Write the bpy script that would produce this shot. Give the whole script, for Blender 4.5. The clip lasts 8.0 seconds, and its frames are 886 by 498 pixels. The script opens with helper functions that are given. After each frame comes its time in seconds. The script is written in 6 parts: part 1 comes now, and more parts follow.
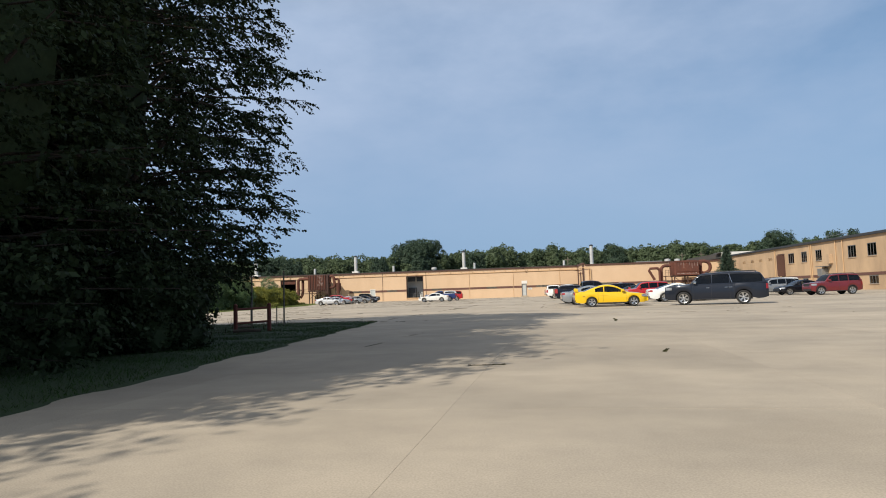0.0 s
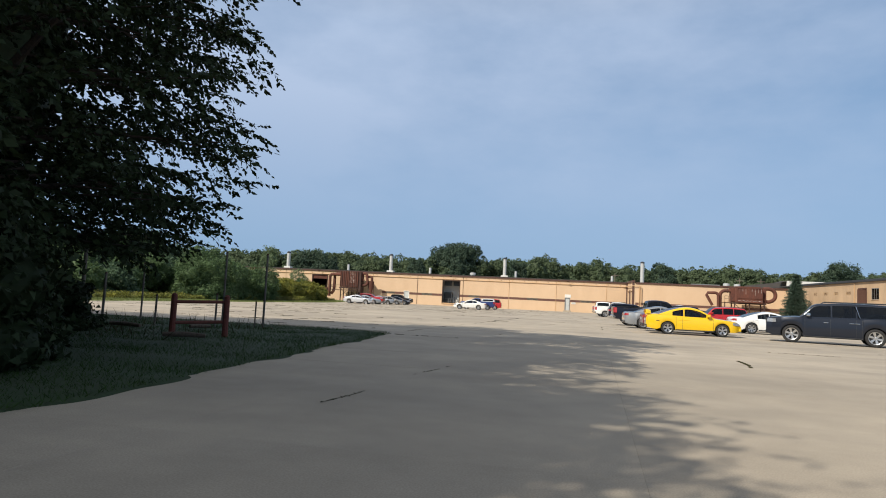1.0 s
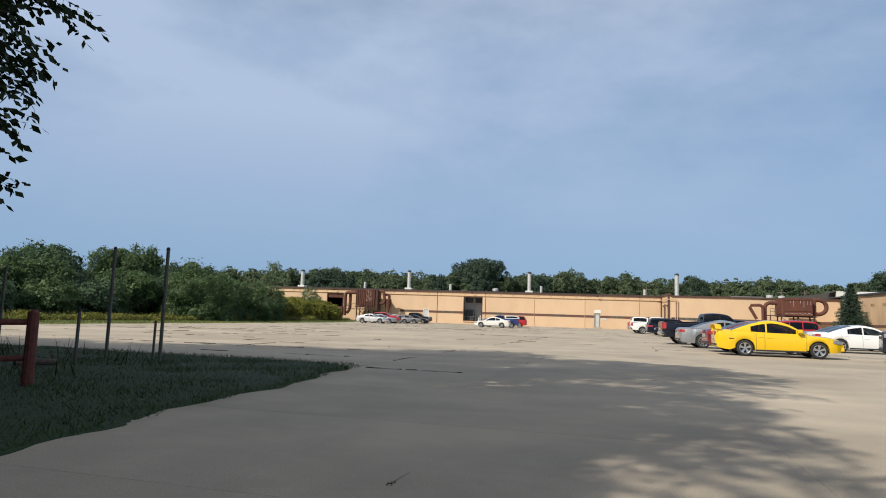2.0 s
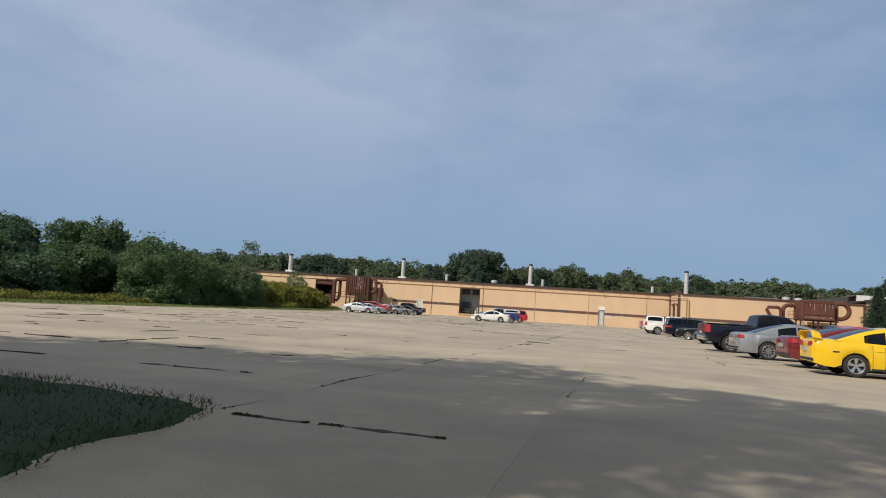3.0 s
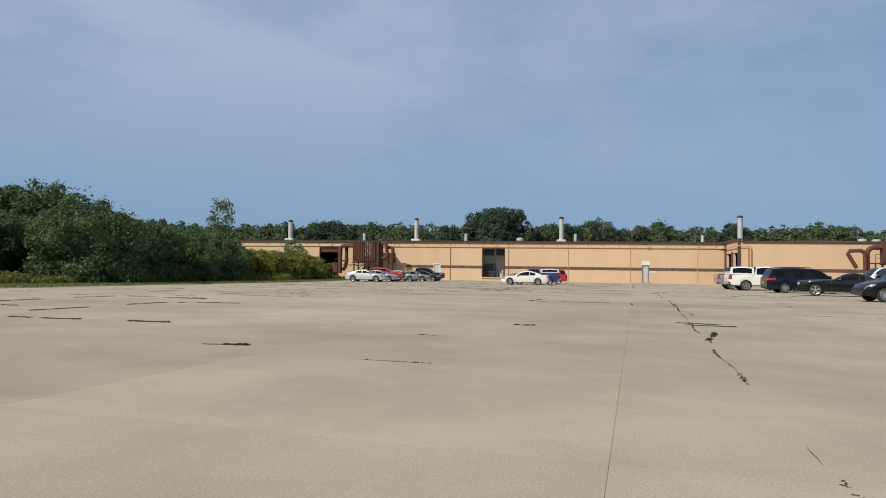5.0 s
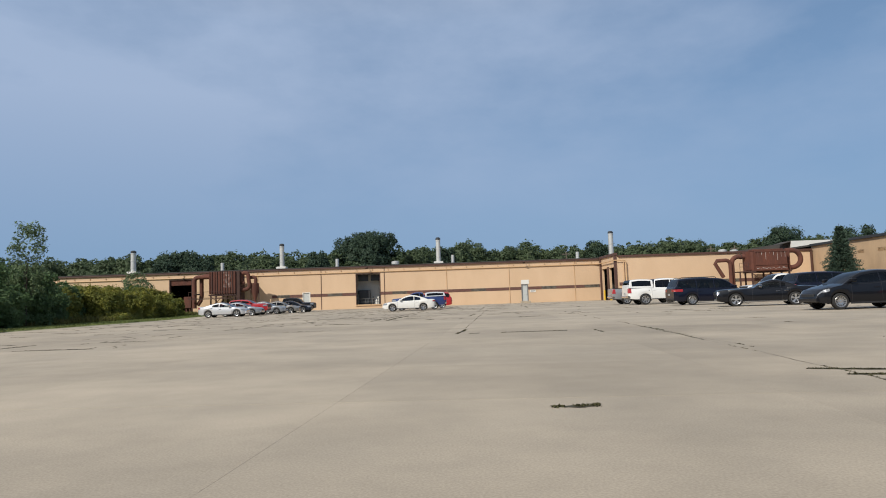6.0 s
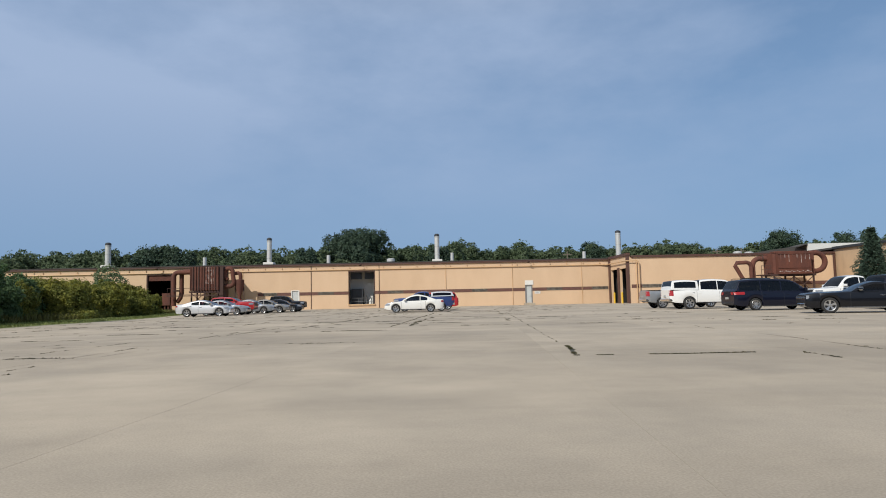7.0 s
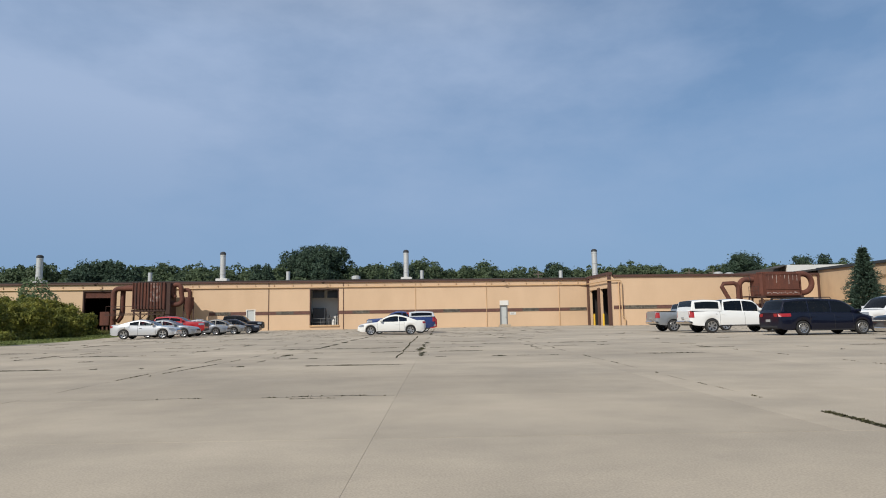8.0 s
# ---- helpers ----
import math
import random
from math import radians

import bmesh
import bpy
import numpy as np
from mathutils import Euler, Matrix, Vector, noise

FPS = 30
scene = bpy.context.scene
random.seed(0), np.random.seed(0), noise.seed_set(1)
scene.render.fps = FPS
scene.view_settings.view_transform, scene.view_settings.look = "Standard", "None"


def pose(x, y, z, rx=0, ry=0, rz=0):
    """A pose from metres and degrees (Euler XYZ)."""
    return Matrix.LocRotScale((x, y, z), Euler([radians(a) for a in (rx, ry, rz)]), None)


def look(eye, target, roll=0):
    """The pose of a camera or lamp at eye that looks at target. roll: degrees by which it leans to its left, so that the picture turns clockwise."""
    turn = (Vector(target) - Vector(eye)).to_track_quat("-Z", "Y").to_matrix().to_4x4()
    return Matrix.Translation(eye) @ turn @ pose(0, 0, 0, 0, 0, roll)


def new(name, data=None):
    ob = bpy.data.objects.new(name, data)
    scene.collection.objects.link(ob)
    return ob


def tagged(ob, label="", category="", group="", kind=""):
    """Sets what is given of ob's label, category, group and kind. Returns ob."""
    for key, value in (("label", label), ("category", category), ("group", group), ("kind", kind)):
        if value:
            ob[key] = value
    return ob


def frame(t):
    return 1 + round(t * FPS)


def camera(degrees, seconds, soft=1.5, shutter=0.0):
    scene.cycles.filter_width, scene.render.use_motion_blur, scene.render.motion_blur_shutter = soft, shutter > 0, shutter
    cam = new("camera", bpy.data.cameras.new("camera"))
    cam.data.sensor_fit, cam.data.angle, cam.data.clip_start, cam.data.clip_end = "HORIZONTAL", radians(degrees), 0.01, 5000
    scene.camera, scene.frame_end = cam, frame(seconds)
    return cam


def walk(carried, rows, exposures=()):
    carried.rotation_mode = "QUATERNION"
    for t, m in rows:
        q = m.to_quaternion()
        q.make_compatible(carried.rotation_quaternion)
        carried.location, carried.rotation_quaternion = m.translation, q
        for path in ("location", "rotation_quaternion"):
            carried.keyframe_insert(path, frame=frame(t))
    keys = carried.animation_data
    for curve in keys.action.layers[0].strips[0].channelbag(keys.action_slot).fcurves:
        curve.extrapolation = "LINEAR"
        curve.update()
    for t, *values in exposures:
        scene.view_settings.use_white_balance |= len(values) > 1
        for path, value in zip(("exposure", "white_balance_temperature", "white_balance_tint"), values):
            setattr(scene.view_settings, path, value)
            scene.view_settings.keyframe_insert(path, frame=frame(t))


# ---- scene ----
cam = camera(69.1, 8.0, soft=1.0)
PATH = [
    (0, (21.071, -144.033, 1.128), (20.897, -142.045, 1.269), -1.9),
    (0.5, (20.746, -140.221, 1.155), (20.515, -138.241, 1.313), 1.4),
    (1, (20.256, -136.336, 1.179), (19.958, -134.364, 1.337), 2.8),
    (1.5, (20.086, -132.779, 1.13), (19.697, -130.826, 1.315), 1.9),
    (1.7, (20.007, -131.353, 1.123), (19.622, -129.4, 1.32), 1.8),
    (2.8, (19.004, -123.159, 1.096), (18.673, -121.2, 1.325), 2.9),
    (3, (18.722, -121.616, 1.124), (18.357, -119.658, 1.311), 3.8),
    (3.5, (17.972, -117.822, 1.108), (17.528, -115.875, 1.197), 3.2),
    (4, (17.073, -114.233, 1.054), (16.552, -112.304, 1.132), 4.6),
    (4.2, (16.709, -112.817, 1.038), (16.169, -110.893, 1.102), 5.4),
    (5.3, (14.905, -105.312, 0.881), (14.616, -103.335, 0.975), -2.6),
    (5.5, (14.517, -103.961, 0.884), (14.38, -101.968, 0.982), -3.0),
    (6, (13.466, -100.641, 0.885), (13.471, -98.647, 1.043), -2.0),
    (6.5, (12.406, -97.397, 0.912), (12.44, -95.405, 1.081), -2.0),
    (7, (11.438, -94.214, 0.92), (11.488, -92.221, 1.079), -1.2),
    (7.5, (10.484, -91.029, 0.957), (10.603, -89.042, 1.155), -1.6),
    (8, (9.725, -87.951, 0.958), (9.911, -85.972, 1.179), -0.9),
]
walk(cam, [(t, look(eye, target, roll)) for t, eye, target, roll in PATH],
     exposures=[(0, 0.22, 6500, 10), (1.6, 0.30, 6500, 10), (2.9, -0.03, 6600, 10), (5, -0.03, 6450, 10), (6.5, -0.02, 6200, 10), (8, -0.02, 6150, 10)])


# ---------------- light ----------------
SUN_WAY = Vector((0.80, 0.95, -1.0)).normalized()      # the way the sunlight travels
sun_data = bpy.data.lights.new("sun", "SUN")
sun_data.energy, sun_data.angle, sun_data.color = 4.0, radians(0.55), (1.0, 0.93, 0.82)
sun = new("sun", sun_data)
sun.rotation_euler = SUN_WAY.to_track_quat("-Z", "Y").to_euler()

world = bpy.data.worlds.new("sky")
scene.world = world
world.use_nodes = True
wn = world.node_tree
wn.nodes.clear()
w_out = wn.nodes.new("ShaderNodeOutputWorld")
w_bg = wn.nodes.new("ShaderNodeBackground")
w_sky = wn.nodes.new("ShaderNodeTexSky")
w_sky.sky_type, w_sky.sun_disc = "NISHITA", False
w_sky.sun_elevation = math.asin(-SUN_WAY.z)
w_sky.sun_rotation = math.atan2(-SUN_WAY.x, -SUN_WAY.y)
w_sky.altitude, w_sky.air_density, w_sky.dust_density, w_sky.ozone_density = 200, 1.0, 0.6, 2.5
# thin high cloud: soft noise stretched along the horizon, over the clear sky
w_co = wn.nodes.new("ShaderNodeTexCoord")
w_map = wn.nodes.new("ShaderNodeMapping")
w_map.inputs["Scale"].default_value = (1.0, 1.0, 2.2)
w_map.inputs["Location"].default_value = (0.3, 0.1, 0.25)
w_noise = wn.nodes.new("ShaderNodeTexNoise")
w_noise.inputs["Scale"].default_value, w_noise.inputs["Detail"].default_value = 1.7, 7
w_noise.inputs["Roughness"].default_value = 0.55
w_ramp = wn.nodes.new("ShaderNodeValToRGB")
w_ramp.color_ramp.elements[0].position, w_ramp.color_ramp.elements[1].position = 0.30, 0.58
w_sep = wn.nodes.new("ShaderNodeSeparateXYZ")
w_high = wn.nodes.new("ShaderNodeMapRange")
w_high.inputs["From Min"].default_value, w_high.inputs["From Max"].default_value = 0.05, 0.30
w_mul = wn.nodes.new("ShaderNodeMath")
w_mul.operation = "MULTIPLY"
w_mul2 = wn.nodes.new("ShaderNodeMath")
w_mul2.operation, w_mul2.inputs[1].default_value = "MULTIPLY", 0.95
w_mix = wn.nodes.new("ShaderNodeMix")
w_mix.data_type = "RGBA"
w_mix.inputs["B"].default_value = (4.5, 5.6, 7.5, 1)
# summer haze that levels out the sky towards the horizon
w_haze = wn.nodes.new("ShaderNodeMix")
w_haze.data_type = "RGBA"
w_haze.inputs["B"].default_value = (2.55, 4.1, 6.35, 1)
w_near = wn.nodes.new("ShaderNodeMapRange")
w_near.inputs["From Min"].default_value, w_near.inputs["From Max"].default_value = 0.0, 0.55
w_near.inputs["To Min"].default_value, w_near.inputs["To Max"].default_value = 0.95, 0.35
# the veil whitens overhead
w_veil = wn.nodes.new("ShaderNodeMix")
w_veil.data_type = "RGBA"
w_veil.inputs["A"].default_value, w_veil.inputs["B"].default_value = (4.5, 5.6, 7.5, 1), (5.4, 5.4, 5.5, 1)
w_over = wn.nodes.new("ShaderNodeMapRange")
w_over.inputs["From Min"].default_value, w_over.inputs["From Max"].default_value = 0.40, 0.70
w_bg.inputs["Strength"].default_value = 0.085
for a, b in (
    (w_co.outputs["Generated"], w_map.inputs["Vector"]), (w_map.outputs[0], w_noise.inputs["Vector"]),
    (w_noise.outputs[0], w_ramp.inputs[0]), (w_co.outputs["Generated"], w_sep.inputs[0]),
    (w_sep.outputs["Z"], w_high.inputs["Value"]), (w_ramp.outputs[0], w_mul.inputs[0]),
    (w_high.outputs[0], w_mul.inputs[1]), (w_mul.outputs[0], w_mul2.inputs[0]), (w_mul2.outputs[0], w_mix.inputs["Factor"]),
    (w_sky.outputs[0], w_haze.inputs["A"]), (w_sep.outputs["Z"], w_near.inputs["Value"]), (w_near.outputs[0], w_haze.inputs["Factor"]), (w_haze.outputs["Result"], w_mix.inputs["A"]), (w_mix.outputs["Result"], w_bg.inputs["Color"]),
    (w_sep.outputs["Z"], w_over.inputs["Value"]), (w_over.outputs[0], w_veil.inputs["Factor"]), (w_veil.outputs["Result"], w_mix.inputs["B"]),
    (w_bg.outputs[0], w_out.inputs["Surface"]),
):
    wn.links.new(a, b)


# ---------------- materials ----------------
def material(name, colour, rough=0.8, metal=0.0, second=None, scale=3.0, mix=0.5, grain=0.15, fine=60.0, bump=0.15,
             coat=0.0, vary=0.0, island=0.0, stretch=(1, 1, 1), lo=0.35, hi=0.7, spec=0.5, broad=0.0):
    """A surface with broad patches (second colour), fine grain and relief, at real size."""
    m = bpy.data.materials.new(name)
    m.use_nodes = True
    nt = m.node_tree
    p = nt.nodes["Principled BSDF"]
    p.inputs["Roughness"].default_value, p.inputs["Metallic"].default_value = rough, metal
    p.inputs["Specular IOR Level"].default_value = spec
    p.inputs["Coat Weight"].default_value = coat
    p.inputs["Coat Roughness"].default_value = 0.06
    co = nt.nodes.new("ShaderNodeTexCoord")
    mp = nt.nodes.new("ShaderNodeMapping")
    mp.inputs["Scale"].default_value = stretch
    geo = nt.nodes.new("ShaderNodeNewGeometry")
    nt.links.new(geo.outputs["Position"], mp.inputs["Vector"])
    big = nt.nodes.new("ShaderNodeTexNoise")
    big.inputs["Scale"].default_value, big.inputs["Detail"].default_value, big.inputs["Roughness"].default_value = 1.0 / scale, 6, 0.6
    nt.links.new(mp.outputs[0], big.inputs["Vector"])
    ramp = nt.nodes.new("ShaderNodeMapRange")
    ramp.inputs["From Min"].default_value, ramp.inputs["From Max"].default_value = lo, hi
    ramp.inputs["To Max"].default_value = mix
    nt.links.new(big.outputs[0], ramp.inputs["Value"])
    mx = nt.nodes.new("ShaderNodeMix")
    mx.data_type = "RGBA"
    mx.inputs["A"].default_value = (*colour, 1)
    mx.inputs["B"].default_value = (*(second or [c * 0.7 for c in colour]), 1)
    nt.links.new(ramp.outputs[0], mx.inputs["Factor"])
    fn = nt.nodes.new("ShaderNodeTexNoise")
    fn.inputs["Scale"].default_value, fn.inputs["Detail"].default_value = fine, 3
    nt.links.new(geo.outputs["Position"], fn.inputs["Vector"])
    gr = nt.nodes.new("ShaderNodeMapRange")
    gr.inputs["To Min"].default_value, gr.inputs["To Max"].default_value = 1 - grain, 1 + grain
    gr.inputs["From Min"].default_value, gr.inputs["From Max"].default_value = 0.3, 0.7
    nt.links.new(fn.outputs[0], gr.inputs["Value"])
    last = gr.outputs[0]
    if broad:
        # stains and worn lanes some metres wide
        for wide, far, low, high in ((broad, (0.7, 1.4, 1), 0.84, 1.07), (broad * 0.16, (1, 1, 1), 0.92, 1.05)):
            bmap = nt.nodes.new("ShaderNodeMapping")
            bmap.inputs["Scale"].default_value = far
            bn = nt.nodes.new("ShaderNodeTexNoise")
            bn.inputs["Scale"].default_value, bn.inputs["Detail"].default_value, bn.inputs["Roughness"].default_value = 1 / wide, 8, 0.65
            br = nt.nodes.new("ShaderNodeMapRange")
            br.inputs["From Min"].default_value, br.inputs["From Max"].default_value = 0.36, 0.60
            br.inputs["To Min"].default_value, br.inputs["To Max"].default_value = low, high
            bmul = nt.nodes.new("ShaderNodeMath")
            bmul.operation = "MULTIPLY"
            nt.links.new(geo.outputs["Position"], bmap.inputs["Vector"])
            nt.links.new(bmap.outputs[0], bn.inputs["Vector"])
            nt.links.new(bn.outputs[0], br.inputs["Value"])
            nt.links.new(last, bmul.inputs[0])
            nt.links.new(br.outputs[0], bmul.inputs[1])
            last = bmul.outputs[0]
    for amount, node, out in ((vary, "ShaderNodeObjectInfo", "Random"), (island, "ShaderNodeNewGeometry", "Random Per Island")):
        if amount:
            src = nt.nodes.new(node)
            r = nt.nodes.new("ShaderNodeMapRange")
            r.inputs["To Min"].default_value, r.inputs["To Max"].default_value = 1 - amount, 1 + amount
            nt.links.new(src.outputs[out], r.inputs["Value"])
            mul = nt.nodes.new("ShaderNodeMath")
            mul.operation = "MULTIPLY"
            nt.links.new(last, mul.inputs[0])
            nt.links.new(r.outputs[0], mul.inputs[1])
            last = mul.outputs[0]
    sc = nt.nodes.new("ShaderNodeVectorMath")
    sc.operation = "SCALE"
    nt.links.new(mx.outputs["Result"], sc.inputs[0])
    nt.links.new(last, sc.inputs["Scale"])
    nt.links.new(sc.outputs[0], p.inputs["Base Color"])
    if bump:
        b = nt.nodes.new("ShaderNodeBump")
        b.inputs["Strength"].default_value, b.inputs["Distance"].default_value = bump, 0.01
        nt.links.new(fn.outputs[0], b.inputs["Height"])
        nt.links.new(b.outputs[0], p.inputs["Normal"])
    return m


def glass_material(name, tint):
    m = bpy.data.materials.new(name)
    m.use_nodes = True
    nt = m.node_tree
    nt.nodes.remove(nt.nodes["Principled BSDF"])
    tr = nt.nodes.new("ShaderNodeBsdfTransparent")
    tr.inputs[0].default_value = (*tint, 1)
    gl = nt.nodes.new("ShaderNodeBsdfGlossy")
    gl.inputs["Roughness"].default_value = 0.03
    fr = nt.nodes.new("ShaderNodeFresnel")
    fr.inputs[0].default_value = 1.5
    mx = nt.nodes.new("ShaderNodeMixShader")
    nt.links.new(fr.outputs[0], mx.inputs[0])
    nt.links.new(tr.outputs[0], mx.inputs[1])
    nt.links.new(gl.outputs[0], mx.inputs[2])
    nt.links.new(mx.outputs[0], nt.nodes["Material Output"].inputs["Surface"])
    return m


def leaf_material(name, colour, second, island=0.35, scale=2.0, through_light=0.25, spec=0.25):
    m = material(name, colour, rough=0.6, second=second, scale=scale, mix=0.9, grain=0.15, fine=8, bump=0, island=island, spec=spec)
    nt = m.node_tree
    p = nt.nodes["Principled BSDF"]
    tl = nt.nodes.new("ShaderNodeBsdfTranslucent")
    add = nt.nodes.new("ShaderNodeMixShader")
    add.inputs[0].default_value = through_light
    nt.links.new(p.inputs["Base Color"].links[0].from_socket, tl.inputs[0])
    nt.links.new(p.outputs[0], add.inputs[1])
    nt.links.new(tl.outputs[0], add.inputs[2])
    nt.links.new(add.outputs[0], nt.nodes["Material Output"].inputs["Surface"])
    return m


M = {}
M["slab"] = material("concrete_slab", (0.415, 0.352, 0.266), 0.9, second=(0.335, 0.288, 0.222), scale=3.4, mix=0.95, grain=0.14, fine=70, bump=0.10, vary=0.06, lo=0.40, hi=0.66, broad=9.0)
M["joint"] = material("joint_dirt", (0.36, 0.31, 0.235), 0.95, second=(0.22, 0.19, 0.14), scale=1.6, grain=0.3, fine=30)
M["soil"] = material("field", (0.085, 0.10, 0.035), 0.95, second=(0.13, 0.115, 0.05), scale=6, grain=0.3, fine=6)
M["vergesoil"] = material("verge_turf", (0.16, 0.185, 0.06), 0.95, second=(0.12, 0.135, 0.05), scale=2, grain=0.3, fine=10)
# island turf and blades: the tree shade is darkened into both colours
M["turf"] = material("shaded_turf_soil", (0.016, 0.038, 0.008), 0.95, second=(0.028, 0.036, 0.012), scale=1.5, grain=0.3, fine=20)
M["grass"] = leaf_material("shaded_grass_blades", (0.026, 0.060, 0.012), (0.034, 0.062, 0.016), 0.3, 2.0, 0.2, 0.1)
M["drygrass"] = leaf_material("weed_blades", (0.066, 0.060, 0.028), (0.036, 0.038, 0.018), 0.4, 0.7, 0.1, 0.1)
M["crack"] = material("crack_dirt", (0.070, 0.062, 0.042), 0.95, second=(0.042, 0.042, 0.024), scale=0.5, grain=0.3, fine=30)
M["wall"] = material("tan_painted_block", (0.65, 0.460, 0.292), 0.85, second=(0.575, 0.398, 0.246), scale=3.0, mix=0.8, grain=0.05, fine=14, bump=0.2, stretch=(1, 1, 0.45))
M["wall2"] = material("office_tan_paint", (0.54, 0.375, 0.225), 0.85, second=(0.36, 0.25, 0.155), scale=2.4, mix=0.8, grain=0.06, fine=14, bump=0.2, stretch=(1, 1, 0.4))
M["brown"] = material("brown_trim_paint", (0.095, 0.045, 0.032), 0.6, second=(0.07, 0.035, 0.026), scale=1.5, grain=0.15, fine=20)
M["bandbrown"] = material("brown_band_brick", (0.14, 0.067, 0.05), 0.8, second=(0.10, 0.05, 0.04), scale=0.8, grain=0.25, fine=9)
M["block"] = material("glass_block", (0.16, 0.14, 0.11), 0.25, second=(0.09, 0.08, 0.07), scale=0.5, grain=0.2, fine=9, vary=0.3)
M["tanpipe"] = material("tan_painted_pipe", (0.58, 0.38, 0.20), 0.55, second=(0.42, 0.27, 0.15), scale=1.0, grain=0.1)
M["rust"] = material("rusted_steel", (0.135, 0.045, 0.026), 0.85, second=(0.075, 0.03, 0.022), scale=0.9, mix=0.9, grain=0.25, fine=12, bump=0.4, stretch=(1, 1, 0.35))
M["rustpale"] = material("flaking_grey_paint", (0.36, 0.27, 0.23), 0.8, second=(0.15, 0.055, 0.035), scale=0.45, mix=1.0, grain=0.2, fine=14, bump=0.4, lo=0.42, hi=0.55)
M["flake"] = material("flaking_white_paint", (0.52, 0.47, 0.42), 0.8, second=(0.22, 0.11, 0.08), scale=0.25, mix=0.8, grain=0.2, fine=14)
M["rustframe"] = material("dark_rusty_frame", (0.07, 0.035, 0.026), 0.85, second=(0.045, 0.025, 0.02), scale=0.8, grain=0.2)
M["galv"] = material("galvanised_sheet", (0.56, 0.56, 0.53), 0.45, 0.25, second=(0.52, 0.50, 0.46), scale=0.7, grain=0.06, fine=20, bump=0.1)
M["curb"] = material("white_roof_curb", (0.72, 0.70, 0.64), 0.7, grain=0.08)
M["roofing"] = material("dark_roofing", (0.06, 0.055, 0.05), 0.9, second=(0.09, 0.08, 0.07), scale=4, grain=0.2)
M["whitepaint"] = material("white_paint", (0.74, 0.72, 0.66), 0.6, second=(0.62, 0.60, 0.54), scale=1.5, grain=0.05)
M["doorgrey"] = material("pale_grey_door", (0.50, 0.52, 0.50), 0.55, second=(0.42, 0.44, 0.42), scale=1.0, grain=0.05)
M["yellowsteel"] = material("yellow_post_paint", (0.72, 0.45, 0.03), 0.5, second=(0.5, 0.3, 0.03), scale=0.5, grain=0.1)
M["dark"] = material("dark_interior", (0.018, 0.017, 0.016), 0.8, grain=0.2)
M["floorin"] = material("shop_floor", (0.22, 0.20, 0.17), 0.7, scale=2, grain=0.15)
M["machine"] = material("dark_machine", (0.03, 0.032, 0.035), 0.5, second=(0.05, 0.05, 0.05), scale=1, grain=0.2)
M["greysteel"] = material("grey_steel", (0.25, 0.25, 0.24), 0.5, 0.4, grain=0.1)
M["window"] = glass_material("window_glass", (0.16, 0.18, 0.18))
M["carglass"] = glass_material("tinted_car_glass", (0.10, 0.115, 0.115))
M["carglassclear"] = glass_material("car_glass", (0.34, 0.38, 0.37))
M["bark"] = material("bark", (0.045, 0.034, 0.026), 0.95, second=(0.024, 0.019, 0.015), scale=0.3, grain=0.35, fine=25, bump=0.8, stretch=(1, 1, 0.25))
# shade-side darkness is put into this leaf colour, well below real foliage
M["leaf"] = leaf_material("shaded_tree_leaf", (0.024, 0.038, 0.016), (0.017, 0.028, 0.012), 0.4, 1.5, 0.12, 0.12)
M["weedleaf"] = leaf_material("olive_weed_leaf", (0.13, 0.122, 0.030), (0.07, 0.085, 0.026), 0.45, 2.0, 0.15)
M["mown"] = leaf_material("mown_grass", (0.17, 0.20, 0.058), (0.13, 0.155, 0.05), 0.3, 2.0, 0.2)
M["polewood"] = material("pole_wood", (0.16, 0.13, 0.10), 0.9, grain=0.2)
# wood, tree and bush greens carry extra blue as painted-in haze
M["woodleaf"] = leaf_material("hazed_woodland_leaf", (0.110, 0.146, 0.074), (0.080, 0.114, 0.060), 0.12, 7, 0.33)
M["oakleaf"] = leaf_material("big_tree_leaf", (0.078, 0.126, 0.066), (0.055, 0.096, 0.054), 0.22, 4, 0.36)
M["domeleaf"] = leaf_material("hazed_far_leaf", (0.064, 0.098, 0.060), (0.046, 0.076, 0.050), 0.2, 4, 0.3)
M["bushleaf"] = leaf_material("bush_leaf", (0.105, 0.164, 0.064), (0.074, 0.122, 0.052), 0.22, 3, 0.36)
# lighter copy of the bush leaf, sunlight on the front bushes put into colour
M["litbushleaf"] = leaf_material("lit_bush_leaf", (0.110, 0.172, 0.070), (0.078, 0.130, 0.055), 0.22, 2, 0.36)
M["paleleaf"] = leaf_material("sapling_leaf", (0.14, 0.19, 0.09), (0.09, 0.135, 0.06), 0.35, 2, 0.2)
M["goldleaf"] = leaf_material("goldenrod_leaf", (0.24, 0.225, 0.036), (0.105, 0.140, 0.040), 0.35, 1.3, 0.3)
M["needle"] = leaf_material("spruce_needles", (0.058, 0.090, 0.060), (0.036, 0.060, 0.042), 0.35, 1, 0.05)
M["redpost"] = material("red_brown_post_paint", (0.14, 0.036, 0.025), 0.8, second=(0.08, 0.03, 0.022), scale=0.3, grain=0.25, fine=20)
M["fencepost"] = material("weathered_steel_post", (0.13, 0.125, 0.11), 0.7, 0.3, second=(0.09, 0.065, 0.045), scale=0.3, grain=0.2)
M["log"] = material("dead_wood", (0.10, 0.075, 0.055), 0.95, grain=0.3, fine=20, bump=0.5)


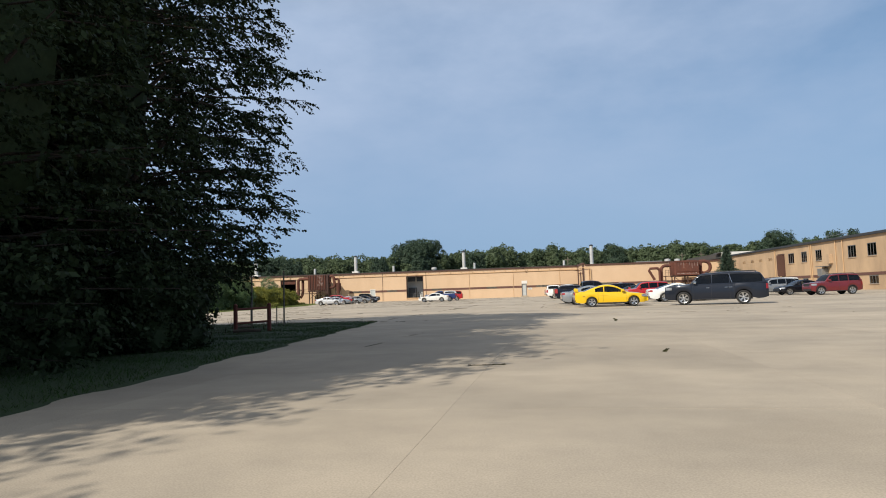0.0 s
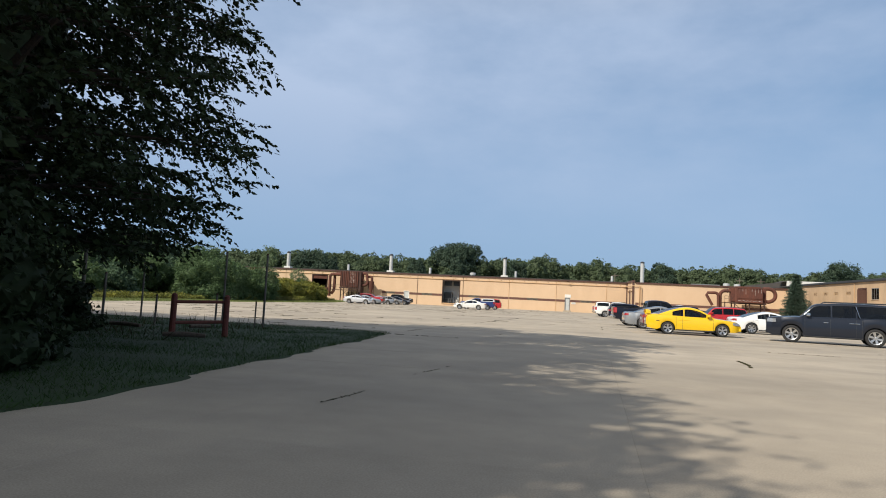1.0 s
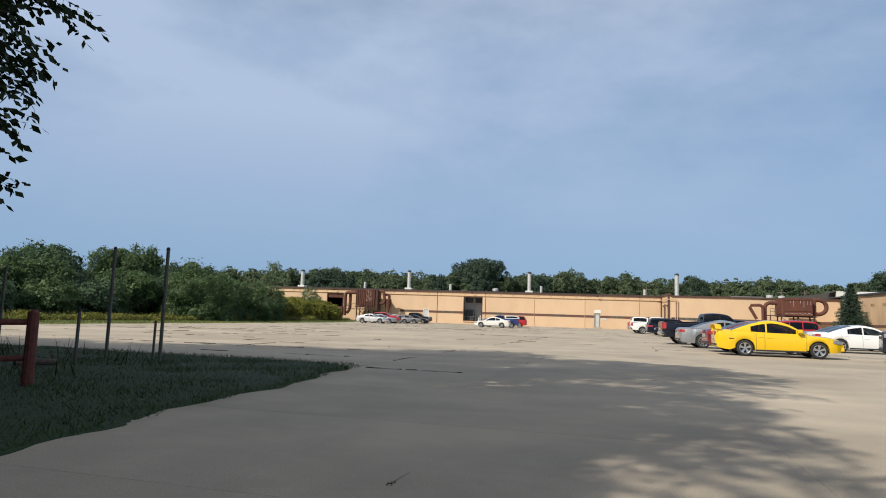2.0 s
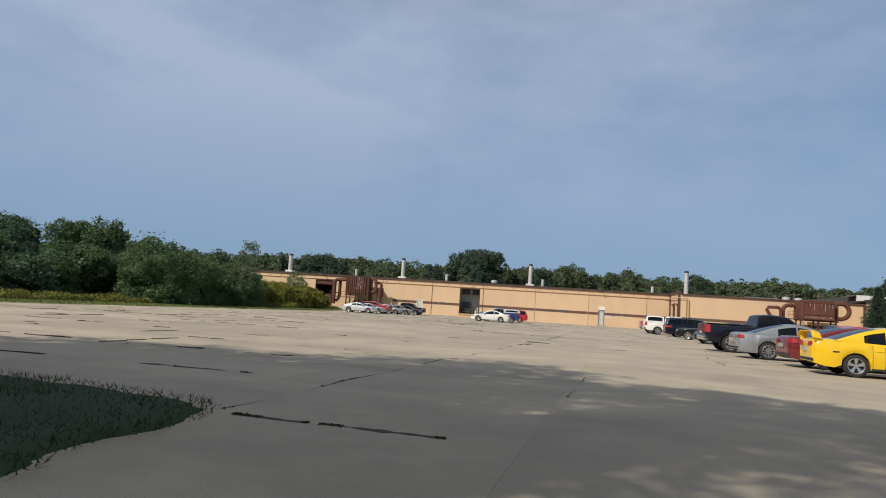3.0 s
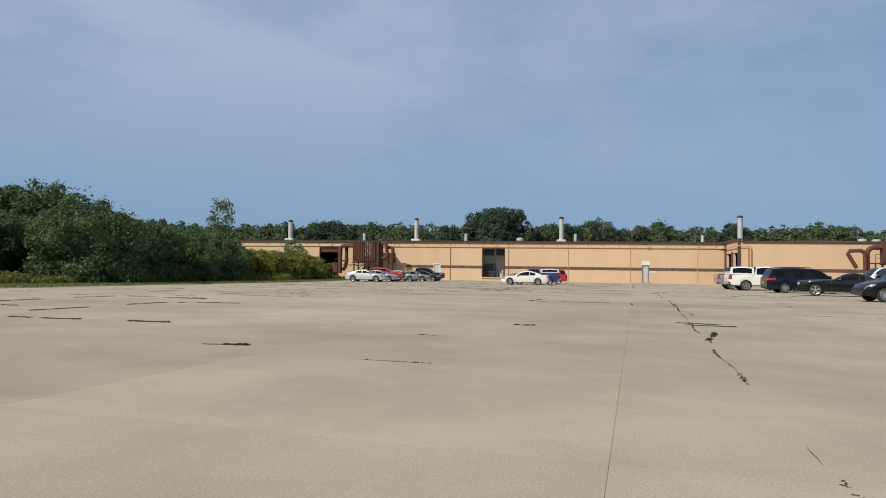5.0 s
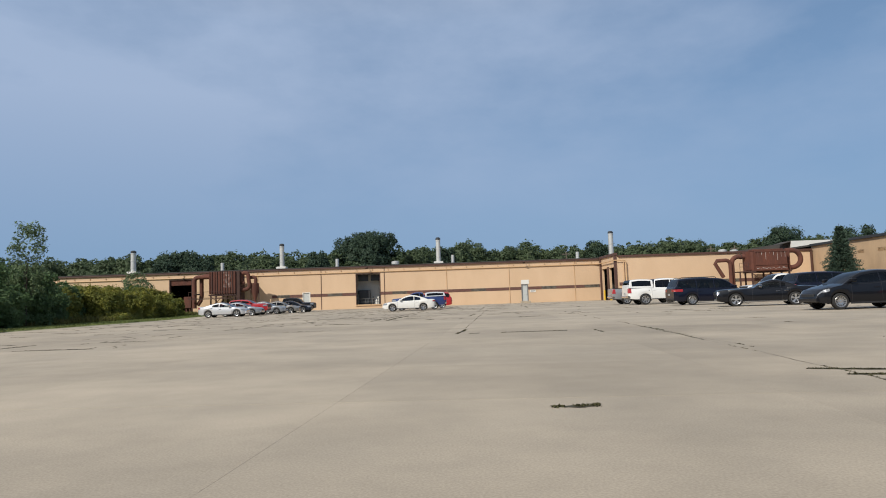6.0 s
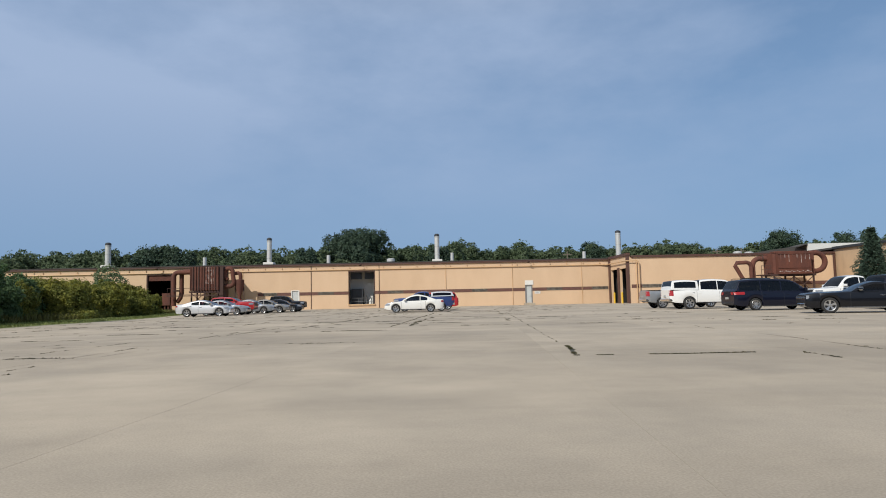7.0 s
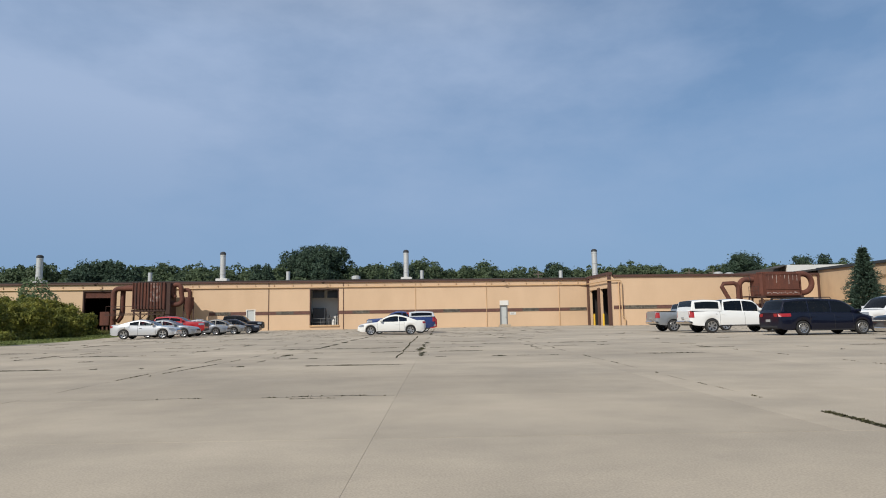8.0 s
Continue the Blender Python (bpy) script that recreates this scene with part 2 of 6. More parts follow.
# ---------------- building helpers ----------------
def finish(ob, bm, mat, smooth=False, sharp=35):
    bmesh.ops.recalc_face_normals(bm, faces=bm.faces)
    if smooth:
        for f in bm.faces:
            f.smooth = True
        for e in bm.edges:
            if len(e.link_faces) == 2 and e.calc_face_angle(0) > radians(sharp):
                e.smooth = False
    bm.to_mesh(ob.data)
    bm.free()
    if mat:
        ob.data.materials.append(mat)
    return ob


def thing(name, bm=None, mat=None, label="", category="", group="", kind="", smooth=False):
    """A top-level thing: a mesh, or an Empty when bm is None."""
    ob = new(name, bpy.data.meshes.new(name) if bm else None)
    if bm:
        finish(ob, bm, mat, smooth)
    return tagged(ob, label, category, group, kind)


def part(name, bm, mat, parent, label="", smooth=False):
    ob = new(name, bpy.data.meshes.new(name))
    finish(ob, bm, mat, smooth)
    ob.parent = parent
    return tagged(ob, label)


def shared(name, data, parent, m=None):
    ob = new(name, data)
    ob.parent = parent
    if m is not None:
        ob.matrix_basis = m
    return ob


def box(bm, x0, x1, y0, y1, z0, z1, bevel=0.0):
    vs = [bm.verts.new((x, y, z)) for x in (x0, x1) for y in (y0, y1) for z in (z0, z1)]
    fs = [bm.faces.new([vs[i] for i in f]) for f in ((0, 1, 3, 2), (4, 6, 7, 5), (0, 4, 5, 1), (2, 3, 7, 6), (0, 2, 6, 4), (1, 5, 7, 3))]
    if bevel:
        bmesh.ops.bevel(bm, geom=list({e for f in fs for e in f.edges}), offset=bevel, segments=1, affect="EDGES")
    return bm


def boxes(*rows, bevel=0.0):
    bm = bmesh.new()
    for r in rows:
        box(bm, *r, bevel=bevel)
    return bm


def tube(bm, pts, r, sides=12, caps=True):
    """A round tube along points; r is one radius or one for each point."""
    pts = [Vector(p) for p in pts]
    rs = r if isinstance(r, (list, tuple)) else [r] * len(pts)
    rings, side = [], None
    for i, p in enumerate(pts):
        way = (pts[min(i + 1, len(pts) - 1)] - pts[max(i - 1, 0)]).normalized()
        if side is None:
            side = way.orthogonal().normalized()
        side = (side - way * side.dot(way)).normalized()
        other = way.cross(side)
        rings.append([bm.verts.new(p + rs[i] * (math.cos(a) * side + math.sin(a) * other)) for a in (k * math.tau / sides for k in range(sides))])
    for a, b in zip(rings, rings[1:]):
        for k in range(sides):
            bm.faces.new((a[k], a[(k + 1) % sides], b[(k + 1) % sides], b[k]))
    if caps:
        bm.faces.new(rings[0][::-1])
        bm.faces.new(rings[-1])
    return bm


def arc(centre, r, a0, a1, n, plane="xz"):
    out = []
    for i in range(n + 1):
        a = radians(a0 + (a1 - a0) * i / n)
        u, v = r * math.cos(a), r * math.sin(a)
        out.append(Vector(centre) + (Vector((u, 0, v)) if plane == "xz" else Vector((u, v, 0)) if plane == "xy" else Vector((0, u, v))))
    return out


def pierced(bm, us, zs, holes, thick, place):
    """A wall over u and z with rectangular holes right through; place(u, d, z) puts depth d behind the face."""
    us = sorted({*us, *(h[0] for h in holes), *(h[1] for h in holes)})
    zs = sorted({*zs, *(h[2] for h in holes), *(h[3] for h in holes)})
    solid = [[not any(h[0] <= (us[i] + us[i + 1]) / 2 <= h[1] and h[2] <= (zs[j] + zs[j + 1]) / 2 <= h[3] for h in holes)
              for j in range(len(zs) - 1)] for i in range(len(us) - 1)]
    vs = {}

    def v(i, j, d):
        if (i, j, d) not in vs:
            vs[i, j, d] = bm.verts.new(place(us[i], thick * d, zs[j]))
        return vs[i, j, d]

    def ok(i, j):
        return 0 <= i < len(us) - 1 and 0 <= j < len(zs) - 1 and solid[i][j]
    for i in range(len(us) - 1):
        for j in range(len(zs) - 1):
            if not solid[i][j]:
                continue
            for d in (0, 1):
                bm.faces.new((v(i, j, d), v(i + 1, j, d), v(i + 1, j + 1, d), v(i, j + 1, d)))
            for di, dj, a, b in ((-1, 0, (i, j), (i, j + 1)), (1, 0, (i + 1, j), (i + 1, j + 1)), (0, -1, (i, j), (i + 1, j)), (0, 1, (i, j + 1), (i + 1, j + 1))):
                if not ok(i + di, j + dj):
                    bm.faces.new((v(*a, 0), v(*b, 0), v(*b, 1), v(*a, 1)))
    return bm


def sheet(name, verts, faces, mat, parent=None):
    """A mesh from arrays, for what has very many faces."""
    me = bpy.data.meshes.new(name)
    verts, faces = np.asarray(verts, np.float32), np.asarray(faces, np.int32)
    n = faces.shape[1]
    me.vertices.add(len(verts))
    me.vertices.foreach_set("co", verts.ravel())
    me.loops.add(faces.size)
    me.loops.foreach_set("vertex_index", faces.ravel())
    me.polygons.add(len(faces))
    me.polygons.foreach_set("loop_start", np.arange(0, faces.size, n, dtype=np.int32))
    me.polygons.foreach_set("loop_total", np.full(len(faces), n, np.int32))
    me.polygons.foreach_set("use_smooth", np.zeros(len(faces), dtype=bool))
    me.update(calc_edges=True)
    me.materials.append(mat)
    ob = new(name, me)
    ob.parent = parent
    return ob


def leaves(points, outward, size, rng, long=1.6, droop=0.3, jitter=0.9):
    """Pointed leaf blades (two triangles folded on the midrib) at points, tips leaning outward."""
    n = len(points)
    way = outward + rng.normal(0, jitter, (n, 3))
    way[:, 2] -= droop
    way /= np.linalg.norm(way, axis=1, keepdims=True) + 1e-9
    side = np.cross(way, rng.normal(0, 1, (n, 3)))
    side /= np.linalg.norm(side, axis=1, keepdims=True) + 1e-9
    s = (size * rng.uniform(0.65, 1.35, n))[:, None]
    base, tip = points, points + way * s * long
    mid = points + way * s * long * 0.45
    verts = np.stack([base, mid + side * s * 0.5, tip, mid - side * s * 0.5], 1).reshape(-1, 3)
    faces = np.arange(4 * n).reshape(n, 4)
    return verts, faces


bm = bmesh.new()
bmesh.ops.create_icosphere(bm, subdivisions=2, radius=1.0)
BLOB_V, BLOB_F = np.array([v.co[:] for v in bm.verts]), np.array([[v.index for v in f.verts] for f in bm.faces])
bm.free()


def sprigs(points, facing, size, rng, jitter=0.75):
    """Small three-cornered sprigs of leaves whose faces look mostly the way given."""
    n = len(points)
    f = facing + rng.normal(0, jitter, (n, 3))
    f /= np.linalg.norm(f, axis=1, keepdims=True) + 1e-9
    a = np.cross(f, rng.normal(0, 1, (n, 3)))
    a /= np.linalg.norm(a, axis=1, keepdims=True) + 1e-9
    b = np.cross(f, a)
    s = (size * rng.uniform(0.6, 1.4, n))[:, None]
    verts = np.stack([points + s * 0.72 * a, points - s * (0.36 * a - 0.42 * b), points - s * (0.36 * a + 0.42 * b)], 1).reshape(-1, 3)
    return verts, np.arange(3 * n).reshape(n, 3)


def crown(rng, lobes, size, cover=1.1, clump=0.30, core=0.64, loose=0.28, count=22, floor=-9, fill=0.5):
    """A crown of uneven lobes (x, y, z, rx, ry, rz), each set with rounded clumps of sprigs round a dense heart."""
    pts, outs, chunks, base = [], [], [], 0
    lob = np.array(lobes)
    gold = np.arange(count) + 0.5
    tilt, turn = np.arccos(1 - 2 * gold / count), gold * 2.39996
    ring = np.stack([np.cos(turn) * np.sin(tilt), np.sin(turn) * np.sin(tilt), np.cos(tilt)], 1)
    for k, (cx, cy, cz, rx, ry, rz) in enumerate(lobes):
        c, rr = np.array((cx, cy, cz)), np.array((rx, ry, rz))
        big = float((rx * ry * rz) ** (1 / 3))
        way = ring + rng.normal(0, 0.22, ring.shape)
        way /= np.linalg.norm(way, axis=1, keepdims=True)
        for d in way:
            if d[2] < -0.75:
                continue
            p = c + d * rr * rng.uniform(0.68, 0.98)
            other = np.delete(lob, k, 0)
            if p[2] < floor or (len(other) and (((p - other[:, :3]) / (other[:, 3:] * 0.78)) ** 2).sum(1).min() < 1):
                continue
            cr = big * clump * rng.uniform(0.7, 1.35)
            n = max(8, int(cover * 6.28 * cr * cr / (0.45 * size * size)))
            q = rng.normal(0, 1, (n, 3))
            q /= np.linalg.norm(q, axis=1, keepdims=True)
            q += 0.75 * d
            q /= np.linalg.norm(q, axis=1, keepdims=True)
            far = cr * (0.78 + 0.22 * rng.random(n))
            far *= np.where(rng.random(n) < loose, 1 + 0.8 * rng.random(n), 1.0)
            pts.append(p + q * far[:, None] * (1, 1, 0.82)), outs.append(q + (0, 0, 0.25))
        # looser leaves between the clumps
        n = int(fill * 12.6 * big * big / (0.45 * size * size))
        q = rng.normal(0, 1, (n, 3))
        q /= np.linalg.norm(q, axis=1, keepdims=True)
        w = c + q * rr * rng.uniform(0.68, 0.96, n)[:, None]
        free = w[:, 2] > floor
        for o in np.delete(lob, k, 0):
            free &= (((w - o[:3]) / (o[3:] * 0.75)) ** 2).sum(1) > 1
        pts.append(w[free]), outs.append(q[free] + (0, 0, 0.25))
        lump = 1 + 0.10 * np.sin(BLOB_V[:, 0] * 5 + cx) * np.sin(BLOB_V[:, 1] * 6 + cy)
        chunks.append((BLOB_V * lump[:, None] * rr * core + c, BLOB_F))
    return join([sprigs(np.concatenate(pts), np.concatenate(outs), size, rng)] + chunks)


def join(chunks):
    vs, fs, n = [], [], 0
    for v, f in chunks:
        vs.append(v), fs.append(f + n)
        n += len(v)
    return np.concatenate(vs), np.concatenate(fs)


# ---------------- ground ----------------
bm = bmesh.new()
N = 24
ring = [[bm.verts.new((20 + r * math.cos(a), -60 + r * math.sin(a), -0.05)) for a in (k * math.tau / N for k in range(N))] for r in (60, 200, 700, 2500)]
mid = bm.verts.new((20, -60, -0.05))
for k in range(N):
    bm.faces.new((mid, ring[0][k], ring[0][(k + 1) % N]))
    for a, b in zip(ring, ring[1:]):
        bm.faces.new((a[k], b[k], b[(k + 1) % N], a[(k + 1) % N]))
ground = thing("ground", bm, M["soil"], "flat grassy field round the works", "ground", kind="structure")

WEST = [(-7.6, -175), (-8.4, -115), (-9.0, -92), (-9.3, -60), (-9.9, -44), (-12.6, -30), (-15.0, -20), (-15.2, 0)]


def west_edge(y):
    return float(np.interp(y, [p[1] for p in WEST], [p[0] for p in WEST])) + 0.12 * math.sin(y * 0.9) + 0.07 * math.sin(y * 2.3)


def island_depth(x, y):
    """How far inside the grass island a place lies."""
    dx = 15.72 + 0.10 * math.sin(y * 1.3) + 0.06 * math.sin(y * 3.7) - x - 0.012 * (y + 116)
    dy = -114.9 + 0.12 * math.sin(x * 1.1) - 0.10 * (x - 12) - y
    k = 0.9
    if dx < k and dy < k:
        return k - math.hypot(k - dx, k - dy)
    return min(dx, dy)


def lawn(name, xs, ys, depth, height, mat, label):
    vs, fs, ids = [], [], {}
    for i, x in enumerate(xs):
        for j, y in enumerate(ys):
            d = depth(x, y)
            if d > -0.5:
                t = min(max((d + 0.1) / 0.4, 0), 1)
                ids[i, j] = len(vs)
                vs.append((x, y, -0.09 + (height + 0.09) * t * t * (3 - 2 * t) + (0.03 * noise.noise((x * 0.8, y * 0.8, 0)) if t >= 1 else 0)))
    for i in range(len(xs) - 1):
        for j in range(len(ys) - 1):
            q = [(i, j), (i + 1, j), (i + 1, j + 1), (i, j + 1)]
            if all(k in ids for k in q):
                fs.append([ids[k] for k in q])
    ob = sheet(name, vs, fs, mat)
    for p in ob.data.polygons:
        p.use_smooth = True
    return tagged(ob, label, "lawn", kind="structure")


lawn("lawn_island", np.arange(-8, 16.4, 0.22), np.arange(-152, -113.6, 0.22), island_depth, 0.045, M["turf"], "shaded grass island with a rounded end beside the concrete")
lawn("lawn_verge", np.arange(-60, -6.5, 0.45), np.arange(-150, -1, 0.8), lambda x, y: west_edge(y) - x, 0.06, M["vergesoil"], "strip of rough grass along the concrete lot")

# ---------------- main works hall ----------------
WALL_TOP = 6.30
ZS = (0, WALL_TOP)
hall = thing("factory_hall", None, label="long low tan-painted factory hall with brown roof edge and brown band", category="factory")


def south(u, d, z):
    return (u, d, z)


GATE = (0.0, 3.65, 0.62, 5.36)
DOCK = (-29.1, -25.7, 0.0, 5.42)
WDOOR = (25.80, 26.72, 0.30, 2.86)
SDOOR = (-8.35, -7.3, 0.35, 2.72)
part("wall", pierced(bmesh.new(), (-75, 38.2), ZS, [GATE, DOCK, WDOOR, SDOOR], 0.35, south), M["wall"], hall, "tan-painted block wall")
part("fascia", boxes((-75, 38.06, -0.22, 0.10, 6.29, 6.62), bevel=0.02), M["brown"], hall, "brown metal roof edge")
part("drip_edge", boxes((-75, 38.05, -0.27, -0.225, 6.56, 6.66)), M["roofing"], hall)
part("roof", boxes((-75, 38.0, 0.12, 42, 6.30, 6.50)), M["roofing"], hall, "flat dark roof")
part("back_wall", boxes((-75, 38.2, 41.6, 42, 0, 6.3), (-75, -74.6, 0.36, 41.5, 0, 6.3)), M["wall"], hall)
for x in (-55.2, -45.3, -35.3, -25.4, -15.4, -5.5, 4.38, 14.12, 23.9, 34.13):
    if not -30 < x < -25:
        bm = tube(bmesh.new(), [(x, -0.045, 0.05), (x, -0.045, 6.26)], 0.04, 8)
        part("downpipe", bm, M["brown"] if x in (4.38, -5.5) else M["tanpipe"], hall)
# the ledge pipe and its brackets under the roof edge
bm = tube(bmesh.new(), [(-75, -0.10, 5.66), (38.0, -0.10, 5.66)], 0.085, 8)
part("ledge_pipe", bm, M["tanpipe"], hall)
bracket = None
for x in np.arange(-73.4, 37.5, 2.45):
    if bracket is None:
        bracket = part("pipe_bracket", boxes((-0.04, 0.04, -0.12, -0.003, 5.86, 6.08), bevel=0.01), M["tanpipe"], hall)
        bracket.location.x = x
    else:
        shared("pipe_bracket", bracket.data, hall, Matrix.Translation((x, 0, 0)))


def band(x0, x1, y, parent, blocks):
    """The brown band with its runs of glass blocks."""
    cuts = [x0] + [c for b in blocks for c in b] + [x1]
    for a, b in zip(cuts[::2], cuts[1::2]):
        part("brown_band", boxes((a, b, y - 0.05, y - 0.003, 2.06, 2.50)), M["bandbrown"], parent, "brown brick band")
    for a, b in blocks:
        part("window_frame", boxes((a, b, y - 0.03, y - 0.003, 2.06, 2.50)), M["dark"], parent)
        data = None
        n = max(3, round((b - a) / 0.215))
        for k in range(n):
            for r in range(2):
                c = Matrix.Translation((a + (k + 0.5) * (b - a) / n, y - 0.04, 2.17 + 0.22 * r))
                if data is None:
                    ob = part("glass_block", box(bmesh.new(), -0.095, 0.095, -0.02, 0.02, -0.095, 0.095, bevel=0.012), M["block"], parent)
                    ob.matrix_basis, data = c, ob.data
                else:
                    shared("glass_block", data, parent, c)


band(-13.2, -8.42, 0, hall, [(-12.4, -10.4)])
band(-7.22, -0.1, 0, hall, [(-4.5, -2.2)])
band(3.75, 25.72, 0, hall, [(5.6, 7.9), (17.9, 20.2)])
band(26.80, 38.0, 0, hall, [(28.9, 31.2), (35.6, 37.9)])


def room(name, x0, x1, z0, z1, depth, back, label):
    bm = bmesh.new()
    box(bm, x0 - 3, x1 + 5, depth, depth + 0.2, z0 - 0.2, z1 + 0.5)
    ob = part(name, bm, back, hall, label)
    part("shop_floor", boxes((x0 - 3, x1 + 5, 0.36, depth, z0 - 0.25, z0 - 0.02)), M["floorin"], hall)
    return ob


room("inner_wall", 0, 3.65, 0.62, 5.36, 3.3, M["whitepaint"], "white inside wall")
room("inner_wall", -29.1, -25.7, 0.0, 5.4, 12.0, M["dark"], "dark inside wall")
part("gate_frame", boxes((-0.10, 0.02, -0.04, 0.36, 0.62, 5.46), (3.63, 3.75, -0.04, 0.36, 0.62, 5.46), (0.021, 3.629, -0.04, 0.36, 5.34, 5.46)), M["rustframe"], hall, "dark steel gate frame")
part("gate_sill", boxes((-0.15, 3.8, -0.14, 0.36, 0.40, 0.60), bevel=0.01), M["tanpipe"], hall)
part("inner_panel", boxes((0.1, 1.7, 1.6, 1.7, 4.3, 5.3)), M["machine"], hall)
part("inner_panel", boxes((2.1, 3.6, 1.6, 1.7, 4.3, 5.3)), M["machine"], hall)
part("dock_frame", boxes((-29.22, -29.06, -0.05, 0.36, 0, 5.52), (-25.74, -25.58, -0.05, 0.36, 0, 5.52), (-29.05, -25.75, -0.05, 0.36, 5.38, 5.52)), M["rustframe"], hall)
for k in range(7):
    part("shutter_slat", boxes((-29.05, -25.75, 0.12, 0.17 - 0.006 * (k % 2), 4.58 + 0.12 * k, 4.69 + 0.12 * k)), M["rust"], hall)
# plain doors
bm = boxes((25.86, 26.66, 0.10, 0.15, 0.31, 2.82), bevel=0.008)
d = part("door", bm, M["doorgrey"], hall, "pale grey steel door")
part("handle", boxes((26.52, 26.60, 0.03, 0.10, 1.25, 1.32)), M["greysteel"], d)
part("door_frame", boxes((25.72, 25.86, -0.02, 0.16, 0.30, 2.9), (26.66, 26.80, -0.02, 0.16, 0.30, 2.9), (25.861, 26.659, -0.02, 0.16, 2.82, 2.9)), M["greysteel"], hall)
part("door_panel", boxes((25.72, 26.95, -0.06, -0.003, 2.93, 3.58), bevel=0.01), M["whitepaint"], hall, "blank white panel over the door")
part("doorstep", boxes((25.5, 27.0, -1.0, -0.01, 0.0, 0.28), bevel=0.02), M["slab"], hall, "concrete doorstep")
part("wall_sign", boxes((27.1, 27.95, -0.04, -0.003, 1.62, 2.0)), M["whitepaint"], hall, "small white sign with faint bars")
part("sign_bars", boxes((27.2, 27.85, -0.05, -0.041, 1.84, 1.89), (27.2, 27.7, -0.05, -0.041, 1.72, 1.76)), M["greysteel"], hall)
part("door", boxes((-8.3, -7.35, 0.08, 0.13, 0.36, 2.70), bevel=0.008), M["doorgrey"], hall, "pale grey steel door")
part("door_frame", boxes((-8.45, -8.3, -0.03, 0.14, 0.35, 2.8), (-7.35, -7.2, -0.03, 0.14, 0.35, 2.8), (-8.299, -7.351, -0.03, 0.14, 2.70, 2.8)), M["whitepaint"], hall)
for x in (1.75, 26.2, -27.4):
    bm = tube(bmesh.new(), [(x, -0.2, 6.45), (x, -0.55, 6.55), (x, -0.75, 6.40)], 0.03, 6)
    tube(bm, [(x, -0.70, 6.46), (x, -0.85, 6.22)], [0.06, 0.2], 10)
    part("wall_lamp", bm, M["rustframe"], hall, "dark gooseneck wall lamp")

# shop inside the gate
bm = boxes((0.10, 1.85, 1.9, 2.9, 0.6, 2.9), (0.10, 1.8, 1.6, 1.9, 0.6, 1.5), bevel=0.03)
thing("shop_machine", bm, M["machine"], "dark cabinet-like shop machine inside the gate", "machine")
bm = bmesh.new()
for z in (1.0, 1.5):
    tube(bm, [(0.1, 0.9, z), (3.55, 0.9, z)], 0.03, 6)
for x in (0.15, 1.3, 2.4, 3.5):
    tube(bm, [(x, 0.9, 0.6), (x, 0.9, 1.5)], 0.03, 6)
thing("guard_rail", bm, M["greysteel"], "grey tube guard rail inside the gate", "rail")
for x, y, w, h, mt in ((2.35, 2.0, 0.3, 1.3, "machine"), (2.9, 2.2, 0.45, 0.8, "whitepaint"), (3.3, 2.7, 0.22, 1.5, "machine")):
    bm = bmesh.new()
    tube(bm, [(x, y, 0.6), (x, y, 0.6 + h * 0.75), (x, y, 0.6 + h * 0.8), (x, y, 0.6 + h)], [w * 0.5, w * 0.5, w * 0.25, w * 0.2], 12)
    thing("shop_drum", bm, M[mt], "upright canister on the shop floor", "canister")

# ---------------- wing with its side entrance ----------------
WY = -9.0
wing = thing("factory_wing", None, label="tan-painted factory wing standing forward of the hall with brown trim", category="factory")
part("wall", pierced(bmesh.new(), (38.55, 66.3), (0, 6.1), [], 0.35, lambda u, d, z: (u, WY + d, z)), M["wall"], wing, "tan-painted block wall")
EA, EB = (-4.4, -1.0), (-8.4, -5.3)
part("entrance_wall", pierced(bmesh.new(), (WY, -0.36), (0, 6.35), [(*EA, 0, 4.75), (*EB, 0, 4.75)], 0.35, lambda u, d, z: (38.2 + d, u, z)), M["wall"], wing, "tan side wall with two tall doorways")
part("entrance_fascia", boxes((38.02, 38.5, WY - 0.2, -0.22, 6.34, 6.72), bevel=0.02), M["brown"], wing)
part("corner_post", boxes((38.03, 38.34, WY - 0.12, WY + 0.35, 0, 6.33)), M["brown"], wing, "brown corner post")
part("corner_post", boxes((38.03, 38.19, -0.98, -0.25, 0, 6.33)), M["brown"], wing, "brown corner post")
for ya, yb in ((-5.29, -4.41), (WY + 0.36, -8.41)):
    part("entrance_pier", boxes((38.08, 38.197, ya, yb, 0, 4.9)), M["brown"], wing)
part("fascia", boxes((38.62, 66.3, WY - 0.2, WY + 0.1, 6.09, 6.38), bevel=0.02), M["brown"], wing, "brown metal roof edge")
part("roof", boxes((38.62, 66.3, WY + 0.12, 41.5, 6.12, 6.30)), M["roofing"], wing)
part("inner_wall", boxes((41.8, 42, WY + 0.4, -0.4, 0, 6), (38.58, 42, -0.34, -0.2, 0, 6), (38.58, 41.79, WY + 0.37, WY + 0.45, 0, 6)), M["dark"], wing, "dark inside wall")
part("shop_floor", boxes((38.58, 41.79, WY + 0.46, -0.36, -0.2, 0.02)), M["floorin"], wing)
band(38.62, 66.2, WY, wing, [(40.0, 44.2), (53.2, 55.6)])
bm = tube(bmesh.new(), [(37.0, -0.14, 5.66), (37.9, -0.3, 5.66), (37.9, WY - 0.32, 5.66), (39.3, WY - 0.32, 5.66)] + arc((39.3, WY - 0.32, 5.36), 0.3, 90, 0, 4) + [(39.6, WY - 0.32, 1.2), (39.9, WY - 0.32, 0.9), (39.9, WY - 0.32, 0.05)], 0.075, 8)
part("gas_pipe", bm, M["tanpipe"], wing, "tan-painted pipe bent down the corner")
